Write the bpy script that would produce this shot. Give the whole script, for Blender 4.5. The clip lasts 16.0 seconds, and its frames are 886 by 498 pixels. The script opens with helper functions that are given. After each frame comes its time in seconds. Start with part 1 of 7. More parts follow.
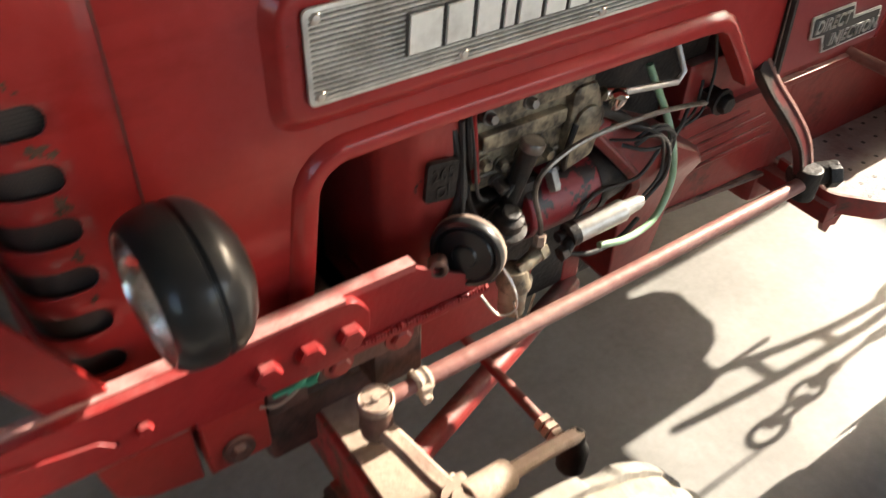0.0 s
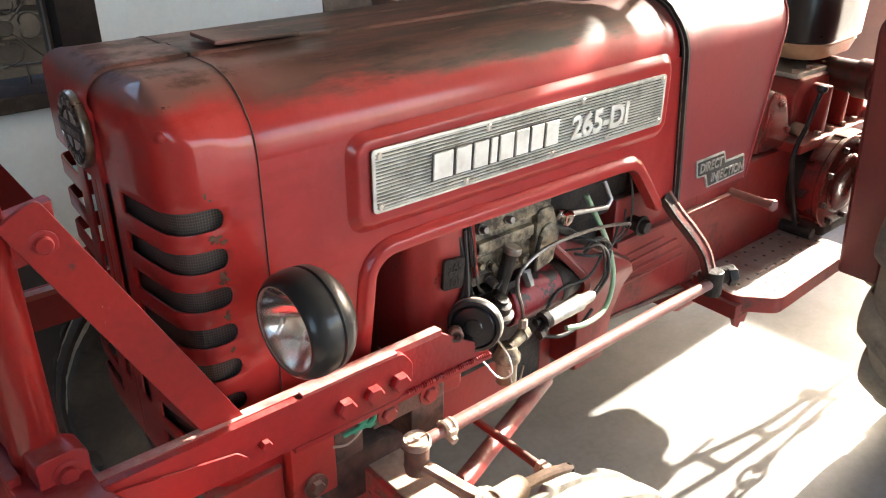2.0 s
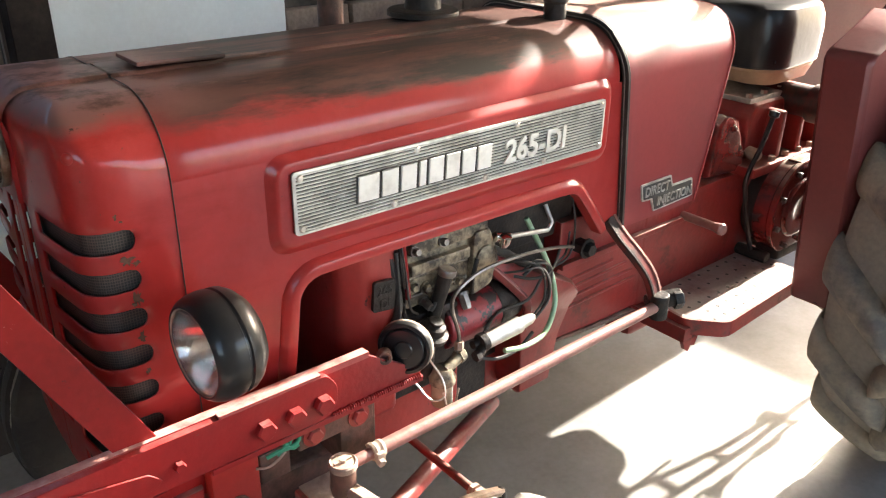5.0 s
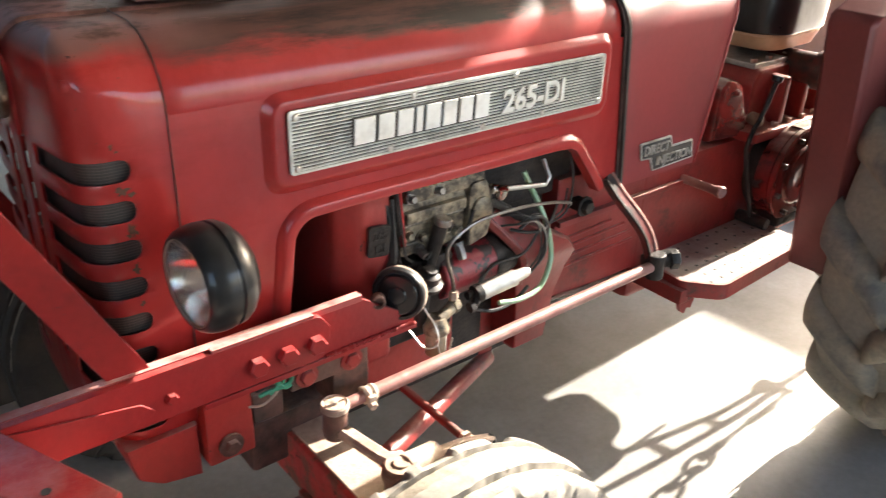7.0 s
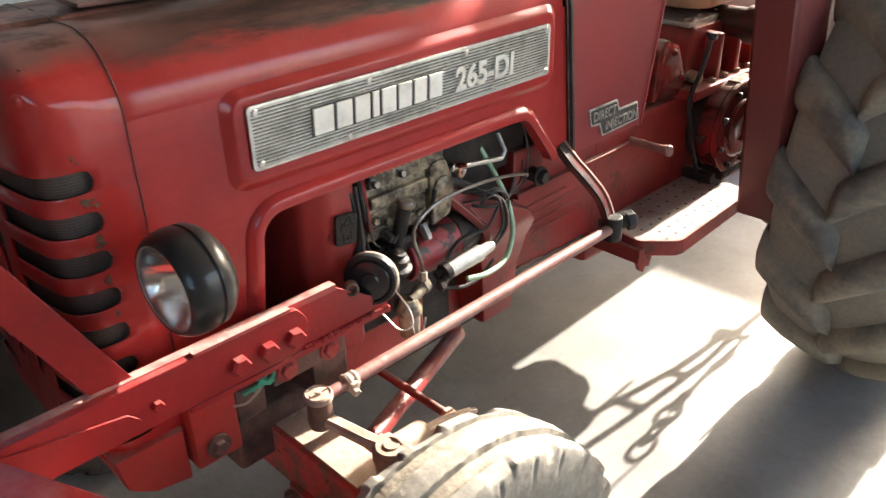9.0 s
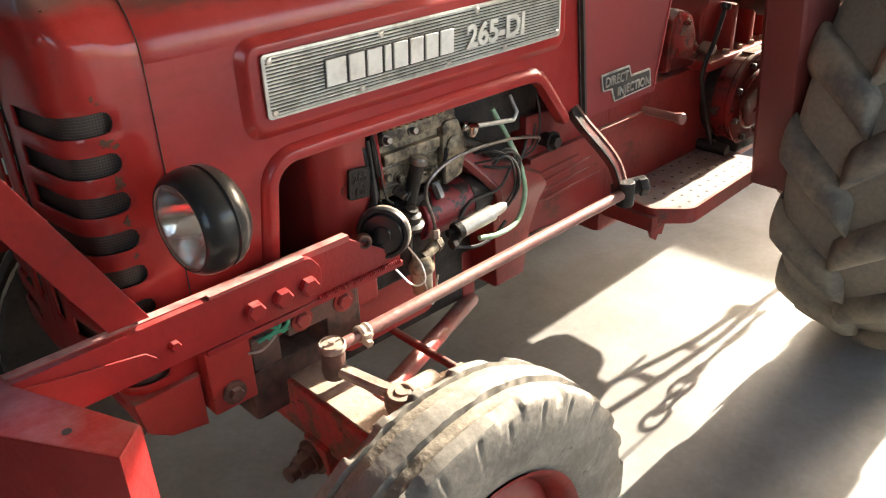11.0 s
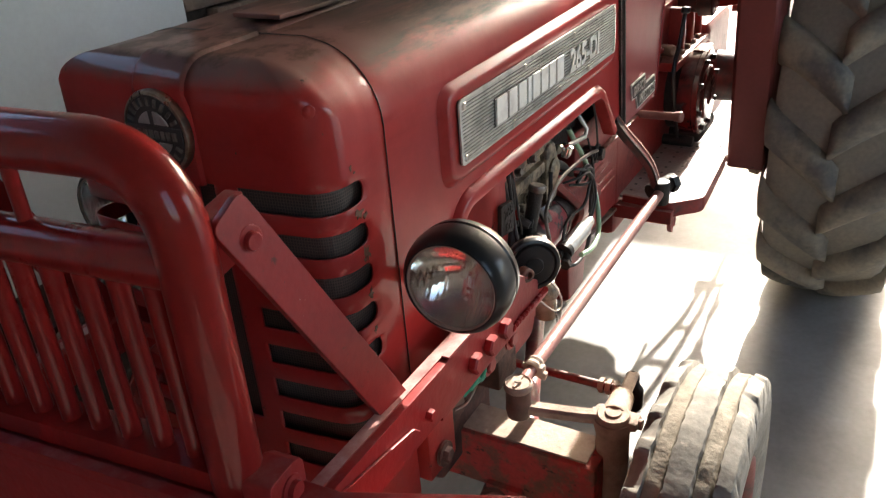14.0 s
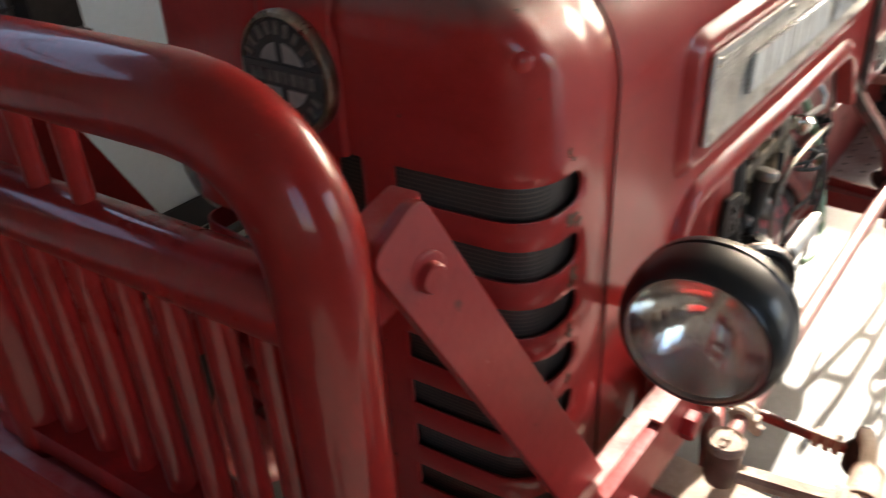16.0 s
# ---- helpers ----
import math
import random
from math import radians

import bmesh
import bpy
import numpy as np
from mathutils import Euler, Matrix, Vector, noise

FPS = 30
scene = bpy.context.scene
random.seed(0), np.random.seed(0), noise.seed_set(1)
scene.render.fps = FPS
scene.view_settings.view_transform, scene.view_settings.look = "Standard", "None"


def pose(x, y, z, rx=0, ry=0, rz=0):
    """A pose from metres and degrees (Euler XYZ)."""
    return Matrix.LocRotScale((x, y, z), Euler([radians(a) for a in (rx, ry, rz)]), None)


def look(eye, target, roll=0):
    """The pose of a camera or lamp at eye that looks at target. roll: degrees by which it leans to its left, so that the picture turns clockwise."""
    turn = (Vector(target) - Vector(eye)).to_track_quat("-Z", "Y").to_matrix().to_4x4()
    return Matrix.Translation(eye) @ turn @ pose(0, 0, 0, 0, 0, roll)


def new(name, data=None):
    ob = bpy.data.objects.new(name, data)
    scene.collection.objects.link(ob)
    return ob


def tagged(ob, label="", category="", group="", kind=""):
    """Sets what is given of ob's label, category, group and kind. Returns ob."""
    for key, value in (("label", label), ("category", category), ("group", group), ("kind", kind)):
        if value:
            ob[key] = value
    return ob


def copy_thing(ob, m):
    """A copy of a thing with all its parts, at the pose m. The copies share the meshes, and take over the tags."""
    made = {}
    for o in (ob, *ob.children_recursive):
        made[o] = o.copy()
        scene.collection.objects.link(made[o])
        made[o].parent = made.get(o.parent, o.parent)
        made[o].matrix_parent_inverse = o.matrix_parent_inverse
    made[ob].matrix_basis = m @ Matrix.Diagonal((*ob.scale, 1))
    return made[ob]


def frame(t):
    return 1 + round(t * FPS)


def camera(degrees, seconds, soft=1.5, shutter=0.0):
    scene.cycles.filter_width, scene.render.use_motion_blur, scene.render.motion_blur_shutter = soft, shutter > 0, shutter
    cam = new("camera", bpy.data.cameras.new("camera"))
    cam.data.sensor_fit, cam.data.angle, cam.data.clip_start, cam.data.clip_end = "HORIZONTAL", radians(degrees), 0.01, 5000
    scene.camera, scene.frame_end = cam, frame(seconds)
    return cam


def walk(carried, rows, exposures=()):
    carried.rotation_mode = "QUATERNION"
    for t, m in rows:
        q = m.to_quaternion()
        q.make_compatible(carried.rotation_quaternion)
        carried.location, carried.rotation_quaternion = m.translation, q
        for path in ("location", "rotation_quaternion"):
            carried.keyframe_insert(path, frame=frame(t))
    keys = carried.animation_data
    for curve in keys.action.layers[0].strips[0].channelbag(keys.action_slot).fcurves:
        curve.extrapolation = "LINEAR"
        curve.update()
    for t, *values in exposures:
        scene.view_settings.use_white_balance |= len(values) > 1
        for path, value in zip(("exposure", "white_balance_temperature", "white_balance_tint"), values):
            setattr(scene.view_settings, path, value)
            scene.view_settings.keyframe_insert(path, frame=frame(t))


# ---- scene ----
SOFT = 1.1
EXPOSURES = [(0.0, 2.05, 6800, 10), (0.4, 2.73, 6800, 10), (1.0, 2.73, 6800, 10), (1.5, 2.93, 6650, 10), (3.5, 2.88, 6500, 10), (4.7, 2.83, 6500, 10), (7.0, 2.68, 6500, 10), (8.0, 2.88, 6500, 10), (8.5, 2.88, 6500, 10), (9.0, 2.48, 6500, 10), (11.3, 2.43, 6850, 10), (11.6, 2.48, 6850, 10), (12.0, 2.83, 6850, 10), (12.5, 2.93, 6850, 10), (13.0, 2.88, 6850, 10), (13.5, 2.99, 6550, 10), (14.0, 2.11, 6400, 10), (14.5, 1.96, 6433, 10), (15.0, 2.34, 6467, 10), (15.5, 1.59, 6500, 10), (16.0, 2.31, 6500, 10)]
cam = camera(57.35, 16.0, soft=SOFT, shutter=0.3)
PATH = [
    (0.0, (-0.0320, -0.6460, 1.4156), (0.4066, -0.0354, 0.7562), 2.075),
    (0.5, (-0.1067, -0.8352, 1.4249), (0.2299, -0.1410, 0.7887), 0.448),
    (1.0, (-0.1931, -0.8312, 1.4607), (0.2815, -0.1155, 0.9483), 0.838),
    (1.5, (-0.3048, -0.8611, 1.4859), (0.2481, -0.1600, 1.0355), 0.649),
    (2.0, (-0.3548, -0.9122, 1.4837), (0.2201, -0.2257, 1.0385), 0.143),
    (2.5, (-0.3516, -0.9496, 1.4860), (0.2065, -0.2576, 1.0279), -0.220),
    (3.0, (-0.3327, -0.9585, 1.4898), (0.2249, -0.2621, 1.0379), 0.420),
    (3.5, (-0.3351, -0.9517, 1.4966), (0.2294, -0.2552, 1.0537), 0.910),
    (4.0, (-0.3391, -0.9412, 1.4914), (0.2307, -0.2452, 1.0544), 1.284),
    (4.5, (-0.3016, -0.9568, 1.4929), (0.2736, -0.2623, 1.0607), 1.070),
    (4.7, (-0.2862, -0.9651, 1.4959), (0.2954, -0.2737, 1.0671), 0.760),
    (6.8, (-0.2496, -1.0294, 1.4583), (0.3408, -0.3453, 1.0300), 1.643),
    (7.0, (-0.2763, -1.0136, 1.4518), (0.2947, -0.3273, 1.0014), 1.972),
    (7.5, (-0.3362, -0.9717, 1.4504), (0.2118, -0.2709, 0.9937), 1.526),
    (8.0, (-0.3805, -0.9266, 1.4593), (0.1972, -0.2381, 1.0208), 1.427),
    (8.5, (-0.3804, -0.9234, 1.4564), (0.2414, -0.2769, 1.0144), 0.188),
    (9.0, (-0.3114, -0.9986, 1.4589), (0.3018, -0.3653, 0.9867), -1.392),
    (9.2, (-0.2714, -1.0366, 1.4414), (0.3207, -0.3936, 0.9557), -1.660),
    (11.3, (-0.3820, -1.0455, 1.3987), (0.2161, -0.3954, 0.9301), -2.283),
    (11.5, (-0.4183, -0.9867, 1.4157), (0.1786, -0.3387, 0.9426), -3.022),
    (12.0, (-0.5066, -0.8783, 1.4489), (0.0449, -0.1944, 0.9712), -4.692),
    (12.5, (-0.5193, -0.7869, 1.4379), (0.0125, -0.0937, 0.9514), -4.820),
    (13.0, (-0.5114, -0.6605, 1.4323), (0.0553, -0.0019, 0.9372), -5.119),
    (13.5, (-0.5928, -0.6223, 1.4080), (0.0836, -0.0754, 0.9146), -5.230),
    (14.0, (-0.6886, -0.5706, 1.4417), (0.0713, -0.1105, 0.9825), -4.521),
    (14.5, (-0.6827, -0.5613, 1.4520), (0.0923, -0.1077, 1.0121), -4.848),
    (15.0, (-0.6503, -0.5338, 1.4366), (0.1398, -0.0910, 1.0126), -4.187),
    (15.5, (-0.5809, -0.4415, 1.3599), (0.2046, -0.0075, 0.9187), -2.073),
    (16.0, (-0.4810, -0.3080, 1.3620), (0.1851, 0.2404, 0.8353), -3.300),
]
walk(cam, [(t, look(eye, target, roll)) for t, eye, target, roll in PATH], EXPOSURES)

# ---- world, sun ----
SUN_TAN = 0.48
world = bpy.data.worlds.new("sky")
scene.world = world
world.use_nodes = True
wn = world.node_tree
wn.nodes.clear()
w_out = wn.nodes.new("ShaderNodeOutputWorld")
w_bg = wn.nodes.new("ShaderNodeBackground")
w_sky = wn.nodes.new("ShaderNodeTexSky")
w_sky.sky_type = "NISHITA"
w_sky.sun_disc = False
w_sky.sun_elevation = math.atan(SUN_TAN)
w_sky.sun_rotation = radians(88.4)
w_sky.dust_density = 3.0
w_sky.ozone_density = 0.8
w_bg.inputs["Strength"].default_value = 0.28
wn.links.new(w_sky.outputs[0], w_bg.inputs[0])
wn.links.new(w_bg.outputs[0], w_out.inputs[0])

sun = new("sun", bpy.data.lights.new("sun", "SUN"))
sun.data.energy = 5.0
sun.data.angle = radians(0.55)
sun.data.color = (1.0, 0.93, 0.82)
sun.matrix_world = look((1.0, 0.028, SUN_TAN), (0, 0, 0))
sun.location = (6.0, 0.2, 5.0)


# ---- materials ----
def material(name, base, rough=0.5, metal=0.0, second=None, scale=6.0, mix=(0.45, 0.65), fine=0.08,
             fine_scale=90.0, bump=0.1, bump_scale=140.0, coat=0.0, rough_var=0.1, spec=0.5):
    """A surface with patches of a second colour, fine grain, and small relief."""
    m = bpy.data.materials.new(name)
    m.use_nodes = True
    nt = m.node_tree
    b = nt.nodes["Principled BSDF"]
    co = nt.nodes.new("ShaderNodeTexCoord")
    n1 = nt.nodes.new("ShaderNodeTexNoise")
    n1.inputs["Scale"].default_value = scale
    n1.inputs["Detail"].default_value = 7
    n1.inputs["Roughness"].default_value = 0.62
    n2 = nt.nodes.new("ShaderNodeTexNoise")
    n2.inputs["Scale"].default_value = fine_scale
    n2.inputs["Detail"].default_value = 4
    ramp = nt.nodes.new("ShaderNodeMapRange")
    ramp.inputs["From Min"].default_value, ramp.inputs["From Max"].default_value = mix
    mixer = nt.nodes.new("ShaderNodeMix")
    mixer.data_type = "RGBA"
    mixer.inputs[6].default_value = (*base, 1)
    mixer.inputs[7].default_value = (*(second or [c * 0.8 for c in base]), 1)
    hsv = nt.nodes.new("ShaderNodeHueSaturation")
    val = nt.nodes.new("ShaderNodeMapRange")
    val.inputs["To Min"].default_value, val.inputs["To Max"].default_value = 1 - fine * 3, 1 + fine * 3
    rr = nt.nodes.new("ShaderNodeMapRange")
    rr.inputs["To Min"].default_value, rr.inputs["To Max"].default_value = rough - rough_var, rough + rough_var
    bp = nt.nodes.new("ShaderNodeBump")
    bp.inputs["Strength"].default_value = bump
    bp.inputs["Distance"].default_value = 0.004
    n3 = nt.nodes.new("ShaderNodeTexNoise")
    n3.inputs["Scale"].default_value = bump_scale
    n3.inputs["Detail"].default_value = 5
    L = nt.links.new
    for n in (n1, n2, n3):
        L(co.outputs["Object"], n.inputs["Vector"])
    L(n1.outputs["Fac"], ramp.inputs["Value"])
    L(ramp.outputs[0], mixer.inputs[0])
    L(mixer.outputs[2], hsv.inputs["Color"])
    L(n2.outputs["Fac"], val.inputs["Value"])
    L(val.outputs[0], hsv.inputs["Value"])
    L(hsv.outputs[0], b.inputs["Base Color"])
    L(n1.outputs["Fac"], rr.inputs["Value"])
    L(rr.outputs[0], b.inputs["Roughness"])
    L(n3.outputs["Fac"], bp.inputs["Height"])
    L(bp.outputs[0], b.inputs["Normal"])
    b.inputs["Metallic"].default_value = metal
    b.inputs["Coat Weight"].default_value = coat
    b.inputs["Coat Roughness"].default_value = 0.12
    b.inputs["Specular IOR Level"].default_value = spec
    m["hsv"] = hsv.name
    return m


def add_layer(m, colour, rough, zlo, zhi, scale, lo, hi, stretch=(1, 1, 1), xr=None, keep_coat=0.3):
    """A layer of grime or painted sun over a material: noise patches, fading in between two heights."""
    nt = m.node_tree
    b = nt.nodes["Principled BSDF"]
    L = nt.links.new
    old = b.inputs["Base Color"].links[0].from_socket
    old_r = b.inputs["Roughness"].links[0].from_socket
    co = nt.nodes.new("ShaderNodeTexCoord")
    mp = nt.nodes.new("ShaderNodeMapping")
    mp.inputs["Scale"].default_value = stretch
    n = nt.nodes.new("ShaderNodeTexNoise")
    n.inputs["Scale"].default_value = scale
    n.inputs["Detail"].default_value = 9
    n.inputs["Roughness"].default_value = 0.68
    sep = nt.nodes.new("ShaderNodeSeparateXYZ")
    hz = nt.nodes.new("ShaderNodeMapRange")
    hz.interpolation_type = "SMOOTHSTEP"
    hz.inputs["From Min"].default_value, hz.inputs["From Max"].default_value = zlo, zhi
    ad = nt.nodes.new("ShaderNodeMath")
    ad.operation = "ADD"
    rg = nt.nodes.new("ShaderNodeMapRange")
    rg.inputs["From Min"].default_value, rg.inputs["From Max"].default_value = lo, hi
    amount = rg.outputs[0]
    if xr:
        for e0, e1 in (xr[:2], (xr[3], xr[2])):
            fade = nt.nodes.new("ShaderNodeMapRange")
            fade.interpolation_type = "SMOOTHSTEP"
            flip = e0 > e1
            fade.inputs["From Min"].default_value, fade.inputs["From Max"].default_value = (e1, e0) if flip else (e0, e1)
            fade.inputs["To Min"].default_value, fade.inputs["To Max"].default_value = (1, 0) if flip else (0, 1)
            times = nt.nodes.new("ShaderNodeMath")
            times.operation = "MULTIPLY"
            L(sep.outputs["X"], fade.inputs["Value"])
            L(amount, times.inputs[0])
            L(fade.outputs[0], times.inputs[1])
            amount = times.outputs[0]
    mx = nt.nodes.new("ShaderNodeMix")
    mx.data_type = "RGBA"
    mx.inputs[7].default_value = (*colour, 1)
    mr = nt.nodes.new("ShaderNodeMix")
    mr.inputs[3].default_value = rough
    L(co.outputs["Object"], mp.inputs[0])
    L(mp.outputs[0], n.inputs["Vector"])
    L(co.outputs["Object"], sep.inputs[0])
    L(sep.outputs["Z"], hz.inputs["Value"])
    L(n.outputs["Fac"], ad.inputs[0])
    L(hz.outputs[0], ad.inputs[1])
    L(ad.outputs[0], rg.inputs["Value"])
    L(amount, mx.inputs[0])
    L(old, mx.inputs[6])
    L(amount, mr.inputs[0])
    L(old_r, mr.inputs[2])
    L(mx.outputs[2], b.inputs["Base Color"])
    L(mr.outputs[0], b.inputs["Roughness"])
    coat = b.inputs["Coat Weight"]
    if coat.is_linked or coat.default_value > 0:
        mc = nt.nodes.new("ShaderNodeMix")
        mc.inputs[2].default_value, mc.inputs[3].default_value = coat.default_value, coat.default_value * keep_coat
        if coat.is_linked:
            L(coat.links[0].from_socket, mc.inputs[2])
        L(amount, mc.inputs[0])
        L(mc.outputs[0], coat)
    return m


def add_dust_and_sun(m, colour, rough, scale, lo, hi, most):
    """Dust and scuffs on faces that look up, with the paling of sun painted in."""
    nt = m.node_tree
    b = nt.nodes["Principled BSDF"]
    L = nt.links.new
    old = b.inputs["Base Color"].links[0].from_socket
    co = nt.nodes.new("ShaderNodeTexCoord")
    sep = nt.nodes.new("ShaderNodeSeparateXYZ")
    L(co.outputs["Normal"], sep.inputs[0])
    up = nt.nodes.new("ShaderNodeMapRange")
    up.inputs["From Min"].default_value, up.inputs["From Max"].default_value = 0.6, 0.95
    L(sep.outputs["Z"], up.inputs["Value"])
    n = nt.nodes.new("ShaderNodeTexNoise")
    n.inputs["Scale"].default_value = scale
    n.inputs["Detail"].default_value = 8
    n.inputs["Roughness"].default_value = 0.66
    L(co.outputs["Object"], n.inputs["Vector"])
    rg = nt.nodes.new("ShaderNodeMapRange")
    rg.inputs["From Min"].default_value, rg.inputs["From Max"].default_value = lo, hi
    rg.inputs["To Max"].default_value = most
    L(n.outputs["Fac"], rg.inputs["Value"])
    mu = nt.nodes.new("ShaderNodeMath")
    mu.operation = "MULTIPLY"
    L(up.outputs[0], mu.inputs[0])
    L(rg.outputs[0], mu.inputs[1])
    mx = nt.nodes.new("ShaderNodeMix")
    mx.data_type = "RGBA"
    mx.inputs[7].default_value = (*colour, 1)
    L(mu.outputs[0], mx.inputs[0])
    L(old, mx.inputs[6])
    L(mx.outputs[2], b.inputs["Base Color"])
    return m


M_hood = material("hood_red_paint", (0.35, 0.024, 0.021), 0.38, second=(0.28, 0.020, 0.018), scale=5, mix=(0.4, 0.75),
                  fine=0.03, bump=0.03, bump_scale=60, coat=0.5, spec=0.16)
M_hood.node_tree.nodes["Principled BSDF"].inputs["Coat Roughness"].default_value = 0.15
add_layer(M_hood, (0.41, 0.052, 0.048), 0.5, -9, -8, 3.2, 1.5, 1.8, (1, 1, 0.6), keep_coat=0.8)
add_layer(M_hood, (0.24, 0.012, 0.010), 0.3, -9, -8, 7, 1.52, 1.75, (0.5, 1, 1.6), keep_coat=1.0)
# Paler rear stretch: the strong sun there is put into the colour.
add_layer(M_hood, (0.24, 0.17, 0.145), 0.6, 1.15, 1.222, 16, 1.30, 1.6, (0.4, 1, 1.2), (0.86, 1.0, 1.5, 1.6), keep_coat=0.5)
add_layer(M_hood, (0.090, 0.040, 0.031), 0.6, 1.135, 1.222, 20, 1.10, 1.40, (0.28, 1.2, 1.2), (0.02, 0.14, 0.90, 1.02), keep_coat=0.6)
add_layer(M_hood, (0.17, 0.075, 0.062), 0.5, 1.165, 1.232, 9, 1.02, 1.42, (0.8, 1.0, 1.2), (-0.14, -0.05, 0.10, 0.2), keep_coat=0.8)
add_layer(M_hood, (0.075, 0.034, 0.024), 0.6, 1.175, 1.236, 17, 1.46, 1.58, (0.8, 1.0, 1.0), (-0.14, -0.02, 0.10, 0.2), keep_coat=0.6)
add_layer(M_hood, (0.022, 0.015, 0.012), 0.6, 1.135, 1.205, 15, 1.42, 1.58, (0.25, 1.4, 1.2), (0.12, 0.26, 0.74, 0.88))
add_layer(M_hood, (0.17, 0.085, 0.066), 0.6, 1.18, 1.225, 26, 1.58, 1.68, (0.25, 1.2, 1), (0.1, 0.2, 0.8, 0.95))
add_layer(M_hood, (0.05, 0.026, 0.02), 0.7, -9, -8, 30, 1.70, 1.72)
add_layer(M_hood, (0.10, 0.050, 0.032), 0.7, -9, -8, 55, 1.665, 1.685, (1, 1, 0.6), (-0.25, -0.2, 0.02, 0.06))
M_nose = M_hood.copy()
M_nose.name = "polished_nose_red_paint"
M_nose.node_tree.nodes["Principled BSDF"].inputs["Coat Roughness"].default_value = 0.085
M_fresh = material("glossy_red_paint", (0.225, 0.013, 0.011), 0.30, second=(0.165, 0.012, 0.011), scale=7, fine=0.04,
                   bump=0.10, bump_scale=45, coat=0.38, spec=0.10, mix=(0.42, 0.7))
M_fresh.node_tree.nodes["Principled BSDF"].inputs["Coat Roughness"].default_value = 0.065
add_layer(M_fresh, (0.33, 0.014, 0.014), 0.38, -9, -8, 14, 1.52, 1.66, (1, 1, 0.3), keep_coat=0.7)
add_layer(M_fresh, (0.16, 0.07, 0.055), 0.6, -9, -8, 26, 1.66, 1.74)
M_rail = material("scuffed_red_paint", (0.27, 0.018, 0.018), 0.42, second=(0.215, 0.018, 0.018), scale=9, fine=0.04,
                  bump=0.22, bump_scale=75, coat=0.08, spec=0.3, rough_var=0.15, mix=(0.45, 0.7))
add_layer(M_rail, (0.16, 0.06, 0.05), 0.6, -9, -8, 30, 1.67, 1.72)
add_layer(M_rail, (0.46, 0.30, 0.26), 0.6, -9, -8, 75, 1.70, 1.73)
add_dust_and_sun(M_rail, (0.50, 0.30, 0.27), 0.6, 18, 0.42, 0.72, 0.3)
M_pit = material("pitted_red_paint", (0.27, 0.016, 0.014), 0.40, second=(0.205, 0.015, 0.014), scale=10, fine=0.05, bump=0.10, bump_scale=110,
                 coat=0.3, spec=0.25, rough_var=0.15, mix=(0.42, 0.68))
add_layer(M_pit, (0.12, 0.03, 0.025), 0.7, -9, -8, 60, 1.64, 1.70)
add_layer(M_pit, (0.45, 0.27, 0.24), 0.6, -9, -8, 85, 1.69, 1.73)
# Sunlight on the rail top is put into this paler, dustier red.
M_railtop = material("dust_bleached_red_paint", (0.36, 0.07, 0.062), 0.6, second=(0.30, 0.045, 0.042), scale=16, fine=0.06, bump=0.2,
                     bump_scale=80, mix=(0.5, 0.7))
add_dust_and_sun(M_railtop, (0.56, 0.40, 0.36), 0.7, 26, 0.3, 0.6, 0.6)
M_worn = material("worn_red_paint", (0.36, 0.024, 0.018), 0.5, second=(0.29, 0.036, 0.026), scale=10, fine=0.05, bump=0.2,
                  bump_scale=70, mix=(0.4, 0.7))
add_layer(M_worn, (0.06, 0.032, 0.026), 0.8, -9, -8, 26, 1.645, 1.675)
add_dust_and_sun(M_worn, (0.36, 0.28, 0.22), 0.7, 20, 0.3, 0.6, 0.7)
M_cast = material("dirty_red_casting", (0.27, 0.020, 0.017), 0.42, second=(0.16, 0.020, 0.016), scale=7, mix=(0.38, 0.7),
                  fine=0.06, bump=0.2, bump_scale=60)
add_layer(M_cast, (0.05, 0.030, 0.024), 0.6, -9, -8, 13, 1.56, 1.72)
add_dust_and_sun(M_cast, (0.34, 0.25, 0.2), 0.7, 18, 0.3, 0.65, 0.6)
M_fender = material("dull_dark_red_paint", (0.17, 0.034, 0.032), 0.45, second=(0.125, 0.028, 0.027), scale=4, mix=(0.35, 0.75),
                    fine=0.05, bump=0.08, bump_scale=60)
add_layer(M_fender, (0.26, 0.16, 0.13), 0.7, -9, -8, 24, 1.70, 1.80, (1, 1, 0.4))
M_dull = material("dull_red_casting_paint", (0.22, 0.03, 0.026), 0.45, second=(0.13, 0.028, 0.025), scale=9, mix=(0.4, 0.68), fine=0.06, bump=0.15, bump_scale=60)
add_layer(M_dull, (0.03, 0.02, 0.017), 0.5, -9, -8, 12, 1.60, 1.70)
add_dust_and_sun(M_dull, (0.42, 0.33, 0.28), 0.7, 18, 0.3, 0.65, 0.65)
M_grease = material("greasy_dark_red_paint", (0.11, 0.014, 0.013), 0.45, second=(0.02, 0.013, 0.011), scale=14, mix=(0.42, 0.6),
                    fine=0.06, bump=0.15, bump_scale=50)
M_peel = material("peeling_red_paint", (0.46, 0.05, 0.042), 0.55, second=(0.20, 0.085, 0.055), scale=30, mix=(0.46, 0.60),
                  fine=0.12, bump=0.6, bump_scale=45)
add_layer(M_peel, (0.07, 0.035, 0.025), 0.7, -9, -8, 62, 1.60, 1.64, (1, 0.6, 1))
add_layer(M_peel, (0.34, 0.24, 0.16), 0.8, -9, -8, 26, 1.62, 1.72, (1, 0.7, 1))
M_rust = material("rusty_greasy_iron", (0.13, 0.06, 0.042), 0.6, second=(0.045, 0.027, 0.02), scale=22, mix=(0.4, 0.65), fine=0.1, bump=0.4, bump_scale=70)
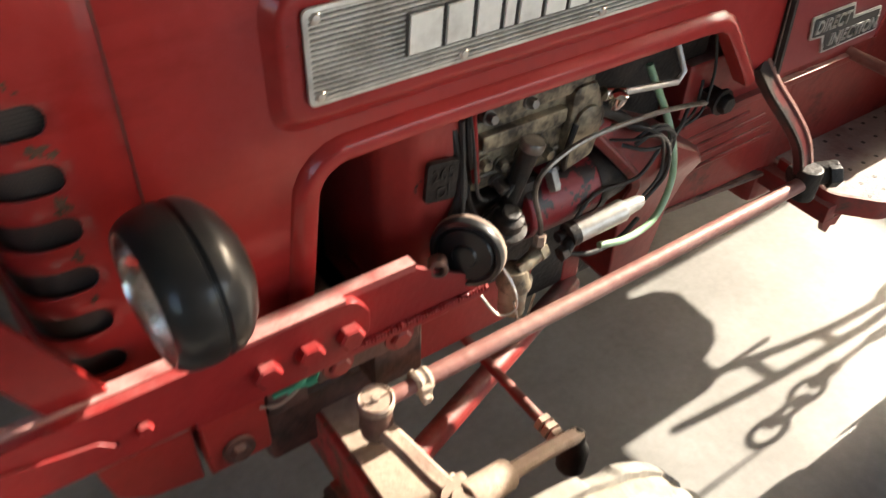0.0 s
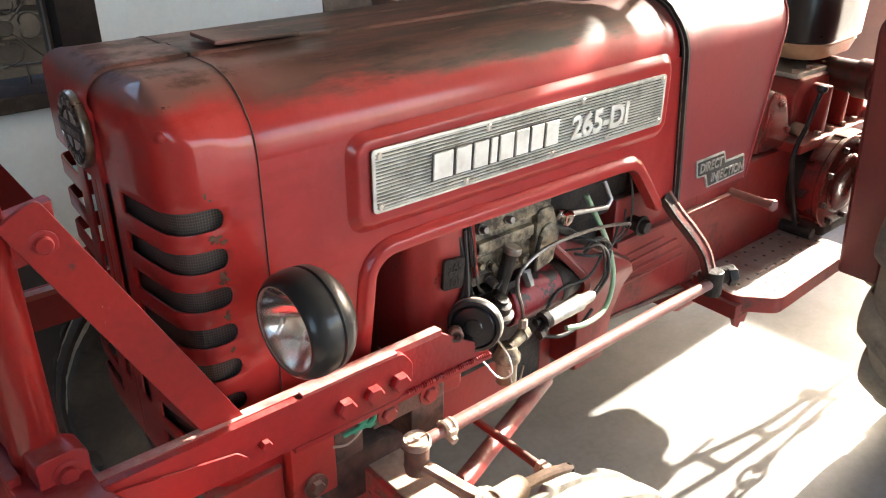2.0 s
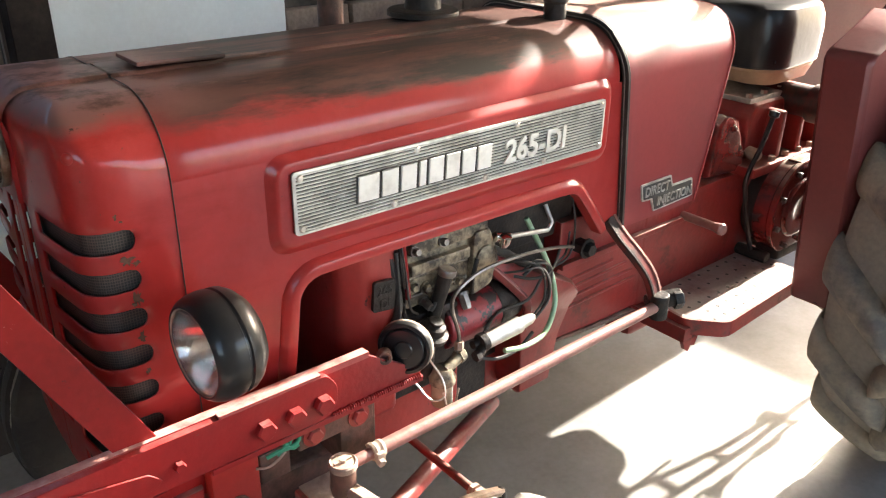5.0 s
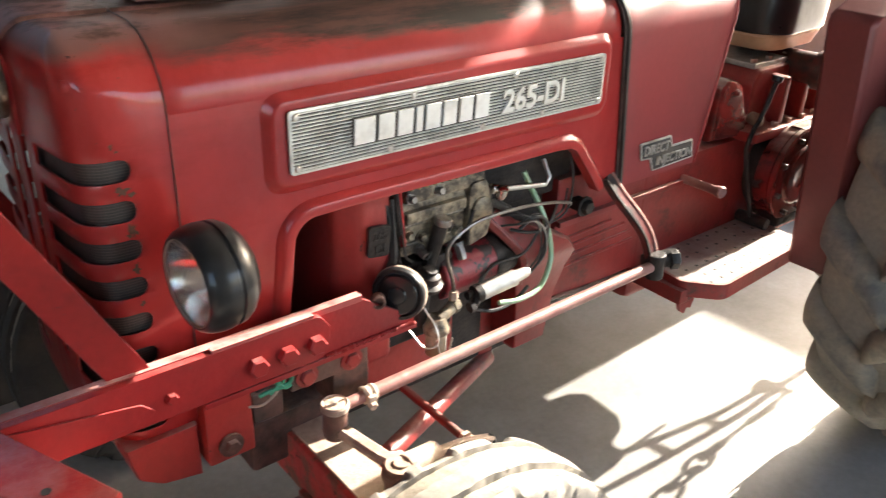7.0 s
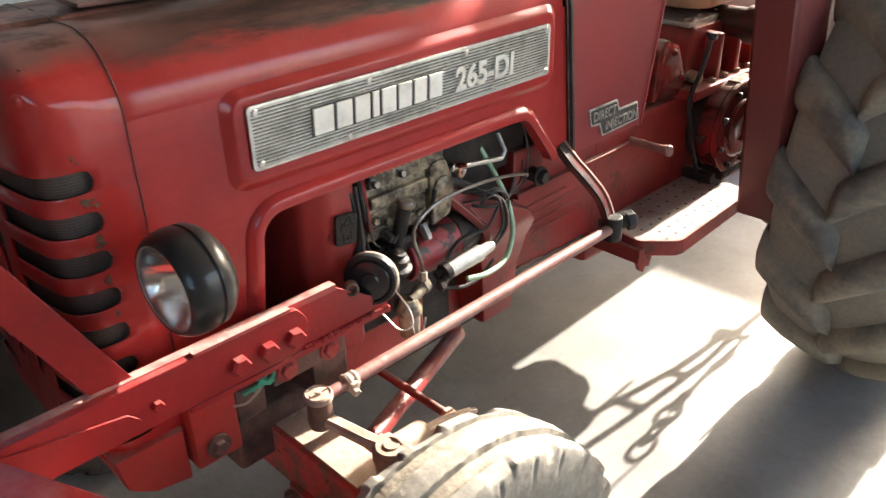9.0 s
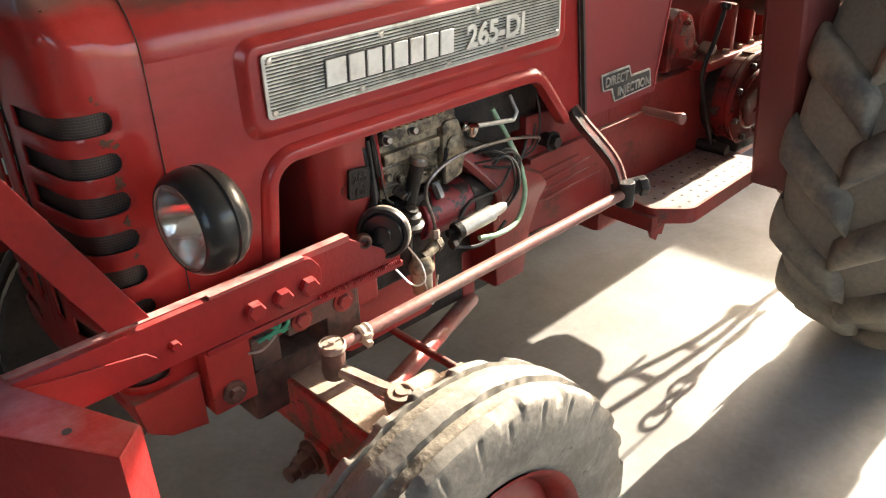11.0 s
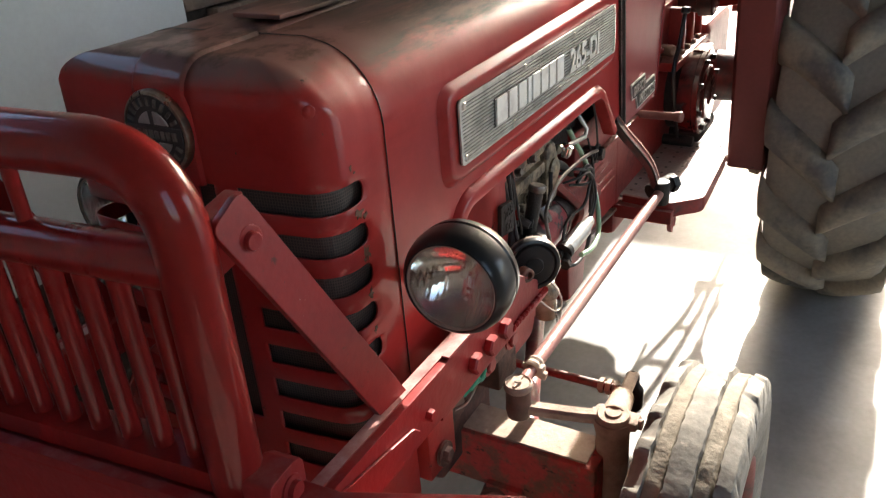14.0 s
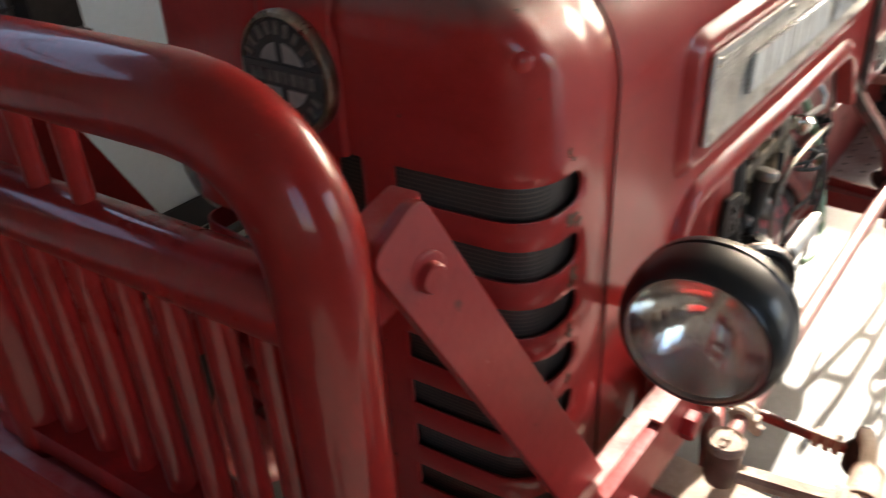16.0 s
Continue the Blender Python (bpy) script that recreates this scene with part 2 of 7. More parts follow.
add_dust_and_sun(M_rust, (0.42, 0.32, 0.25), 0.8, 20, 0.35, 0.65, 0.6)
M_dustred = material("dust_covered_red_iron", (0.33, 0.19, 0.155), 0.5, metal=0.25, second=(0.28, 0.12, 0.10), scale=13,
                     mix=(0.35, 0.6), fine=0.06, bump=0.3, bump_scale=70)
M_dusty = material("dusty_iron", (0.38, 0.29, 0.22), 0.8, second=(0.25, 0.17, 0.13), scale=16, fine=0.06, bump=0.3)
M_darkiron = material("oily_dark_iron", (0.019, 0.016, 0.014), 0.5, second=(0.045, 0.033, 0.027), scale=18, fine=0.1, bump=0.4, spec=0.25)
M_alu = material("grimy_cast_aluminium", (0.30, 0.245, 0.165), 0.45, metal=0.35, second=(0.05, 0.038, 0.028), scale=34,
                 mix=(0.42, 0.60), fine=0.12, bump=0.6, bump_scale=45)
M_steel = material("bright_steel", (0.62, 0.58, 0.52), 0.3, metal=1.0, second=(0.4, 0.33, 0.28), scale=30, fine=0.05, bump=0.06)
M_silver = material("dull_silver_paint", (0.52, 0.50, 0.46), 0.42, metal=0.7, second=(0.36, 0.33, 0.29), scale=24, fine=0.05, bump=0.1)
M_oily = material("oily_glossy_red_casting", (0.20, 0.016, 0.015), 0.22, second=(0.05, 0.012, 0.010), scale=12, mix=(0.40, 0.62), fine=0.06,
                  bump=0.2, bump_scale=50, coat=0.8, rough_var=0.12)
add_layer(M_oily, (0.018, 0.012, 0.010), 0.3, -9, -8, 14, 1.55, 1.66, keep_coat=1.0)
# Whitens the tops: the sun's glare is put into the dust colour.
add_dust_and_sun(M_oily, (0.50, 0.43, 0.37), 0.6, 20, 0.25, 0.55, 0.75)
M_chip = material("chipped_red_paint", (0.24, 0.02, 0.025), 0.4, second=(0.025, 0.017, 0.015), scale=26, mix=(0.52, 0.56), fine=0.05, bump=0.2)
M_rodsteel = material("dull_dark_steel", (0.22, 0.20, 0.18), 0.35, metal=0.8, second=(0.10, 0.085, 0.075), scale=30, fine=0.05, bump=0.06)
M_chrome = material("chrome", (0.8, 0.79, 0.76), 0.12, metal=1.0, fine=0.02, bump=0.01, rough_var=0.04)
M_plate = material("ribbed_aluminium", (0.64, 0.62, 0.57), 0.33, metal=0.4, second=(0.27, 0.245, 0.21), scale=16, mix=(0.48, 0.72), fine=0.05, bump=0.05)
M_groove = material("groove_black", (0.035, 0.033, 0.03), 0.6, fine=0.05, second=(0.07, 0.06, 0.05), bump=0.1)
M_letter = material("white_letter_paint", (0.78, 0.77, 0.72), 0.45, second=(0.6, 0.58, 0.53), scale=25, fine=0.03, bump=0.1)
M_black = material("black_enamel", (0.012, 0.012, 0.013), 0.40, second=(0.022, 0.021, 0.02), scale=7, fine=0.05, bump=0.03,
                   coat=0.3, bump_scale=30, spec=0.2)
add_layer(M_black, (0.06, 0.053, 0.047), 0.7, -9, -8, 9, 1.62, 1.95)
M_rubber = material("black_rubber", (0.02, 0.019, 0.018), 0.7, second=(0.05, 0.042, 0.035), scale=12, fine=0.08, bump=0.2)
M_tyre = material("rear_tyre_dark_rubber", (0.20, 0.188, 0.162), 0.8, second=(0.26, 0.23, 0.175), scale=7, mix=(0.42, 0.7),
                  fine=0.08, bump=0.3, bump_scale=90)
M_lug = material("rear_tyre_dusty_lug", (0.26, 0.232, 0.180), 0.85, second=(0.12, 0.117, 0.11), scale=6, mix=(0.44, 0.60),
                 fine=0.08, bump=0.25, bump_scale=110)
M_ftyre = material("front_tyre_dried_mud", (0.27, 0.245, 0.205), 0.92, second=(0.15, 0.138, 0.12), scale=13, mix=(0.4, 0.66),
                   fine=0.09, bump=0.2, bump_scale=90)
add_layer(M_ftyre, (0.10, 0.088, 0.072), 0.9, -9, -8, 40, 1.60, 1.70)
add_layer(M_ftyre, (0.17, 0.145, 0.11), 0.9, -9, -8, 9, 1.50, 1.70, (0.5, 1, 0.5))
add_layer(M_ftyre, (0.42, 0.37, 0.30), 0.95, -9, -8, 30, 1.62, 1.70)
M_mud = material("dried_mud", (0.26, 0.225, 0.178), 0.95, second=(0.20, 0.172, 0.135), scale=22, fine=0.10, bump=0.35, bump_scale=130, spec=0.2)
M_dtyre = material("worn_tyre_rubber", (0.026, 0.021, 0.017), 0.9, second=(0.048, 0.038, 0.029), scale=8, fine=0.08, bump=0.3)
M_floor = material("concrete_floor", (0.27, 0.260, 0.240), 0.5, second=(0.185, 0.173, 0.155), scale=2.4, mix=(0.38, 0.66), spec=0.3,
                   fine=0.05, fine_scale=55, bump=0.12, bump_scale=25)
add_layer(M_floor, (0.62, 0.60, 0.55), 0.7, -9, -8, 42, 1.705, 1.73)
M_wall = material("white_wall_paint", (0.60, 0.655, 0.66), 0.7, second=(0.53, 0.575, 0.58), scale=2.2, fine=0.02, bump=0.08, bump_scale=40)
add_layer(M_wall, (0.36, 0.34, 0.31), 0.8, -9, -8, 15, 1.72, 1.78)
M_dado = material("dark_dado_paint", (0.022, 0.018, 0.016), 0.75, second=(0.04, 0.032, 0.028), scale=5, fine=0.06, bump=0.15)
M_beige = material("beige_plaster", (0.70, 0.58, 0.50), 0.8, second=(0.64, 0.52, 0.45), scale=3, fine=0.03, bump=0.12)
M_brick = material("old_brick", (0.21, 0.16, 0.125), 0.9, second=(0.12, 0.095, 0.08), scale=9, fine=0.12, bump=0.8, bump_scale=40)
M_outer = material("sooty_brick", (0.032, 0.028, 0.024), 0.95, second=(0.025, 0.021, 0.018), scale=14, mix=(0.4, 0.6), fine=0.12, bump=0.9, bump_scale=30)
M_stone = material("dark_rough_stone", (0.050, 0.042, 0.033), 0.95, second=(0.022, 0.019, 0.016), scale=7, mix=(0.4, 0.62), fine=0.14, bump=0.9, bump_scale=28)
M_mortar = material("old_mortar", (0.09, 0.075, 0.062), 0.95, second=(0.05, 0.042, 0.036), scale=14, fine=0.1, bump=0.7, bump_scale=50)
M_wood = material("dark_painted_wood", (0.016, 0.012, 0.011), 0.75, second=(0.032, 0.024, 0.020), scale=9, fine=0.08, bump=0.2, spec=0.15)
M_sill = material("weathered_sill", (0.026, 0.020, 0.018), 0.65, second=(0.075, 0.06, 0.054), scale=7, mix=(0.48, 0.6), fine=0.08, bump=0.3, spec=0.2)
M_grille = material("rusty_wrought_iron", (0.10, 0.080, 0.062), 0.6, second=(0.09, 0.06, 0.045), scale=20, metal=0.3, fine=0.08, bump=0.2)
M_seat = material("black_vinyl", (0.014, 0.014, 0.015), 0.32, second=(0.03, 0.03, 0.03), scale=6, fine=0.05, bump=0.35, bump_scale=14)
M_tan = material("tan_seat_base", (0.50, 0.30, 0.17), 0.6, second=(0.42, 0.24, 0.13), scale=6, fine=0.04, bump=0.15)
M_green = material("green_hose", (0.27, 0.42, 0.25), 0.36, second=(0.38, 0.50, 0.36), scale=20, fine=0.05, bump=0.08)
M_greenwire = material("green_wire", (0.03, 0.24, 0.13), 0.5, second=(0.05, 0.3, 0.17), scale=30, fine=0.05, bump=0.1)
M_foot = material("worn_footboard_steel", (0.30, 0.25, 0.225), 0.5, second=(0.17, 0.085, 0.075), scale=9, mix=(0.45, 0.7), fine=0.06, bump=0.25)
M_bowl = material("clouded_glass_bowl", (0.48, 0.40, 0.28), 0.25, second=(0.3, 0.24, 0.16), scale=20, fine=0.05, bump=0.05)
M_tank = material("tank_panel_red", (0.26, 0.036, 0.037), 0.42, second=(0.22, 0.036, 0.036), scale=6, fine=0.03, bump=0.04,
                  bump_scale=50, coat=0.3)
# The sun-whitened tank top is put into a pale layer fading in by height.
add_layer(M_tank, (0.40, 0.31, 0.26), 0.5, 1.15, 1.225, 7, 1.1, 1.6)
M_cement = material("bare_cement", (0.30, 0.285, 0.26), 0.85, second=(0.24, 0.225, 0.205), scale=2, fine=0.04, bump=0.15)
M_ceil = material("ceiling_plaster", (0.34, 0.33, 0.31), 0.85, fine=0.03, scale=2, bump=0.1)


def mesh_material():
    """Fine woven wire behind the grille: a grid of thin wires over a dark ground."""
    m = material("fine_black_wire_mesh", (0.012, 0.01, 0.009), 0.6, second=(0.03, 0.022, 0.018), scale=25, fine=0.1)
    nt = m.node_tree
    b = nt.nodes["Principled BSDF"]
    L = nt.links.new
    co = nt.nodes.new("ShaderNodeTexCoord")
    sep = nt.nodes.new("ShaderNodeSeparateXYZ")
    L(co.outputs["UV"], sep.inputs[0])
    waves = []
    for k in ("X", "Y"):
        mul = nt.nodes.new("ShaderNodeMath")
        mul.operation = "MULTIPLY"
        mul.inputs[1].default_value = 2 * math.pi / 0.0040
        sn = nt.nodes.new("ShaderNodeMath")
        sn.operation = "SINE"
        L(sep.outputs[k], mul.inputs[0])
        L(mul.outputs[0], sn.inputs[0])
        waves.append(sn)
    mxm = nt.nodes.new("ShaderNodeMath")
    mxm.operation = "MAXIMUM"
    L(waves[0].outputs[0], mxm.inputs[0])
    L(waves[1].outputs[0], mxm.inputs[1])
    rg = nt.nodes.new("ShaderNodeMapRange")
    rg.inputs["From Min"].default_value, rg.inputs["From Max"].default_value = 0.55, 0.8
    L(mxm.outputs[0], rg.inputs["Value"])
    mx = nt.nodes.new("ShaderNodeMix")
    mx.data_type = "RGBA"
    mx.inputs[6].default_value = (0.025, 0.019, 0.016, 1)
    mx.inputs[7].default_value = (0.085, 0.062, 0.048, 1)
    L(rg.outputs[0], mx.inputs[0])
    L(mx.outputs[2], b.inputs["Base Color"])
    return m


M_mesh = mesh_material()


def glass_material():
    """Thin lamp glass: mostly clear, a gloss that grows at grazing angles, a milky share that brightens it."""
    m = bpy.data.materials.new("fluted_lamp_glass")
    m.use_nodes = True
    nt = m.node_tree
    nt.nodes.clear()
    L = nt.links.new
    out = nt.nodes.new("ShaderNodeOutputMaterial")
    tr = nt.nodes.new("ShaderNodeBsdfTransparent")
    gl = nt.nodes.new("ShaderNodeBsdfGlossy")
    gl.inputs["Roughness"].default_value = 0.03
    du = nt.nodes.new("ShaderNodeBsdfTranslucent")
    du.inputs["Color"].default_value = (0.75, 0.72, 0.66, 1)
    df = nt.nodes.new("ShaderNodeBsdfDiffuse")
    df.inputs["Color"].default_value = (0.80, 0.77, 0.72, 1)
    fr = nt.nodes.new("ShaderNodeFresnel")
    fr.inputs["IOR"].default_value = 1.5
    m0, m1, m2 = (nt.nodes.new("ShaderNodeMixShader") for _ in range(3))
    m0.inputs[0].default_value = 0.5
    m1.inputs[0].default_value = 0.14
    L(du.outputs[0], m0.inputs[1])
    L(df.outputs[0], m0.inputs[2])
    L(tr.outputs[0], m1.inputs[1])
    L(m0.outputs[0], m1.inputs[2])
    L(fr.outputs[0], m2.inputs[0])
    L(m1.outputs[0], m2.inputs[1])
    L(gl.outputs[0], m2.inputs[2])
    # pale stripes paint in the bright lines of the flutes
    co = nt.nodes.new("ShaderNodeTexCoord")
    sep = nt.nodes.new("ShaderNodeSeparateXYZ")
    mul = nt.nodes.new("ShaderNodeMath")
    mul.operation = "MULTIPLY"
    mul.inputs[1].default_value = 2 * math.pi / 0.0046
    sn = nt.nodes.new("ShaderNodeMath")
    sn.operation = "SINE"
    rg = nt.nodes.new("ShaderNodeMapRange")
    rg.inputs["From Min"].default_value, rg.inputs["From Max"].default_value = -0.2, 1.0
    rg.inputs["To Min"].default_value, rg.inputs["To Max"].default_value = 0.05, 0.20
    L(co.outputs["Object"], sep.inputs[0])
    L(sep.outputs["Y"], mul.inputs[0])
    L(mul.outputs[0], sn.inputs[0])
    L(sn.outputs[0], rg.inputs["Value"])
    L(rg.outputs[0], m1.inputs[0])
    L(m2.outputs[0], out.inputs["Surface"])
    return m


M_glass = glass_material()


def flute(m, pitch):
    """Vertical flutes across a lamp's reflector and glass."""
    nt = m.node_tree
    L = nt.links.new
    co = nt.nodes.new("ShaderNodeTexCoord")
    sep = nt.nodes.new("ShaderNodeSeparateXYZ")
    mul = nt.nodes.new("ShaderNodeMath")
    mul.operation = "MULTIPLY"
    mul.inputs[1].default_value = 2 * math.pi / pitch
    sn = nt.nodes.new("ShaderNodeMath")
    sn.operation = "SINE"
    bp = nt.nodes.new("ShaderNodeBump")
    bp.inputs["Strength"].default_value = 0.14
    bp.inputs["Distance"].default_value = 0.0004
    L(co.outputs["Object"], sep.inputs[0])
    L(sep.outputs["Y"], mul.inputs[0])
    L(mul.outputs[0], sn.inputs[0])
    L(sn.outputs[0], bp.inputs["Height"])
    L(bp.outputs[0], nt.nodes["Principled BSDF"].inputs["Normal"])


M_bulb = material("polished_bulb_cap", (0.92, 0.90, 0.86), 0.22, metal=1.0, fine=0.02, bump=0.01, rough_var=0.03)
M_reflector = material("lamp_reflector", (0.95, 0.93, 0.88), 0.10, metal=1.0, rough_var=0.03, second=(0.90, 0.86, 0.80), scale=12, fine=0.02, bump=0.03, bump_scale=20)
flute(M_reflector, 0.0055)


M_brass = material("tarnished_brass", (0.24, 0.15, 0.07), 0.45, metal=0.8, second=(0.07, 0.045, 0.03), scale=30, fine=0.06, bump=0.1)
M_primer = material("bare_brown_primer", (0.10, 0.045, 0.025), 0.8, second=(0.05, 0.028, 0.018), scale=40, fine=0.1, bump=0.4)
M_brassy = material("tarnished_chrome", (0.42, 0.36, 0.29), 0.3, metal=1.0, second=(0.20, 0.15, 0.11), scale=40, mix=(0.4, 0.65), fine=0.06, bump=0.05)
M_mark = material("dull_badge_metal", (0.25, 0.23, 0.20), 0.45, metal=0.7, second=(0.12, 0.10, 0.09), scale=60, fine=0.08, bump=0.1)


# ---- mesh helpers ----
def finish(bm, smooth=40):
    bmesh.ops.recalc_face_normals(bm, faces=bm.faces[:])
    if smooth:
        lim = radians(smooth)
        for f in bm.faces:
            f.smooth = True
        for e in bm.edges:
            if len(e.link_faces) == 2 and e.calc_face_angle(0) > lim:
                e.smooth = False
    return bm


def part(name, bm, mat, parent, label="", smooth=40, ref=None):
    """ref: a place inside, from which the faces of an open sheet point away."""
    finish(bm, smooth)
    if ref is not None and sum((f.calc_center_median() - Vector(ref)).dot(f.normal) * f.calc_area() for f in bm.faces) < 0:
        bmesh.ops.reverse_faces(bm, faces=bm.faces[:])
    me = bpy.data.meshes.new(name)
    bm.to_mesh(me)
    bm.free()
    me.materials.append(mat)
    ob = new(name, me)
    if parent is not None:
        ob.parent = parent
    if label:
        tagged(ob, label)
    if smooth:
        weigh(ob)
    return ob


def weigh(ob):
    """Large faces keep their own shading beside rounded edges."""
    for old in [m for m in ob.modifiers if m.type == "WEIGHTED_NORMAL"]:
        ob.modifiers.remove(old)
    mod = ob.modifiers.new("shading", "WEIGHTED_NORMAL")
    mod.keep_sharp, mod.weight = True, 90
    return ob


def box(bm, x0, x1, y0, y1, z0, z1, bev=0.0, m=None):
    v = [bm.verts.new((x, y, z)) for x in (x0, x1) for y in (y0, y1) for z in (z0, z1)]
    fs = [bm.faces.new([v[i] for i in q]) for q in ((0, 1, 3, 2), (4, 6, 7, 5), (0, 4, 5, 1), (2, 3, 7, 6), (0, 2, 6, 4), (1, 5, 7, 3))]
    if bev:
        es = list({e for f in fs for e in f.edges})
        r = bmesh.ops.bevel(bm, geom=es, offset=bev, segments=2, affect="EDGES", profile=0.5)
        vs = list({w for f in r["faces"] for w in f.verts} | {w for w in v if w.is_valid})
    else:
        vs = v
    if m is not None:
        bmesh.ops.transform(bm, matrix=m, verts=vs)
    return bm


def frame_of(d):
    d = Vector(d).normalized()
    a = Vector((0, 0, 1)) if abs(d.z) < 0.9 else Vector((1, 0, 0))
    u = d.cross(a).normalized()
    return u, d.cross(u).normalized()


def lathe(bm, p, d, prof, seg=28, caps=True):
    """Rings of (distance along d, radius) from p."""
    p, d = Vector(p), Vector(d).normalized()
    u, w = frame_of(d)
    rings = []
    for s, r in prof:
        if r < 1e-5:
            rings.append([bm.verts.new(p + d * s)])
        else:
            rings.append([bm.verts.new(p + d * s + (u * math.cos(a) + w * math.sin(a)) * r)
                          for a in (2 * math.pi * k / seg for k in range(seg))])
    for a, b in zip(rings, rings[1:]):
        for k in range(seg):
            k2 = (k + 1) % seg
            if len(a) == 1 and len(b) == 1:
                continue
            if len(a) == 1:
                bm.faces.new((a[0], b[k], b[k2]))
            elif len(b) == 1:
                bm.faces.new((a[k], b[0], a[k2]))
            else:
                bm.faces.new((a[k], b[k], b[k2], a[k2]))
    if caps:
        for r in (rings[0], rings[-1]):
            if len(r) > 2:
                bm.faces.new(r)
    return bm


def rod(bm, a, b, r, r2=None, seg=16, bev=0.0):
    a, b = Vector(a), Vector(b)
    n = (b - a).length
    r2 = r if r2 is None else r2
    if bev:
        prof = [(0, r - bev), (bev * 0.3, r - bev * 0.3), (bev, r), (n - bev, r2), (n - bev * 0.3, r2 - bev * 0.3), (n, r2 - bev)]
    else:
        prof = [(0, r), (n, r2)]
    return lathe(bm, a, b - a, prof, seg)


def smooth_path(pts, n=8):
    """Catmull-Rom through the points."""
    P = [Vector(p) for p in pts]
    P = [P[0] * 2 - P[1]] + P + [P[-1] * 2 - P[-2]]
    out = []
    for i in range(1, len(P) - 2):
        for k in range(n):
            t = k / n
            a, b, c, d = P[i - 1], P[i], P[i + 1], P[i + 2]
            out.append(0.5 * ((2 * b) + (c - a) * t + (2 * a - 5 * b + 4 * c - d) * t * t + (3 * b - a - 3 * c + d) * t ** 3))
    return out + [P[-2]]


def round_path(pts, r, n=7):
    """A polyline with its inner corners rounded to radius r."""
    P = [Vector(p) for p in pts]
    out = [P[0]]
    for a, b, c in zip(P, P[1:], P[2:]):
        d1, d2 = (a - b).normalized(), (c - b).normalized()
        ang = d1.angle(d2)
        t = min(r / math.tan(ang / 2), (a - b).length * 0.49, (c - b).length * 0.49)
        p, q = b + d1 * t, b + d2 * t
        for k in range(n + 1):
            s = k / n
            out.append((1 - s) ** 2 * p + 2 * s * (1 - s) * b + s * s * q)
    return out + [P[-1]]


def sweep(bm, path, r, seg=12, caps=True):
    """A tube along a path; r is a radius or a list of (u, w) section points."""
    P = [Vector(p) for p in path]
    sect = [(math.cos(2 * math.pi * k / seg) * r, math.sin(2 * math.pi * k / seg) * r) for k in range(seg)] if isinstance(r, float) else r
    T = [(P[min(i + 1, len(P) - 1)] - P[max(i - 1, 0)]).normalized() for i in range(len(P))]
    u, w = frame_of(T[0])
    rings = []
    for i, p in enumerate(P):
        if i:
            u = (u - T[i] * u.dot(T[i])).normalized()
        w = T[i].cross(u)
        rings.append([bm.verts.new(p + u * a + w * b) for a, b in sect])
    n = len(sect)
    for a, b in zip(rings, rings[1:]):
        for k in range(n):
            bm.faces.new((a[k], a[(k + 1) % n], b[(k + 1) % n], b[k]))
    if caps:
        bm.faces.new(rings[0])
        bm.faces.new(rings[-1])
    return bm


def prism(bm, poly, axis, lo, hi, bev=0.0):
    """A polygon given in the two other axes, pushed out along axis from lo to hi."""
    def at(a, b, c):
        return {"x": (c, a, b), "y": (a, c, b), "z": (a, b, c)}[axis]
    v0 = [bm.verts.new(at(a, b, lo)) for a, b in poly]
    v1 = [bm.verts.new(at(a, b, hi)) for a, b in poly]
    fs = [bm.faces.new(v0), bm.faces.new(v1)]
    n = len(poly)
    for k in range(n):
        fs.append(bm.faces.new((v0[k], v0[(k + 1) % n], v1[(k + 1) % n], v1[k])))
    if bev:
        bmesh.ops.recalc_face_normals(bm, faces=fs)
        es = list({e for f in fs[:2] for e in f.edges})
        bmesh.ops.bevel(bm, geom=es, offset=bev, segments=2, affect="EDGES", profile=0.5)
    return bm


def rounded(poly, r, n=5):
    """A closed polygon in the plane with rounded corners; r may be a list."""
    out = []
    k = len(poly)
    for i in range(k):
        a, b, c = (Vector(poly[(i + j) % k]) for j in (-1, 0, 1))
        ri = r[i] if isinstance(r, (list, tuple)) else r
        if ri <= 0:
            out.append(tuple(b))
            continue
        d1, d2 = (a - b).normalized(), (c - b).normalized()
        t = min(ri / math.tan(d1.angle(d2) / 2), (a - b).length * 0.49, (c - b).length * 0.49)
        p, q = b + d1 * t, b + d2 * t
        for j in range(n + 1):
            s = j / n
            out.append(tuple((1 - s) ** 2 * p + 2 * s * (1 - s) * b + s * s * q))
    return out


def hexbolt(bm, p, d, r, h, washer=0.0):
    """A six-sided bolt head with a chamfered top."""
    lathe(bm, p, d, [(0, r), (h * 0.78, r), (h, r * 0.82)], 6)
    if washer:
        lathe(bm, p, d, [(-0.002, washer), (0.003, washer)], 20)
    return bm


def fill(bm, loop):
    v = [bm.verts.new(p) for p in loop]
    es = [bm.edges.new((v[i], v[(i + 1) % len(v)])) for i in range(len(v))]
    bmesh.ops.triangle_fill(bm, use_beauty=True, use_dissolve=False, edges=es)
    return v


def thick(ob, t, off=-1.0):
    mod = ob.modifiers.new("thickness", "SOLIDIFY")
    mod.thickness, mod.offset = t, off
    return weigh(ob)


def B():
    return bmesh.new()


# ---- setting ----
WALL_Y, REAR_X = 1.17, 3.2


def block(name, mat, boxes, label, bev=0.0):
    bm = B()
    for b in boxes:
        box(bm, *b, bev)
    return tagged(part(name, bm, mat, None, label), kind="structure")


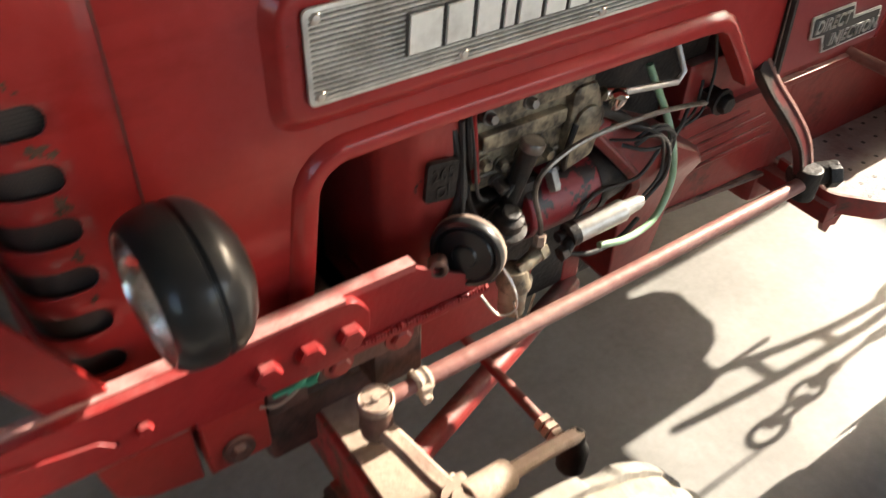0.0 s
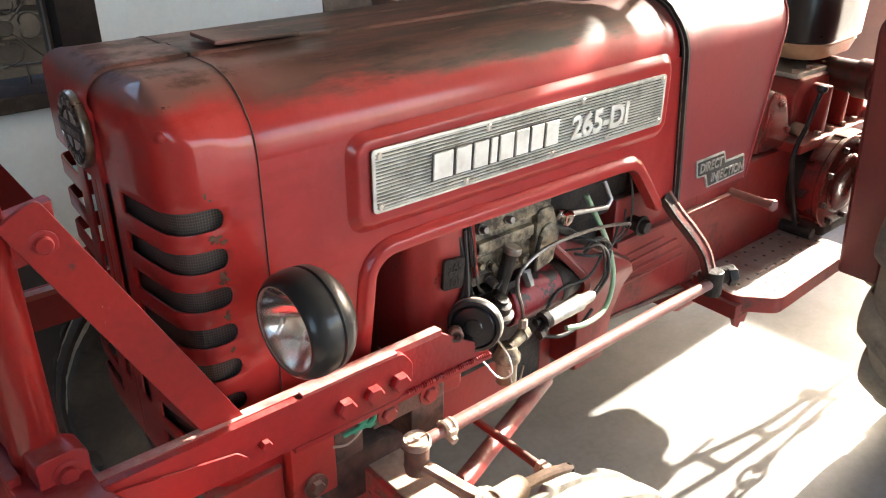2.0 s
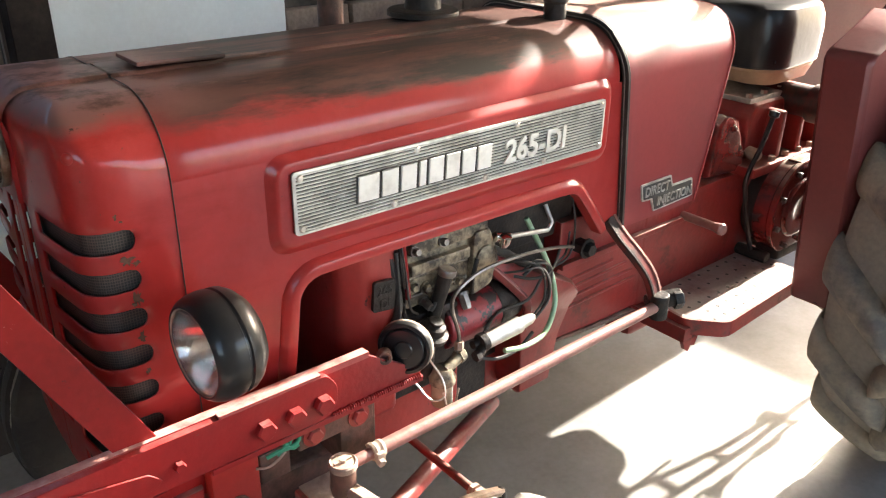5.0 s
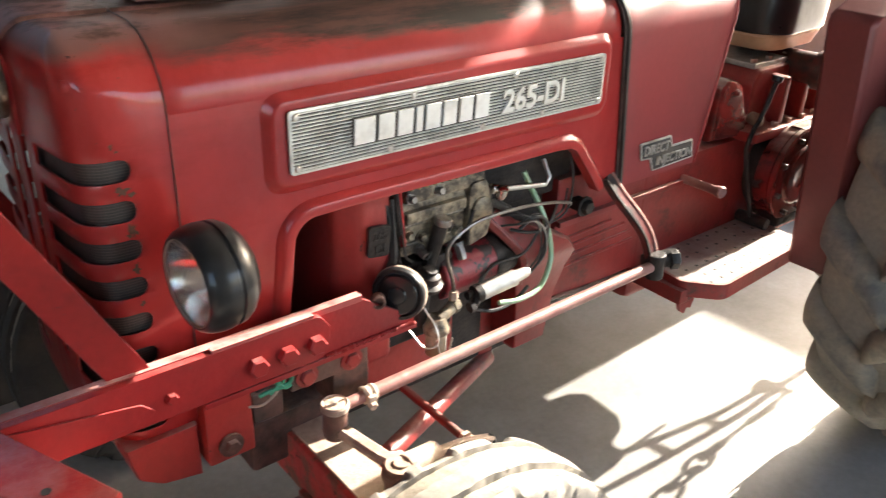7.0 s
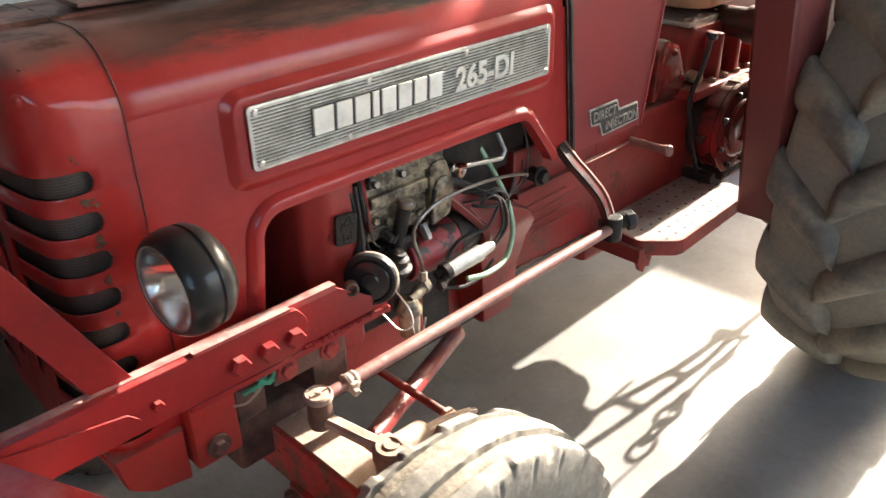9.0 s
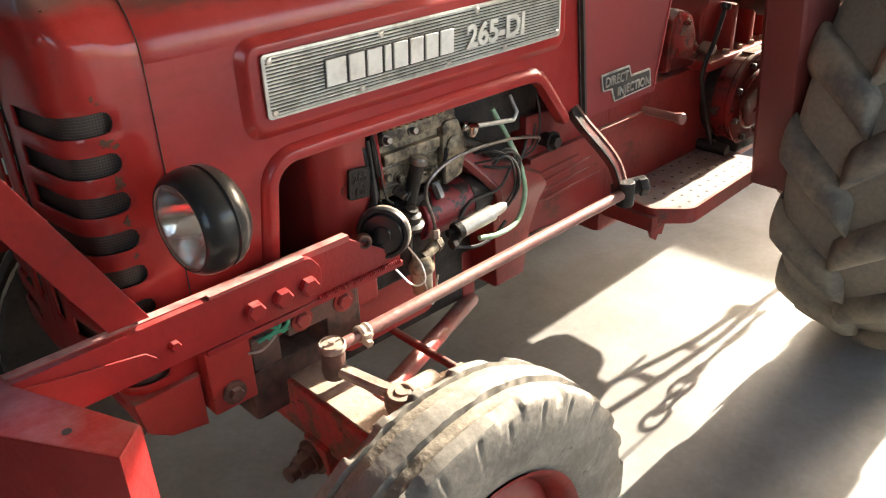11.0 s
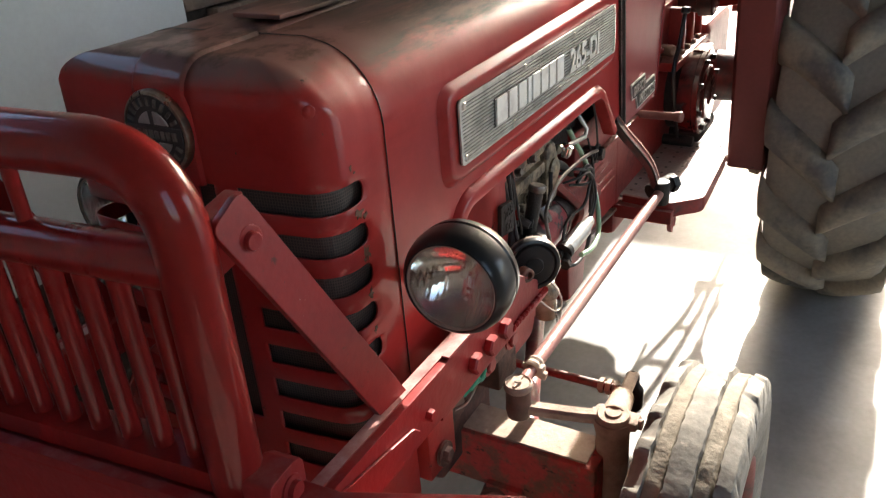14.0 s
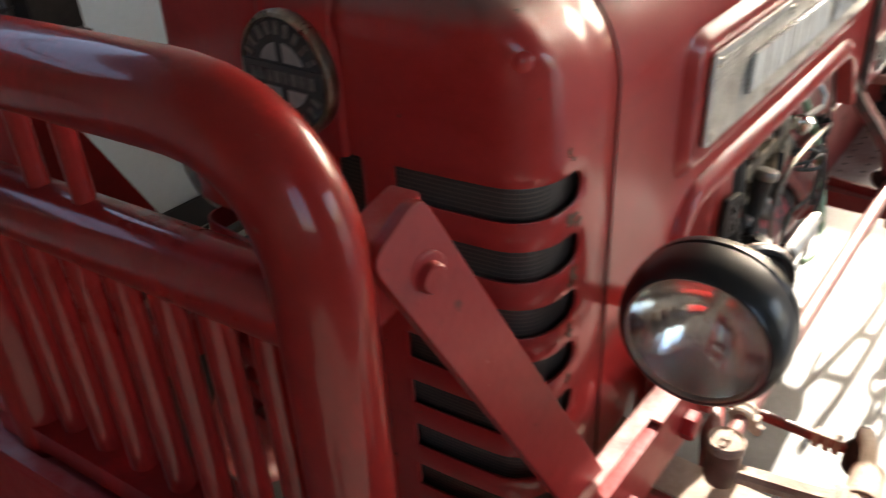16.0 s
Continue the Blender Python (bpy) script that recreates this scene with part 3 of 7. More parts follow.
floor = block("floor", M_floor, [(-60, 80, -60, 60, -0.2, 0.0)], "grey dusty concrete floor with pale specks")
wall_north = tagged(new("wall_north"), "white painted plaster wall with a dark lower band", kind="structure")
bm = B()
box(bm, 0.29, 0.93, WALL_Y, WALL_Y + 0.3, 0.53, 3.0)
box(bm, -3.2, 0.29, WALL_Y, WALL_Y + 0.3, 0.53, 0.925)
box(bm, -3.2, 0.29, WALL_Y, WALL_Y + 0.3, 2.25, 3.0)
box(bm, -3.2, -1.15, WALL_Y, WALL_Y + 0.3, 0.925, 2.25)
part("plaster", bm, M_wall, wall_north)
bm = B()
box(bm, -3.2, 0.93, WALL_Y - 0.012, WALL_Y + 0.3, 0.0, 0.53)
part("dado", bm, M_dado, wall_north, "nearly black painted lower band")
bm = B()
box(bm, 0.93, REAR_X, WALL_Y + 0.05, WALL_Y + 0.3, 0.0, 3.0)
part("mortar_bed", bm, M_mortar, wall_north, "rough bare mortar of an unplastered stretch")

# The stretch south of y -1.25 is unseen, added to narrow the sunlit floor.
wall_east = block("wall_east", M_beige, [(REAR_X, REAR_X + 0.22, 0.335, WALL_Y + 0.3, 0, 3.0), (REAR_X, REAR_X + 0.22, -3.2, -1.25, 0, 3.0)], "pinkish beige plastered wall with an unseen added stretch")
# Unseen beam, added so its shadow ends the sun patch on the floor.
yard_beam = block("yard_beam", M_beige, [(6.0, 6.2, -7, 7, 1.33, 1.92), (6.0, 6.2, -7.2, -7, 0, 1.92), (6.0, 6.2, 7, 7.2, 0, 1.92)], "unseen beam on posts, added to shade a band of the floor")
# Unseen wall, added to hold back light from the front.
wall_west = block("wall_west", M_cement, [(-3.4, -3.2, -3.0, WALL_Y + 0.3, 0, 3.0)], "unseen cement wall added to keep light off the front")
# Unseen roof: beam height and overhang are set to cut sun and sky light.
ceiling = block("ceiling", M_ceil, [(-3.4, REAR_X, -3.2, WALL_Y + 0.75, 3.0, 3.2), (REAR_X - 0.22, REAR_X, -3.2, WALL_Y, 2.39, 3.0)],
                "unseen plain concrete roof slab with a front beam")
# Unseen wall, added to shape light from the south; its opening feeds the reflections.
wall_south = block("wall_south", M_cement, [(-3.4, -3.0, -3.2, -3.0, 0, 3.0), (-1.2, 1.0, -3.2, -3.0, 0, 3.0), (1.0, REAR_X, -3.2, -3.0, 2.3, 3.0), (-3.0, -1.2, -3.2, -3.0, 0, 1.25), (-2.14, -2.06, -3.14, -3.06, 1.25, 3.0)], "unseen cement wall added to limit side light, with a window opening in two lights")
backdrop = block("wall_outer", M_outer, [(-4.0, 2.4, 2.3, 2.5, 0, 2.38)], "weathered brick wall outside the window")


def window():
    w = tagged(new("window_1"), "dark wooden window with a scrolled iron grille over bricks", kind="structure")
    bm = B()
    box(bm, 0.195, 0.29, WALL_Y - 0.012, WALL_Y + 0.14, 0.925, 2.25, 0.004)
    box(bm, -1.15, -1.06, WALL_Y - 0.012, WALL_Y + 0.14, 0.925, 2.25, 0.004)
    box(bm, -1.06, 0.195, WALL_Y - 0.012, WALL_Y + 0.14, 2.17, 2.25, 0.004)
    part("window_frame", bm, M_wood, w, "dark brown jambs")
    bm = B()
    box(bm, -1.17, 0.285, WALL_Y - 0.05, WALL_Y + 0.14, 0.925, 0.965, 0.006)
    part("window_sill", bm, M_sill, w, "worn brown sill with flaking paint")
    bm = B()
    for z in (1.011, 1.190, 1.369, 1.548, 1.90):
        box(bm, -1.06, 0.195, WALL_Y + 0.043, WALL_Y + 0.057, z - 0.003, z + 0.003)
    for k in range(7):
        x = 0.187 - k * 0.19
        box(bm, x - 0.0035, x + 0.0035, WALL_Y + 0.040, WALL_Y + 0.060, 0.966, 2.17)
        box(bm, x - 0.065, x - 0.061, WALL_Y + 0.045, WALL_Y + 0.055, 0.966, 1.011)
    part("grille_bar", bm, M_grille, w, "flat iron grille bars")
    for k in range(4):
        for cz in (1.100, 1.279, 1.458):
            cx = 0.092 - k * 0.19
            # a round plate held by four slanting stays, with a C scroll on each side of it
            bm = B()
            lathe(bm, (cx, WALL_Y + 0.054, cz), (0, -1, 0), [(0, 0.0195), (0.002, 0.0205), (0.006, 0.0205), (0.008, 0.0190), (0.006, 0.0175), (0.006, 0)], 20)
            part("grille_rosette", bm, M_grille, w, "small round iron plate")
            for q in range(4):
                a = math.pi / 4 + q * math.pi / 2
                bm = B()
                rod(bm, (cx + 0.020 * math.cos(a), WALL_Y + 0.05, cz + 0.020 * math.sin(a)), (cx + 0.118 * math.cos(a), WALL_Y + 0.05, cz + 0.118 * math.sin(a)), 0.0026, seg=6)
                part("grille_stay", bm, M_grille, w)
                bm = B()
                a = q * math.pi / 2
                pts = []
                for j in range(25):
                    u = -1 + j / 12
                    th = a + u * 2.75
                    rr = 0.032 * (1 - 0.50 * abs(u) ** 5)
                    pts.append((cx + 0.052 * math.cos(a) + rr * math.cos(th), WALL_Y + 0.05, cz + 0.052 * math.sin(a) + rr * math.sin(th)))
                sweep(bm, pts, 0.0030, 6)
                part("grille_scroll", bm, M_grille, w)


window()


# ---- tractor ----
YC = 0.175
tractor = tagged(new("tractor"), "old red farm tractor with dusty tyres parked on concrete", "tractor")


def mirror(ob):
    """A copy of a left-hand part on the tractor's right-hand side."""
    me = ob.data.copy()
    me.transform(Matrix.Translation((0, 2 * YC, 0)) @ Matrix.Diagonal((1, -1, 1, 1)))
    me.flip_normals()
    c = new(ob.name.split(".")[0], me)
    c.parent = ob.parent
    for md in ob.modifiers:
        if md.type == "SOLIDIFY":
            thick(c, md.thickness, md.offset)
    weigh(c)
    if "label" in ob:
        c["label"] = ob["label"]
    return c


SIDE, TOP, ARC = -0.036, 1.232, 0.10
SEAM, STRAP = 0.078, 0.99


def arc_profile(side=SIDE, z_bottom=None, n=10):
    """Half of the bonnet's cross-section: up the side and over the shoulder."""
    out = [(side, z_bottom)] if z_bottom is not None else []
    for k in range(n + 1):
        a = math.pi / 2 * k / n
        out.append((side + ARC * (1 - math.cos(a)), TOP - ARC + ARC * math.sin(a)))
    return out


def loft(bm, sections):
    rows = [[bm.verts.new(p) for p in s] for s in sections]
    for a, b in zip(rows, rows[1:]):
        for k in range(len(a) - 1):
            bm.faces.new((a[k], a[k + 1], b[k + 1], b[k]))
    return rows


def bonnet_top(x0, x1, name, mat, label, n=24, crown=0.0):
    half = arc_profile()
    full = half + [(2 * YC - y, z) for y, z in reversed(half)]
    bm = B()
    secs = []
    for i in range(n + 1):
        x = x0 + (x1 - x0) * i / n
        s = []
        for j, (y, z) in enumerate(full):
            s.append((x, y, z))
            if j == len(half) - 1:
                for q in range(1, 8):
                    yy = y + (2 * YC - 2 * y) * q / 8
                    s.append((x, yy, z + crown * (1 - ((yy - YC) / (YC - y)) ** 2)))
        secs.append(s)
    loft(bm, secs)
    return thick(part(name, bm, mat, tractor, label, ref=((x0 + x1) / 2, YC, 0.9)), 0.003)


bonnet_top(SEAM + 0.0006, 0.952, "bonnet_top", M_hood, "scorched and sooty red bonnet top")

# left bonnet side with the engine opening
NOTCH = [Vector((a, b)) for a, b in [(0.213, 0.66), (0.228, 0.79), (0.243, 0.905)]]
NOTCH += [Vector((0.243 + 0.04 * (1 - math.cos(t)), 0.905 + 0.038 * math.sin(t))) for t in (0.3, 0.6, 0.9, 1.2, 1.45)]
NOTCH += [Vector((a, b)) for a, b in [(0.35, 0.944), (0.50, 0.943), (0.65, 0.942), (0.80, 0.941), (0.838, 0.938), (0.852, 0.930), (0.865, 0.915), (0.90, 0.870), (0.932, 0.828)]]


def offset_line(line, d):
    out = []
    for i, p in enumerate(line):
        t = (line[min(i + 1, len(line) - 1)] - line[max(i - 1, 0)]).normalized()
        out.append(p + Vector((-t.y, t.x)) * d)
    return out


def bonnet_side_left():
    outer = offset_line(NOTCH, 0.027)
    outer[0].y = 0.66
    outer[-1] = Vector((0.966, 0.826))
    loop = [(SEAM + 0.0006, 0.66), (outer[0].x, 0.66)] + [tuple(p) for p in outer[1:]] + [(0.993, 0.826), (0.960, TOP - ARC), (SEAM + 0.0006, TOP - ARC)]
    bm = B()
    fill(bm, [(x, SIDE, z) for x, z in loop])
    bmesh.ops.remove_doubles(bm, verts=bm.verts[:], dist=1e-5)
    thick(part("bonnet_side", bm, M_hood, tractor, "faded red bonnet side panel", ref=(0.5, YC, 0.9)), 0.003)
    bm = B()
    levels = [(0.027, 0.0), (0.024, -0.003), (0.019, -0.009), (0.014, -0.011), (0.005, -0.011), (0.001, -0.010), (0.0, -0.006), (0.0, 0.016)]
    loft(bm, [[(p.x, SIDE + dy, p.y) for p in offset_line(NOTCH, d)] for d, dy in levels])
    thick(part("opening_rim", bm, M_hood, tractor, "raised pressed rim round the engine opening", ref=(0.5, YC, 0.9)), 0.002)
    bm = B()
    base = [(0.205, 0.988), (0.205, 1.138), (0.93, 1.147), (0.93, 0.988)]
    rings = []
    for d, dy in ((0.0, -0.0005), (0.004, -0.003), (0.010, -0.009), (0.014, -0.0105), (0.018, -0.011)):
        q = [(0.205 + d, 0.988 + d), (0.205 + d, 1.138 - d), (0.93 - d, 1.147 - d), (0.93 - d, 0.988 + d)]
        rings.append([bm.verts.new((x, SIDE + dy, z)) for x, z in rounded(q, 0.035 - d * 0.6, 8)])
    for a, b in zip(rings, rings[1:]):
        for k in range(len(a)):
            bm.faces.new((a[k], a[(k + 1) % len(a)], b[(k + 1) % len(a)], b[k]))
    bm.faces.new(rings[-1])
    part("raised_panel", bm, M_hood, tractor, "raised pressed panel behind the name plate")


bonnet_side_left()
bm = B()
fill(bm, [(x, 2 * YC - SIDE, z) for x, z in ((SEAM + 0.002, 0.66), (STRAP, 0.66), (STRAP, TOP - ARC), (SEAM + 0.002, TOP - ARC))])
thick(part("bonnet_side", bm, M_hood, tractor, ref=(0.5, YC, 0.9)), 0.003)

# raised middle strip from the badge over the top
bm = B()
path = [(-0.0630, 1.085), (-0.0635, 1.180)] + [(-0.0635 + 0.043 * (1 - math.cos(a)), 1.1945 + 0.043 * math.sin(a)) for a in (0.2, 0.5, 0.8, 1.1, 1.35)] + [(-0.012, 1.2375), (SEAM - 0.0005, 1.2375)]
loft(bm, [[(x, YC - 0.042, z - 0.006), (x, YC - 0.039, z - 0.001), (x, YC - 0.036, z), (x, YC + 0.036, z), (x, YC + 0.039, z - 0.001), (x, YC + 0.042, z - 0.006)] if i > 1 else
          [(x + 0.006, YC - 0.042, z), (x + 0.001, YC - 0.039, z), (x, YC - 0.036, z), (x, YC + 0.036, z), (x + 0.001, YC + 0.039, z), (x + 0.006, YC + 0.042, z)]
          for i, (x, z) in enumerate(path)])
part("nose_strip", bm, M_nose, tractor, "raised middle strip of the nose")
bm = B()
loft(bm, [[(x, YC - 0.044, 1.2315), (x, YC - 0.041, 1.2355), (x, YC - 0.037, 1.2370), (x, YC + 0.037, 1.2370), (x, YC + 0.041, 1.2355), (x, YC + 0.044, 1.2315)] for x in (SEAM + 0.0025, 0.4, 0.952)])
part("bonnet_strip", bm, M_hood, tractor, "raised middle strip along the bonnet")
bm = B()
box(bm, 0.115, 0.245, YC - 0.046, YC + 0.034, 1.2385, 1.2450, 0.0020)
bmesh.ops.rotate(bm, verts=bm.verts[:], cent=(0.245, YC, 1.239), matrix=Matrix.Rotation(radians(1.6), 3, "Y"))
part("filler_flap", bm, M_hood, tractor, "small lifted filler flap")


bm = B()
lathe(bm, (0.735, 0.285, 1.2325), (0, 0, 1), [(0, 0.066), (0.002, 0.070), (0.010, 0.070), (0.013, 0.066), (0.014, 0.036), (0.03, 0.034), (0.50, 0.034), (0.50, 0.030), (0.45, 0.030)], 36)
part("exhaust_pipe", bm, M_darkiron, tractor, "dark upright exhaust stack on a round flange")
bm = B()
rod(bm, (0.62, 0.435, 0.86), (0.62, 0.435, 1.85), 0.026, seg=20)
lathe(bm, (0.62, 0.435, 1.27), (0, 0, 1), [(0, 0.026), (0.002, 0.031), (0.02, 0.031), (0.022, 0.026)], 20)
part("intake_pipe", bm, M_rust, tractor, "brown upright pipe beside the bonnet")
bm = B()
lathe(bm, (0.925, 0.115, 1.2315), (0, 0, 1), [(0, 0.022), (0.030, 0.022), (0.033, 0.026), (0.048, 0.026), (0.052, 0.020), (0.052, 0)], 24)
part("filler_cap", bm, M_darkiron, tractor, "small dark cap on the bonnet top")


def nose_plan(n_arc=8, n_front=26, r=0.045, cx=0.0):
    """Left seam, round the corner, across the front to the middle: (x, y, normal x, normal y, shoulder radius)."""
    cy = SIDE + r
    pts = [(SEAM - 0.0006, SIDE, 0.0, -1.0, ARC), (0.05, SIDE, 0.0, -1.0, 0.098), (0.036, SIDE, 0.0, -1.0, 0.092), (0.022, SIDE, 0.0, -1.0, 0.085)]

    for k in range(n_arc + 1):
        a = math.pi / 2 * k / n_arc * 0.93
        pts.append((cx - r * math.sin(a), cy - r * math.cos(a), -math.sin(a), -math.cos(a), 0.084 - 0.044 * k / n_arc))
    x1, y1 = pts[-1][:2]
    x_mid = -0.058
    for k in range(1, n_front + 1):
        s = k / n_front
        y = y1 + (YC - y1) * s
        x = x_mid + (x1 - x_mid) * (1 - s) ** 2
        g = 2 * (x1 - x_mid) * (1 - s) / (YC - y1)
        nn = Vector((-1.0, -g)).normalized()
        pts.append((x, y, nn.x, nn.y, 0.040))
    return pts


SLOT_Z = [1.072 - 0.0548 * k for k in range(8)]
SLOT_H = 0.0150
CHIPS = ((0.010, 1.0446, 0.014, 0.008), (0.020, 1.039, 0.006, 0.005), (0.016, 0.990, 0.007, 0.012), (0.011, 0.984, 0.004, 0.006), (0.013, 0.9354, 0.006, 0.009), (0.014, 0.881, 0.004, 0.007), (0.004, 1.105, 0.003, 0.004), (0.010, 1.098, 0.003, 0.002))


def nose():
    # rows: finely through each slot
    zs = [0.64]
    for zc in reversed(SLOT_Z):
        zs += [zc + SLOT_H * q for q in (-1, -0.85, -0.5, 0, 0.5, 0.85, 1)] + [zc + 0.0274]
    zs = [z for z in zs if z < 1.12] + [1.13]
    def in_slot(z):
        return any(abs(z - zc) < SLOT_H * 0.99 for zc in SLOT_Z)

    for side in (1, -1):
        plan = nose_plan() if side > 0 else nose_plan(r=0.024, cx=-0.026)
        nose_side(side, plan, zs, in_slot)


def nose_side(side, plan, zs, in_slot):
    # where each column ends on the flat top: inside the shoulders, meeting at the corner
    y_in, x_in = SIDE + ARC, min(p[0] for p in plan if p[1] > SIDE + ARC - 0.004 and p[1] < SIDE + ARC + 0.01) + 0.040
    inner = [(max(x, x_in), y_in) if ny < -0.75 else (x_in if y <= y_in else x + 0.040, max(y, y_in)) for x, y, nx, ny, r in plan]
    slot_in = max(i for i, p in enumerate(plan) if p[1] < 0.092)
    bm = B()
    rows = []
    for z in zs:
        near = min(SLOT_Z, key=lambda c: abs(c - z))
        q = min(1.0, abs(z - near) / SLOT_H)
        # slot ends are rounded: the end column shifts with height
        shift = 0.013 * (1 - math.sqrt(max(0.0, 1 - q * q))) if abs(z - near) <= SLOT_H * 1.01 else 0.0
        row = []
        for i, (x, y, nx, ny, r) in enumerate(plan):
            px = x
            if i == 3 and abs(z - near) <= SLOT_H * 1.01:
                px = x + 0.003 - shift
            row.append((px, y, z))
        rows.append(row)
    for k in range(1, 9):
        a = math.pi / 2 * k / 8
        rows.append([(x + (tx - x) * (1 - math.cos(a)), y + (ty - y) * (1 - math.cos(a)), TOP - r + r * math.sin(a))
                     for (x, y, nx, ny, r), (tx, ty) in zip(plan, inner)])
    V = [[bm.verts.new((p[0], p[1] if side > 0 else 2 * YC - p[1], p[2])) for p in row] for row in rows]
    for j in range(len(V) - 1):
        zc = (rows[j][0][2] + rows[j + 1][0][2]) / 2
        for i in range(len(plan) - 1):
            if j < len(zs) - 1 and in_slot(zc) and 3 <= i < slot_in:
                continue
            # upright slots beside the middle bar
            if j < len(zs) - 1 and 0.735 < zc < 1.092 and YC - 0.056 < plan[i][1] < YC - 0.028:
                continue
            bm.faces.new((V[j][i], V[j][i + 1], V[j + 1][i + 1], V[j + 1][i]))
    # flat top inside the shoulder
    last = V[-1]
    mid = [bm.verts.new((SEAM - 0.0006, v.co.y, TOP)) for v in last[1:]]
    for i in range(1, len(last) - 1):
        bm.faces.new((last[i], last[i + 1], mid[i], mid[i - 1]))
    bm.faces.new((last[0], last[1], mid[0]))
    bmesh.ops.remove_doubles(bm, verts=bm.verts[:], dist=1e-5)
    thick(part("nose_half", bm, M_nose, tractor, "red slotted nose cowl with chipped paint", ref=(0.06, YC, 0.9)), 0.0035)
    if side < 0:
        return
    # woven wire behind the slots
    bm = B()
    uv = bm.loops.layers.uv.new("UVMap")
    sel = plan[1:]
    s, acc = [0.0], 0.0
    for a, b in zip(sel, sel[1:]):
        acc += math.hypot(b[0] - a[0], b[1] - a[1])
        s.append(acc)
    for i in range(len(sel) - 1):
        q = []
        for k, z in ((i, 0.645), (i + 1, 0.645), (i + 1, 1.115), (i, 1.115)):
            x, y, nx, ny, r = sel[k]
            y = y - ny * 0.011
            q.append((bm.verts.new((x - nx * 0.011, y if side > 0 else 2 * YC - y, z)), (s[k], z)))
        f = bm.faces.new([v for v, _ in q])
        for lp, (_, c) in zip(f.loops, q):
            lp[uv].uv = c
    part("grille_mesh", bm, M_mesh, tractor, "fine dark wire mesh behind the slots")


nose()

rnd_chip = random.Random(21)


def paint_chip(x, z, w, h):
    """A flaked patch where brown primer shows."""
    bm = B()
    loop = []
    for k in range(18):
        a = k * 2 * math.pi / 18
        r = rnd_chip.uniform(0.25, 1.15)
        loop.append((x + w * r * math.cos(a), z + h * r * math.sin(a)))
    prism(bm, loop, "y", SIDE - 0.0006, SIDE + 0.001)
    part("paint_chip", bm, M_primer, tractor, "flaked paint showing brown primer")


for x, z, w, h in CHIPS:
    paint_chip(x, z, w, h)

# seam line between nose and bonnet, dark rubber strip at the rear seam
half = arc_profile(SIDE - 0.001, 0.66)
full = half + [(2 * YC - y, z) for y, z in reversed(half)]
bm = B()
sweep(bm, [(SEAM, y, z + (0.002 if 0.05 < y < 0.3 else 0)) for y, z in full], 0.0008, 6)
part("seam_bead", bm, M_rubber, tractor, "thin dark seam strip")


def strap_x(z):
    return 0.957 + (TOP - z) * 0.105


bm = B()
half2 = arc_profile(SIDE - 0.004, 0.822)
full2 = [(y, z + (0.004 if z > TOP - 0.02 else 0)) for y, z in half2 + [(2 * YC - y, z) for y, z in reversed(half2)]]
sweep(bm, [(strap_x(z), y, z) for y, z in full2], [(a * 0.008, b * 0.003) for a, b in ((-1, -1), (1, -1), (1, 1), (-1, 1))])
seam_strip = part("rear_seam_strip", bm, M_rubber, tractor, "black rubber strip over the rear seam")
for dx in (-0.0084, 0.0084):
    bm = B()
    sweep(bm, [(strap_x(z) + dx, y - 0.0022 * (1 if y < YC else -1), z + 0.0015) for y, z in full2], 0.0011, 6)
    part("strip_edge", bm, M_rodsteel, seam_strip, "thin paler line along the strip's edge")

# tank panel behind the seam
def tank_panel():
    half = arc_profile(SIDE - 0.001, 0.818)
    full = half + [(2 * YC - y, z) for y, z in reversed(half)]
    bm = B()
    secs = []
    for i in range(13):
        s = i / 12
        sec = []
        for y, z in full:
            x_end = 1.345 - (TOP - z) * 0.20
            x0 = strap_x(z) + 0.004
            sec.append((x0 + (x_end - x0) * s, y, z + 0.002 * (z > 1.2)))
        secs.append(sec)
    loft(bm, secs)
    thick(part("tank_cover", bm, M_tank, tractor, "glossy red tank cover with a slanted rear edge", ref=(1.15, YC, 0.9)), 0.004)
    bm = B()
    edge = [(1.347 - (TOP - z) * 0.20, y, z) for y, z in full]
    sweep(bm, edge, 0.0030, 8)
    part("tank_cover_lip", bm, M_rail, tractor, "rolled rear lip")
    bm = B()
    rear = [(1.335 - (TOP - z) * 0.20, y + (0.004 if y < YC else -0.004), z - 0.004) for y, z in full]
    fill(bm, rear)
    part("instrument_panel", bm, M_darkiron, tractor, "dark instrument panel")


tank_panel()


# name plate
def text_mesh(name, body, size, depth, loc, mat, parent, width=None, shear=0.0, label="", bold=0.0005):
    cu = bpy.data.curves.new(name, "FONT")
    cu.body, cu.size, cu.extrude, cu.shear, cu.offset = body, size, depth, shear, bold
    tmp = new("tmp", cu)
    dg = bpy.context.evaluated_depsgraph_get()
    dg.update()
    me = bpy.data.meshes.new_from_object(tmp.evaluated_get(dg))
    bpy.data.objects.remove(tmp)
    xs = [v.co.x for v in me.vertices]
    k = width / (max(xs) - min(xs)) if width else 1
    me.transform(Matrix.Translation(loc) @ Matrix.Rotation(radians(90), 4, "X") @ Matrix.Diagonal((k, 1, 1, 1)) @ Matrix.Translation((-min(xs), 0, 0)))
    me.materials.clear()
    me.materials.append(mat)
    ob = new(name, me)
    ob.parent = parent
    if label:
        tagged(ob, label)
    return ob


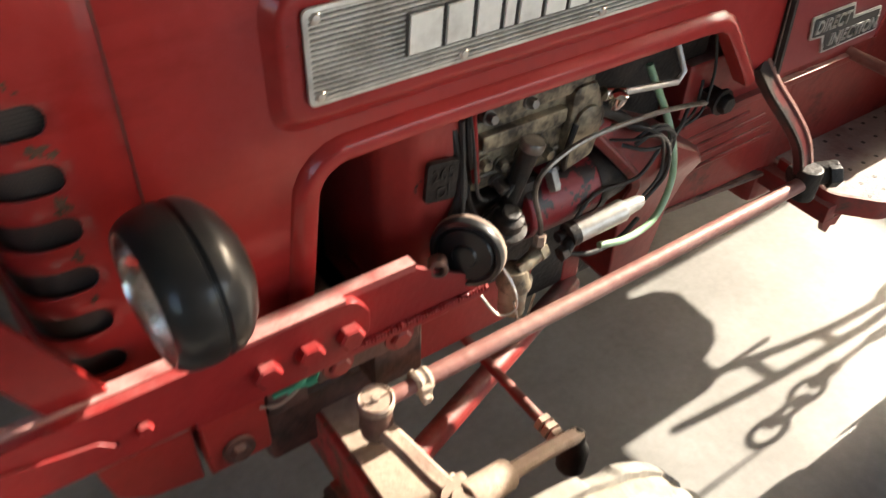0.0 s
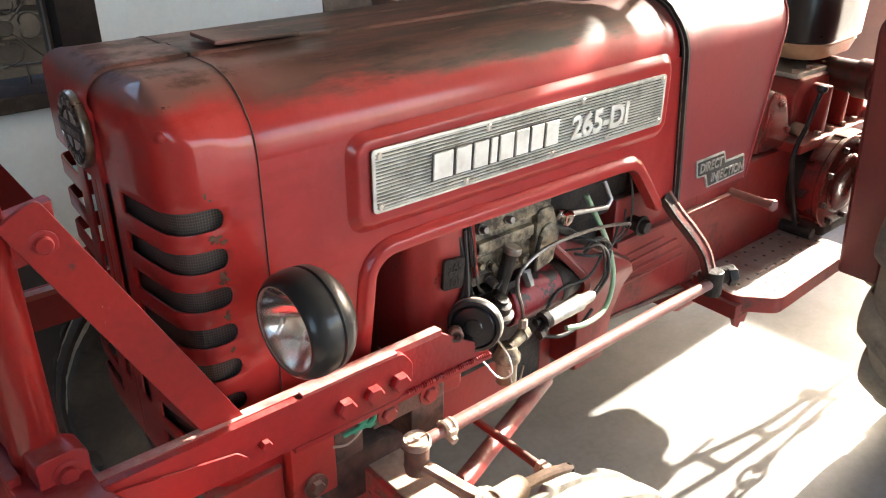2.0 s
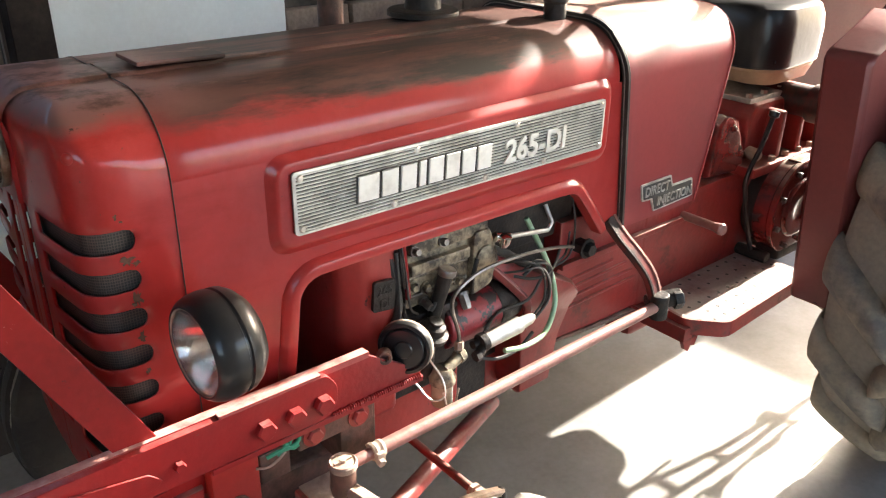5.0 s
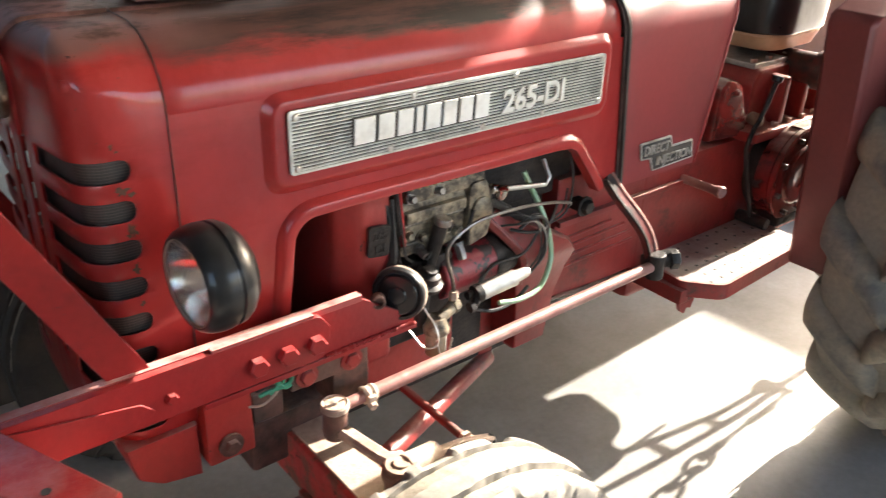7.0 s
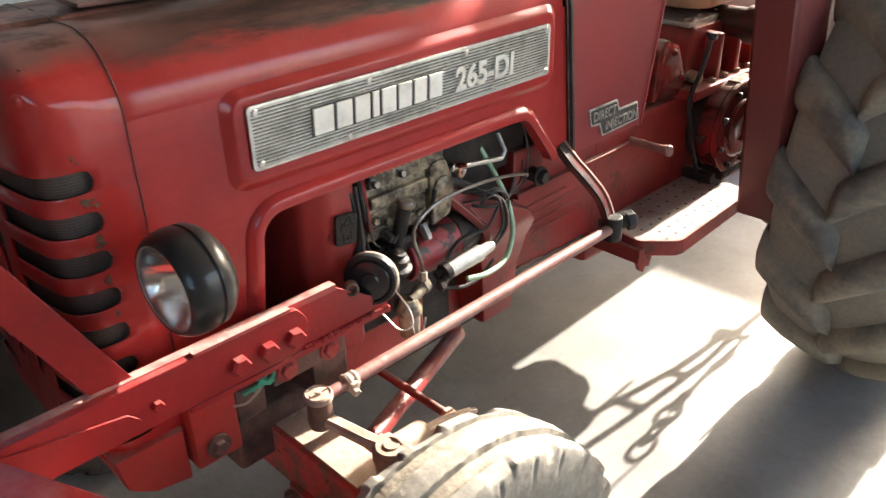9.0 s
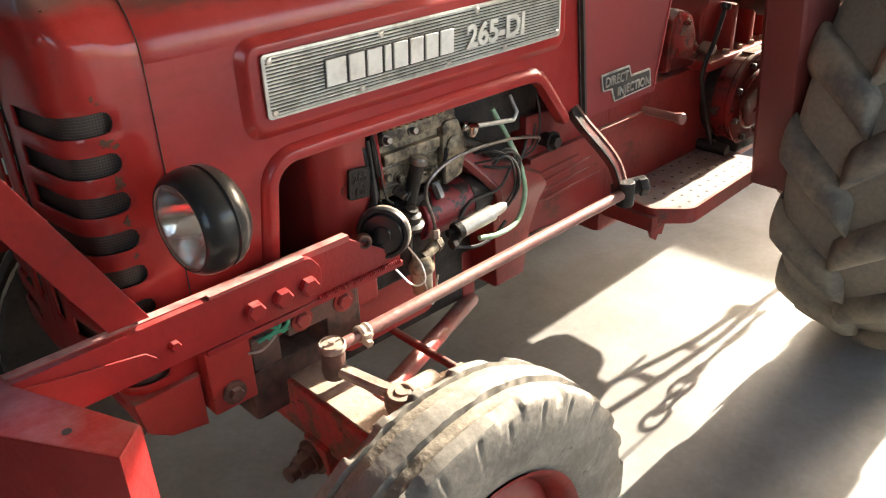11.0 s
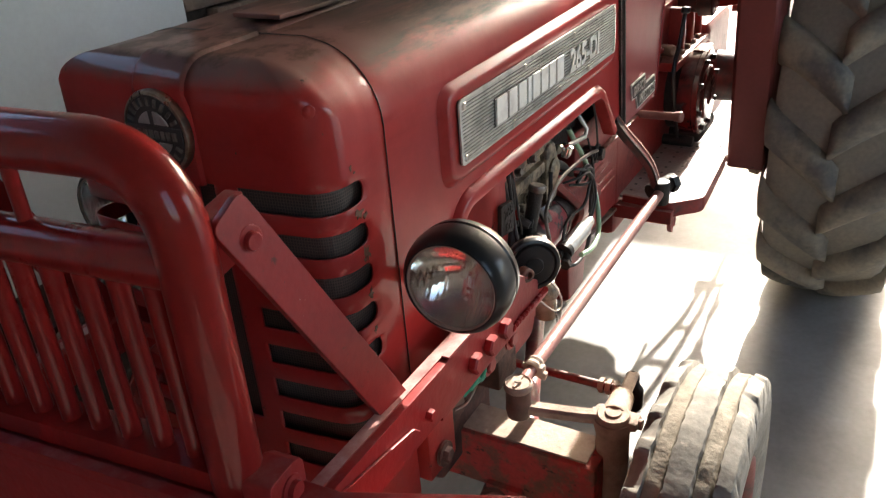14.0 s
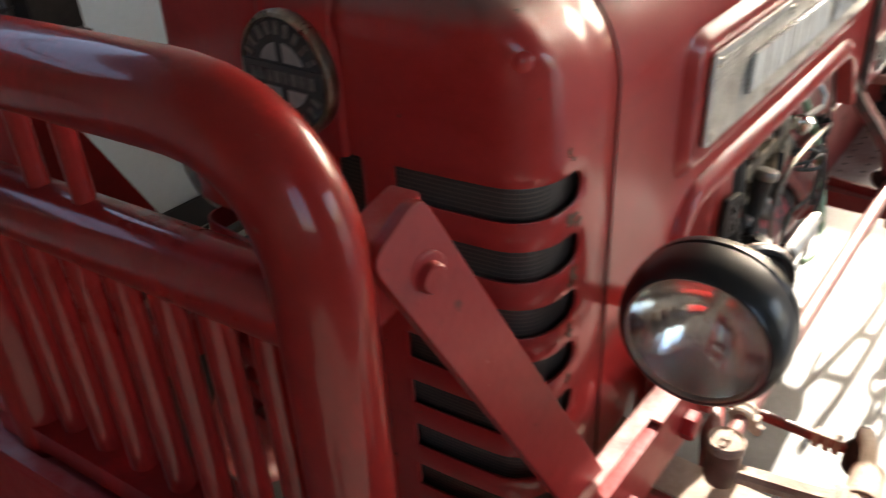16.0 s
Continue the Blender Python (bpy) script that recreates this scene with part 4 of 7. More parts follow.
PLATE_Y = SIDE - 0.0115
px0, px1, pz0, pz1 = 0.239, 0.897, 1.019, 1.114
bm = B()
prism(bm, rounded([(px0, pz0), (px1, pz0), (px1, pz1), (px0, pz1)], 0.008), "y", PLATE_Y - 0.003, PLATE_Y, 0.0008)
name_plate = part("name_plate", bm, M_groove, tractor, "ribbed aluminium name plate held by small screws")
bm = B()
nrib = 17
for k in range(nrib):
    z = pz0 + 0.006 + (pz1 - pz0 - 0.012) * k / (nrib - 1)
    prism(bm, [(PLATE_Y - 0.0028, z - 0.0017), (PLATE_Y - 0.0052, z - 0.0009), (PLATE_Y - 0.0052, z + 0.0009), (PLATE_Y - 0.0028, z + 0.0017)], "x", px0 + 0.005, px1 - 0.005)
part("rib", bm, M_plate, name_plate, "bright horizontal ribs")
bm = B()
loop = [(x, z) for x, z in rounded([(px0, pz0), (px1, pz0), (px1, pz1), (px0, pz1)], 0.008)]
inner = [(x, z) for x, z in rounded([(px0 + 0.005, pz0 + 0.004), (px1 - 0.005, pz0 + 0.004), (px1 - 0.005, pz1 - 0.004), (px0 + 0.005, pz1 - 0.004)], 0.006)]
rings = [[bm.verts.new((x, y, z)) for x, z in lp] for lp, y in ((loop, PLATE_Y - 0.002), (loop, PLATE_Y - 0.005), (inner, PLATE_Y - 0.0055), (inner, PLATE_Y - 0.003))]
for a, b in zip(rings, rings[1:]):
    for k in range(len(a)):
        bm.faces.new((a[k], a[(k + 1) % len(a)], b[(k + 1) % len(a)], b[k]))
part("border", bm, M_plate, name_plate, "bright plate border")
widths = [1.34, 1.08, 1.05, 0.46, 1.05, 1.0, 1.0, 1.08]
x = 0.344
gap = 0.0066
for w in widths:
    lw = (0.264 - gap * (len(widths) - 1)) * w / sum(widths)
    # Each block's shadow on the ribs is a slightly larger dark block.
    for grow, front, back, mat, nm, lab in ((0.0024, 0.0066, 0.004, M_groove, "block_edge", "dark rim painted as a raised block's shadow"), (0.0, 0.0095, 0.006, M_letter, "brand_block", "white raised block")):
        poly = [(x - grow, 1.0455 - grow), (x + lw + grow, 1.0455 - grow), (x + lw + grow + 0.002, 1.0855 + grow), (x - grow + 0.002, 1.0855 + grow)]
        bm = B()
        prism(bm, poly, "y", PLATE_Y - front, PLATE_Y - back, 0.0006)
        part(nm, bm, mat, name_plate, lab)
    x += lw + gap
text_mesh("model_number", "265-DI", 0.054, 0.0016, (0.640, PLATE_Y - 0.0078, 1.0455), M_letter, name_plate, width=0.150, shear=0.06, label="raised white figures", bold=0.0016)
for x, z in ((0.251, 1.104), (0.251, 1.028), (0.886, 1.104), (0.886, 1.027), (0.456, 1.104), (0.67, 1.104), (0.412, 1.027), (0.60, 1.027), (0.74, 1.027)):
    bm = B()
    lathe(bm, (x, PLATE_Y - 0.004, z), (0, -1, 0), [(0, 0.0055), (0.001, 0.0058), (0.003, 0.004), (0.0036, 0)], 12)
    part("screw", bm, M_steel, name_plate, "small round screw head")

# injection plate
bm = B()
poly = [(1.055, 0.903), (1.158, 0.904), (1.168, 0.880), (1.240, 0.880), (1.250, 0.836), (1.108, 0.832), (1.095, 0.862), (1.064, 0.864)]
IP_Y = SIDE - 0.002
prism(bm, rounded(poly, 0.004, 3), "y", IP_Y - 0.0035, IP_Y, 0.0008)
inj = part("injection_plate", bm, M_plate, tractor, "small stepped metal plate with raised words")
bm = B()
inner = [(1.060, 0.899), (1.154, 0.900), (1.164, 0.876), (1.236, 0.876), (1.245, 0.840), (1.111, 0.836), (1.099, 0.866), (1.068, 0.868)]
prism(bm, rounded(inner, 0.003, 3), "y", IP_Y - 0.0042, IP_Y - 0.003)
part("sunk_ground", bm, M_groove, inj, "dark sunk ground")
text_mesh("word", "DIRECT", 0.030, 0.0012, (1.070, IP_Y - 0.0052, 0.8735), M_silver, inj, width=0.082, label="raised word")
text_mesh("word", "INJECTION", 0.028, 0.0012, (1.116, IP_Y - 0.0052, 0.8445), M_silver, inj, width=0.122, label="raised word")

# badge on the nose
bm = B()
lathe(bm, (-0.081, YC, 1.150), (-1, 0, 0), [(0, 0.051), (0.006, 0.052), (0.010, 0.050), (0.011, 0.047), (0.008, 0.046), (0.008, 0)], 48)
badge = part("badge", bm, M_brassy, tractor, "round chrome nose badge with a dark field")
bm = B()
lathe(bm, (-0.0895, YC, 1.150), (-1, 0, 0), [(0, 0.0455), (0.001, 0.0455), (0.001, 0)], 40)
part("field", bm, M_groove, badge, "black badge field")
for k in range(22):
    a = 2 * math.pi * (k + 0.5) / 22
    if abs(math.sin(a)) < 0.28:
        continue
    bm = B()
    m = Matrix.Translation((-0.0925, YC + 0.0385 * math.cos(a), 1.150 + 0.0385 * math.sin(a))) @ Matrix.Rotation(a, 4, "X")
    box(bm, -0.0008, 0.0012, -0.005, 0.005, -0.0022, 0.0022, 0, m)
    part("ring_mark", bm, M_mark, badge)
for up_ in (1, -1):
    bm = B()
    wedge = [(YC + 0.027 * math.cos(a), 1.150 + up_ * 0.027 * math.sin(a)) for a in [0.42 + k * (math.pi - 0.84) / 12 for k in range(13)]]
    prism(bm, wedge, "x", -0.0922, -0.0900, 0.0004)
    part("field_segment", bm, M_silver, badge, "dull silver half of the middle field")
bm = B()
box(bm, -0.0935, -0.0915, YC - 0.045, YC + 0.045, 1.1405, 1.1595, 0.0006)
box(bm, -0.0930, -0.0912, YC - 0.003, YC + 0.003, 1.122, 1.178)
part("bar", bm, M_groove, badge, "dark crossbar")
for k in range(8):
    bm = B()
    box(bm, -0.0946, -0.0932, YC - 0.037 + k * 0.0094, YC - 0.037 + k * 0.0094 + 0.0068, 1.1445, 1.1545)
    part("brand_block", bm, M_mark, badge, "small dull block")
badge.location = (0.0175, 0.006, 0.0)
bm = B()
lathe(bm, (-0.033, -0.0185, 1.182), (-0.7, -0.7, 0.1), [(-0.004, 0.008), (0.0005, 0.0075), (0.0025, 0.0045), (0.003, 0)], 14)
part("dimple", bm, M_hood, tractor, "small rivet with chipped paint")


# ---- headlamps ----
def headlamp():
    c = Vector((0.078, -0.132, 0.947))
    ax = Vector((-1.0, -0.07, 0.0)).normalized()
    R = 0.0715
    bm = B()
    lathe(bm, c, ax, [(-0.050, 0.0), (-0.049, 0.018), (-0.045, 0.036), (-0.037, 0.052), (-0.026, 0.064), (-0.016, 0.0700), (-0.0065, R - 0.0005), (-0.0045, R - 0.003),
                      (-0.002, R - 0.003), (-0.0004, R), (0.010, R + 0.0007), (0.022, R - 0.0008), (0.030, R - 0.0035), (0.036, R - 0.0075), (0.0385, R - 0.0105),
                      (0.0385, R - 0.0125), (0.035, R - 0.0132)], 56, caps=False)
    body = part("headlamp_bowl", bm, M_black, tractor, "round black headlamp with fluted glass", smooth=30)
    bm = B()
    lathe(bm, c, ax, [(0.033, R - 0.0118), (0.0378, R - 0.0125), (0.0382, R - 0.0136), (0.036, R - 0.0146), (0.033, R - 0.0146)], 56, caps=False)
    part("lens_ring", bm, M_dusty, body, "thin dusty ring round the glass")
    bm = B()
    lathe(bm, c, ax, [(r * r / 0.074 - 0.012, r) for r in [0.0585 * (1 - k / 16) for k in range(17)]], 64, caps=False)
    part("reflector", bm, M_reflector, body, "silvered reflector bowl", smooth=80)
    bm = B()
    lathe(bm, c, ax, [(-0.012, 0.005), (-0.002, 0.0055), (0.002, 0.0045), (0.004, 0.0025), (0.0045, 0)], 20)
    part("bulb", bm, M_bulb, body)
    # fluted lens: vertical ribs over a shallow dome, a finer band across the lower half
    bm = B()
    u = Vector((0, 0, 1))
    w = ax.cross(u).normalized()
    nx, ny = 132, 18
    rl = R - 0.0138
    grid = []
    for j in range(ny + 1):
        row = []
        for i in range(nx + 1):
            a = (i / nx * 2 - 1)
            b = (j / ny * 2 - 1)
            # square to disc
            dx, dy = a * math.sqrt(1 - b * b / 2), b * math.sqrt(1 - a * a / 2)
            rr = dx * dx + dy * dy
            d = 0.036 + 0.010 * (1 - rr) + 0.00075 * math.cos(dx * 26 * math.pi)
            row.append(bm.verts.new(c + ax * d + w * dx * rl + u * dy * rl))
        grid.append(row)
    for j in range(ny):
        for i in range(nx):
            bm.faces.new((grid[j][i], grid[j][i + 1], grid[j + 1][i + 1], grid[j + 1][i]))
    lens = part("lens", bm, M_glass, body, "clear fluted lamp glass", smooth=80)
    lens.visible_shadow = False
    bm = B()
    rod(bm, (0.112, -0.118, 0.900), (0.150, -0.020, 0.890), 0.010, 0.012, 12)
    hexbolt(bm, (0.117, -0.105, 0.899), (0.4, 0.9, -0.1), 0.016, 0.010)
    part("stem", bm, M_rust, body, "rusty mounting stud behind the bowl")
    return body


def mirror_tree(ob, parent=None):
    c = mirror(ob)
    if parent is not None:
        c.parent = parent
    if not ob.visible_shadow:
        c.visible_shadow = False
    for ch in list(ob.children):
        mirror_tree(ch, c)
    return c


mirror_tree(headlamp())


# ---- bumper and guard ----
def rail():
    bm = B()
    poly = [(-0.225, 0.735), (0.238, 0.735), (0.262, 0.752), (0.264, 0.787), (0.246, 0.812), (-0.225, 0.812)]
    prism(bm, rounded(poly, [0, 0.02, 0.03, 0.03, 0.02, 0], 4), "y", -0.105, -0.092, 0.002)
    r = part("rail", bm, M_rail, tractor, "glossy red flat bumper rail with big bolts")
    bm = B()
    prism(bm, [(-0.0925, 0.8135), (-0.0925, 0.803), (-0.075, 0.803), (-0.075, 0.8125)], "x", -0.21, 0.330, 0.001)
    prism(bm, [(-0.1046, 0.8123), (-0.1046, 0.8165), (-0.0925, 0.8165), (-0.0925, 0.8123)], "x", 0.074, 0.236, 0.001)
    part("rail_flange", bm, M_railtop, r, "dusty top flange with sunlight painted into its pale red")
    for x in (0.138, 0.187, 0.235):
        bm = B()
        hexbolt(bm, (x, -0.105, 0.767), (0, -1, 0), 0.0160, 0.013)
        part("bolt", bm, M_rail, r, "large red hexagon bolt head")
    bm = B()
    hexbolt(bm, (0.011, -0.105, 0.768), (0, -1, 0), 0.0085, 0.009)
    part("bolt", bm, M_rail, r, "small red bolt")
    bm = B()
    prism(bm, [(0.06, 0.724), (0.432, 0.724), (0.434, 0.738), (0.330, 0.806), (0.06, 0.806)], "y", -0.0915, -0.084, 0.0015)
    led = part("ledge", bm, M_rail, tractor, "red bracket plate with a slanted end and a rough weld")
    bm = B()
    prism(bm, [(0.06, 0.716), (0.436, 0.716), (0.436, 0.726), (0.06, 0.726)], "y", -0.096, -0.075, 0.002)
    part("lower_flange", bm, M_rail, led, "lower flange")
    bm = B()
    random.seed(4)
    bead = [(0, 0)]
    for k in range(40):
        s0 = 0.0043 * k
        bead += [(s0 + 0.0006, random.uniform(0.0022, 0.0032)), (s0 + 0.0022, random.uniform(0.0035, 0.0058))]
    lathe(bm, (0.258, -0.094, 0.728), (1, 0, 0), bead + [(0.0043 * 40, 0)], 8)
    part("weld", bm, M_rail, led, "lumpy weld bead")
    bm = B()
    box(bm, 0.205, 0.345, -0.078, -0.064, 0.672, 0.718, 0.003)
    box(bm, 0.285, 0.355, -0.070, 0.0, 0.60, 0.718, 0.004)
    part("hanger_plate", bm, M_rust, tractor, "dirty rusted hanger plate")
    bm = B()
    box(bm, 0.150, 0.205, -0.05, 0.02, 0.615, 0.672, 0.006)
    part("mount_block", bm, M_rust, tractor, "rusty mounting block")
    for x, z in ((0.232, 0.694), (0.315, 0.692)):
        bm = B()
        hexbolt(bm, (x, -0.078, z), (0, -1, 0), 0.014, 0.010, 0.02)
        part("bolt", bm, M_cast, tractor, "dirty bolt")
    # wedge plate between beam and rail
    bm = B()
    prism(bm, rounded([(-0.21, 0.806), (-0.030, 0.776), (-0.012, 0.758), (-0.022, 0.750), (-0.145, 0.738), (-0.21, 0.738)], [0, 0.01, 0.006, 0.004, 0, 0], 3), "y", -0.1095, -0.1052, 0.0015)
    part("gusset", bm, M_rail, r, "scuffed red wedge plate")
    return r, led


r_, led_ = rail()
for o in (r_, led_):
    mirror_tree(o)

ROT = Matrix.Translation((-0.24, -0.02, 0)) @ Matrix.Rotation(radians(5.3), 4, "Z")


def g(d, z, off=0.0):
    """A place in the guard's plane: d along it from the near upright, z up, off to the rear."""
    return ROT @ Vector((off, d, z))


GW = 0.375


def guard():
    bm = B()
    path = round_path([g(0, 0.80), g(-0.004, 1.210), g(GW + 0.004, 1.210), g(GW, 0.80)], 0.095, 12)
    sweep(bm, path, 0.029, 24)
    hoop = part("guard_hoop", bm, M_fresh, tractor, "glossy red tubular bumper guard")
    bm = B()
    rod(bm, g(0.01, 1.098), g(GW - 0.01, 1.098), 0.0255, seg=20)
    part("guard_crossbar", bm, M_fresh, hoop, "thick red cross tube")
    bm = B()
    prism(bm, [(-0.024, 0.835), (0.024, 0.835), (0.024, 0.862), (-0.024, 0.862)], "y", 0.0, GW, 0.005)
    bmesh.ops.transform(bm, matrix=ROT, verts=bm.verts[:])
    part("guard_foot_bar", bm, M_fresh, hoop, "red bottom bar")
    for k in range(7):
        d = 0.0485 + k * 0.0463
        bm = B()
        rod(bm, g(d, 0.85), g(d, 1.092), 0.0115, seg=12)
        part("guard_bar", bm, M_fresh, hoop, "upright red bar")
    for d in (0.200, 0.250):
        bm = B()
        rod(bm, g(d, 1.10), g(d, 1.20), 0.008, seg=10)
        part("guard_bar", bm, M_fresh, hoop, "thin upright red bar")
    return hoop


guard()


def bumper():
    # plan outline of the beam: middle stretch and two wings swept back
    fr = [g(-0.125, 0, -0.045), g(GW + 0.125, 0, -0.045)]
    out_l, out_r = Vector((-0.158, -0.338, 0)), Vector((-0.215, 0.70, 0))
    in_l, in_r = Vector((-0.118, -0.302, 0)), Vector((-0.175, 0.665, 0))
    bk = [g(GW + 0.11, 0, 0.055), g(-0.105, 0, 0.035)]
    plan = [out_l, fr[0], fr[1], out_r, in_r, bk[0], bk[1], in_l]
    bm = B()
    prism(bm, [(p.x, p.y) for p in plan], "z", 0.69, 0.824, 0.004)
    beam = part("bumper_beam", bm, M_rail, tractor, "glossy red bumper beam with swept ends")
    bm = B()
    lathe(bm, (-0.181, -0.257, 0.8235), (0, 0, 1), [(0, 0.0055), (0.0012, 0.0055), (0.0012, 0)], 14)
    part("hole", bm, M_groove, beam, "dark bolt hole")
    # lip along the top edge
    bm = B()
    prism(bm, [(-0.044, 0.822), (-0.030, 0.822), (-0.030, 0.836), (-0.044, 0.836)], "y", -0.03, GW + 0.05, 0.003)
    bmesh.ops.transform(bm, matrix=ROT, verts=bm.verts[:])
    part("beam_lip", bm, M_rail, beam, "narrow raised lip")
    for sgn in (0, 1):
        d = -0.045 if not sgn else GW + 0.03
        bm = B()
        prism(bm, rounded([(-0.020, 0.80), (0.040, 0.80), (0.040, 0.852), (0.026, 0.860), (-0.020, 0.860)], [0, 0, 0.01, 0.01, 0.008], 3), "y", d - 0.014, d + 0.026, 0.003)
        bmesh.ops.transform(bm, matrix=ROT, verts=bm.verts[:])
        part("hinge_lug", bm, M_rail, beam, "red hinge lug")
        bm = B()
        q = g(d - 0.014, 0.832, 0.012)
        lathe(bm, q, (ROT.to_3x3() @ Vector((0, -1, 0))), [(-0.001, 0.0175), (0.002, 0.017), (0.003, 0.0115), (0.009, 0.0105), (0.010, 0)], 18)
        part("pin", bm, M_rail, beam, "painted hinge pin")
    bm = B()
    base = g(0.19, 0.70, -0.04)
    for_dir = ROT.to_3x3() @ Vector((-1, 0, 0))
    al = ROT.to_3x3() @ Vector((0, 1, 0))
    sweep(bm, round_path([base - al * 0.032, base - al * 0.036 + for_dir * 0.045 + Vector((0, 0, -0.03)), base + al * 0.036 + for_dir * 0.045 + Vector((0, 0, -0.03)), base + al * 0.032], 0.028, 8), 0.0075, 12)
    part("tow_loop", bm, M_rail, beam, "red bent tow loop")
    return beam


bumper()


def brace():
    a, b = Vector((-0.190, -0.046, 1.118)), Vector((-0.020, -0.083, 0.786))
    d = (b - a).normalized()
    side = Vector((0, -1, 0))
    wdt = d.cross(side).normalized()
    nrm = wdt.cross(d).normalized()
    m = Matrix((wdt, nrm, d)).transposed().to_4x4()
    L = (b - a).length
    bm = B()
    prism(bm, rounded([(-0.0255, -0.03), (0.0255, -0.03), (0.0255, L), (-0.0255, L)], [0.012, 0.012, 0, 0], 3), "y", -0.005, 0.005, 0.0015)
    bmesh.ops.transform(bm, matrix=Matrix.Translation(a) @ m, verts=bm.verts[:])
    br = part("brace", bm, M_pit, tractor, "red flat brace with pitted paint")
    bm = B()
    q = Vector((-0.185, -0.050, 1.106))
    lathe(bm, q, (-0.1, -1, 0), [(-0.002, 0.0155), (0.002, 0.0155), (0.003, 0.0140), (0.0032, 0.0)], 24)
    lathe(bm, q, (-0.1, -1, 0), [(0.003, 0.0100), (0.007, 0.0100), (0.0090, 0.0085), (0.0090, 0)], 20)
    part("bolt", bm, M_rail, br, "red pivot bolt and washer")
    return br


mirror_tree(brace())
for d0, sg in ((0.0, -1), (GW, 1)):
    bm = B()
    prism(bm, [(0.0, 1.075), (0.075, 1.085), (0.075, 1.145), (0.0, 1.135)], "y", d0 - 0.012 + sg * 0.008, d0 + 0.012 + sg * 0.008, 0.003)
    bmesh.ops.transform(bm, matrix=ROT, verts=bm.verts[:])
    part("brace_bracket", bm, M_rail, tractor, "red bracket welded to the guard")
bm = B()
q = Vector((-0.19, 2 * YC + 0.05, 1.14))
sweep(bm, [q + Vector((0.018 * math.cos(a), 0, 0.018 * math.sin(a))) for a in [k * 2 * math.pi / 16 for k in range(17)]], 0.006, 8)
part("hook_ring", bm, M_darkiron, tractor, "dark iron ring at the far brace")


# ---- front casting, axle and steering ----
def front_end():
    bm = B()
    box(bm, 0.068, 0.145, -0.062, 0.41, 0.582, 0.735, 0.004)
    part("front_support", bm, M_worn, tractor, "chipped red front support plate")
    bm = B()
    prism(bm, rounded([(-0.045, 0.66), (-0.035, 0.60), (0.0, 0.575), (0.062, 0.563), (0.062, 0.66)], [0, 0.02, 0.02, 0, 0], 4), "y", -0.048, 0.40, 0.006)
    part("nose_casting", bm, M_worn, tractor, "chipped red nose casting")
    bm = B()
    lathe(bm, (-0.012, YC + 0.015, 0.640), (-1, 0, 0), [(-0.03, 0.080), (0.022, 0.082), (0.030, 0.078), (0.032, 0.064), (0.027, 0.058), (0.027, 0.030), (0.032, 0.027), (0.032, 0)], 40)
    hub = part("crank_hub", bm, M_grease, tractor, "round red starting handle hub")
    bm = B()
    box(bm, -0.0455, -0.043, YC + 0.002, YC + 0.028, 0.627, 0.653)
    part("square_hole", bm, M_groove, hub, "dark square socket")
    bm = B()
    hexbolt(bm, (0.103, -0.066, 0.613), (0, -1, 0), 0.0125, 0.011, 0.02)
    part("bolt", bm, M_rust, tractor, "rusty bolt with a wide washer")
    # Added black sheet: gives the hollow nose its shade.
    bm = B()
    box(bm, 0.085, 0.10, -0.02, 0.37, 0.58, 1.13, 0.003)
    part("radiator_shroud", bm, M_darkiron, tractor, "black sheet added to keep the space behind the grille dark")
    # axle beam
    bm = B()
    box(bm, 0.216, 0.280, -0.262, 0.61, 0.455, 0.5565, 0.004)
    axle = part("axle_beam", bm, M_peel, tractor, "front axle beam with peeling red paint")
    bm = B()
    box(bm, 0.2245, 0.290, -0.245, 0.595, 0.5565, 0.561, 0.0015)
    part("axle_plate", bm, M_dusty, axle, "dust covered top plate")
    bm = B()
    box(bm, 0.150, 0.33, -0.03, 0.38, 0.50, 0.60, 0.01)
    part("axle_saddle", bm, M_rust, axle, "rusty greasy saddle")
    bm = B()
    lathe(bm, (0.205, -0.098, 0.432), (-1, -0.15, 0.0), [(-0.03, 0.034), (0.0, 0.034), (0.001, 0.026), (0.012, 0.026)], 24)
    hexbolt(bm, (0.193, -0.100, 0.432), (-1, -0.15, 0), 0.022, 0.026)
    lathe(bm, (0.167, -0.104, 0.432), (-1, -0.15, 0), [(0, 0.014), (0.018, 0.014), (0.020, 0)], 14)
    part("axle_bolt", bm, M_rust, axle, "rusty big axle bolt")
    bm = B()
    prism(bm, rounded([(0.205, 0.47), (0.262, 0.47), (0.255, 0.395), (0.212, 0.395)], [0, 0, 0.02, 0.02], 3), "y", -0.14, -0.075, 0.004)
    part("axle_lug", bm, M_peel, axle, "lug with peeling paint")
    for sg in (0, 1):
        def Y(y):
            return 2 * YC - y if sg else y
        bm = B()
        lathe(bm, (0.278, Y(-0.268), 0.40), (0, 0, 1), [(0, 0.022), (0.02, 0.026), (0.19, 0.026), (0.205, 0.030), (0.218, 0.030)], 24)
        part("kingpin_housing", bm, M_dusty, tractor, "dusty kingpin housing")
        bm = B()
        lathe(bm, (0.278, Y(-0.268), 0.612), (0, 0, 1), [(0, 0.027), (0.010, 0.027), (0.014, 0.024), (0.0145, 0.0135), (0.017, 0.012), (0.017, 0)], 24)
        box(bm, 0.268, 0.302, Y(-0.268) - 0.040, Y(-0.268) + 0.034, 0.604, 0.622, 0.007)
        rod(bm, (0.285, Y(-0.268) - 0.044, 0.612), (0.285, Y(-0.268) + 0.036, 0.612), 0.0085)
        part("kingpin_cap", bm, M_dusty, tractor, "dusty kingpin clamp")
        bm = B()
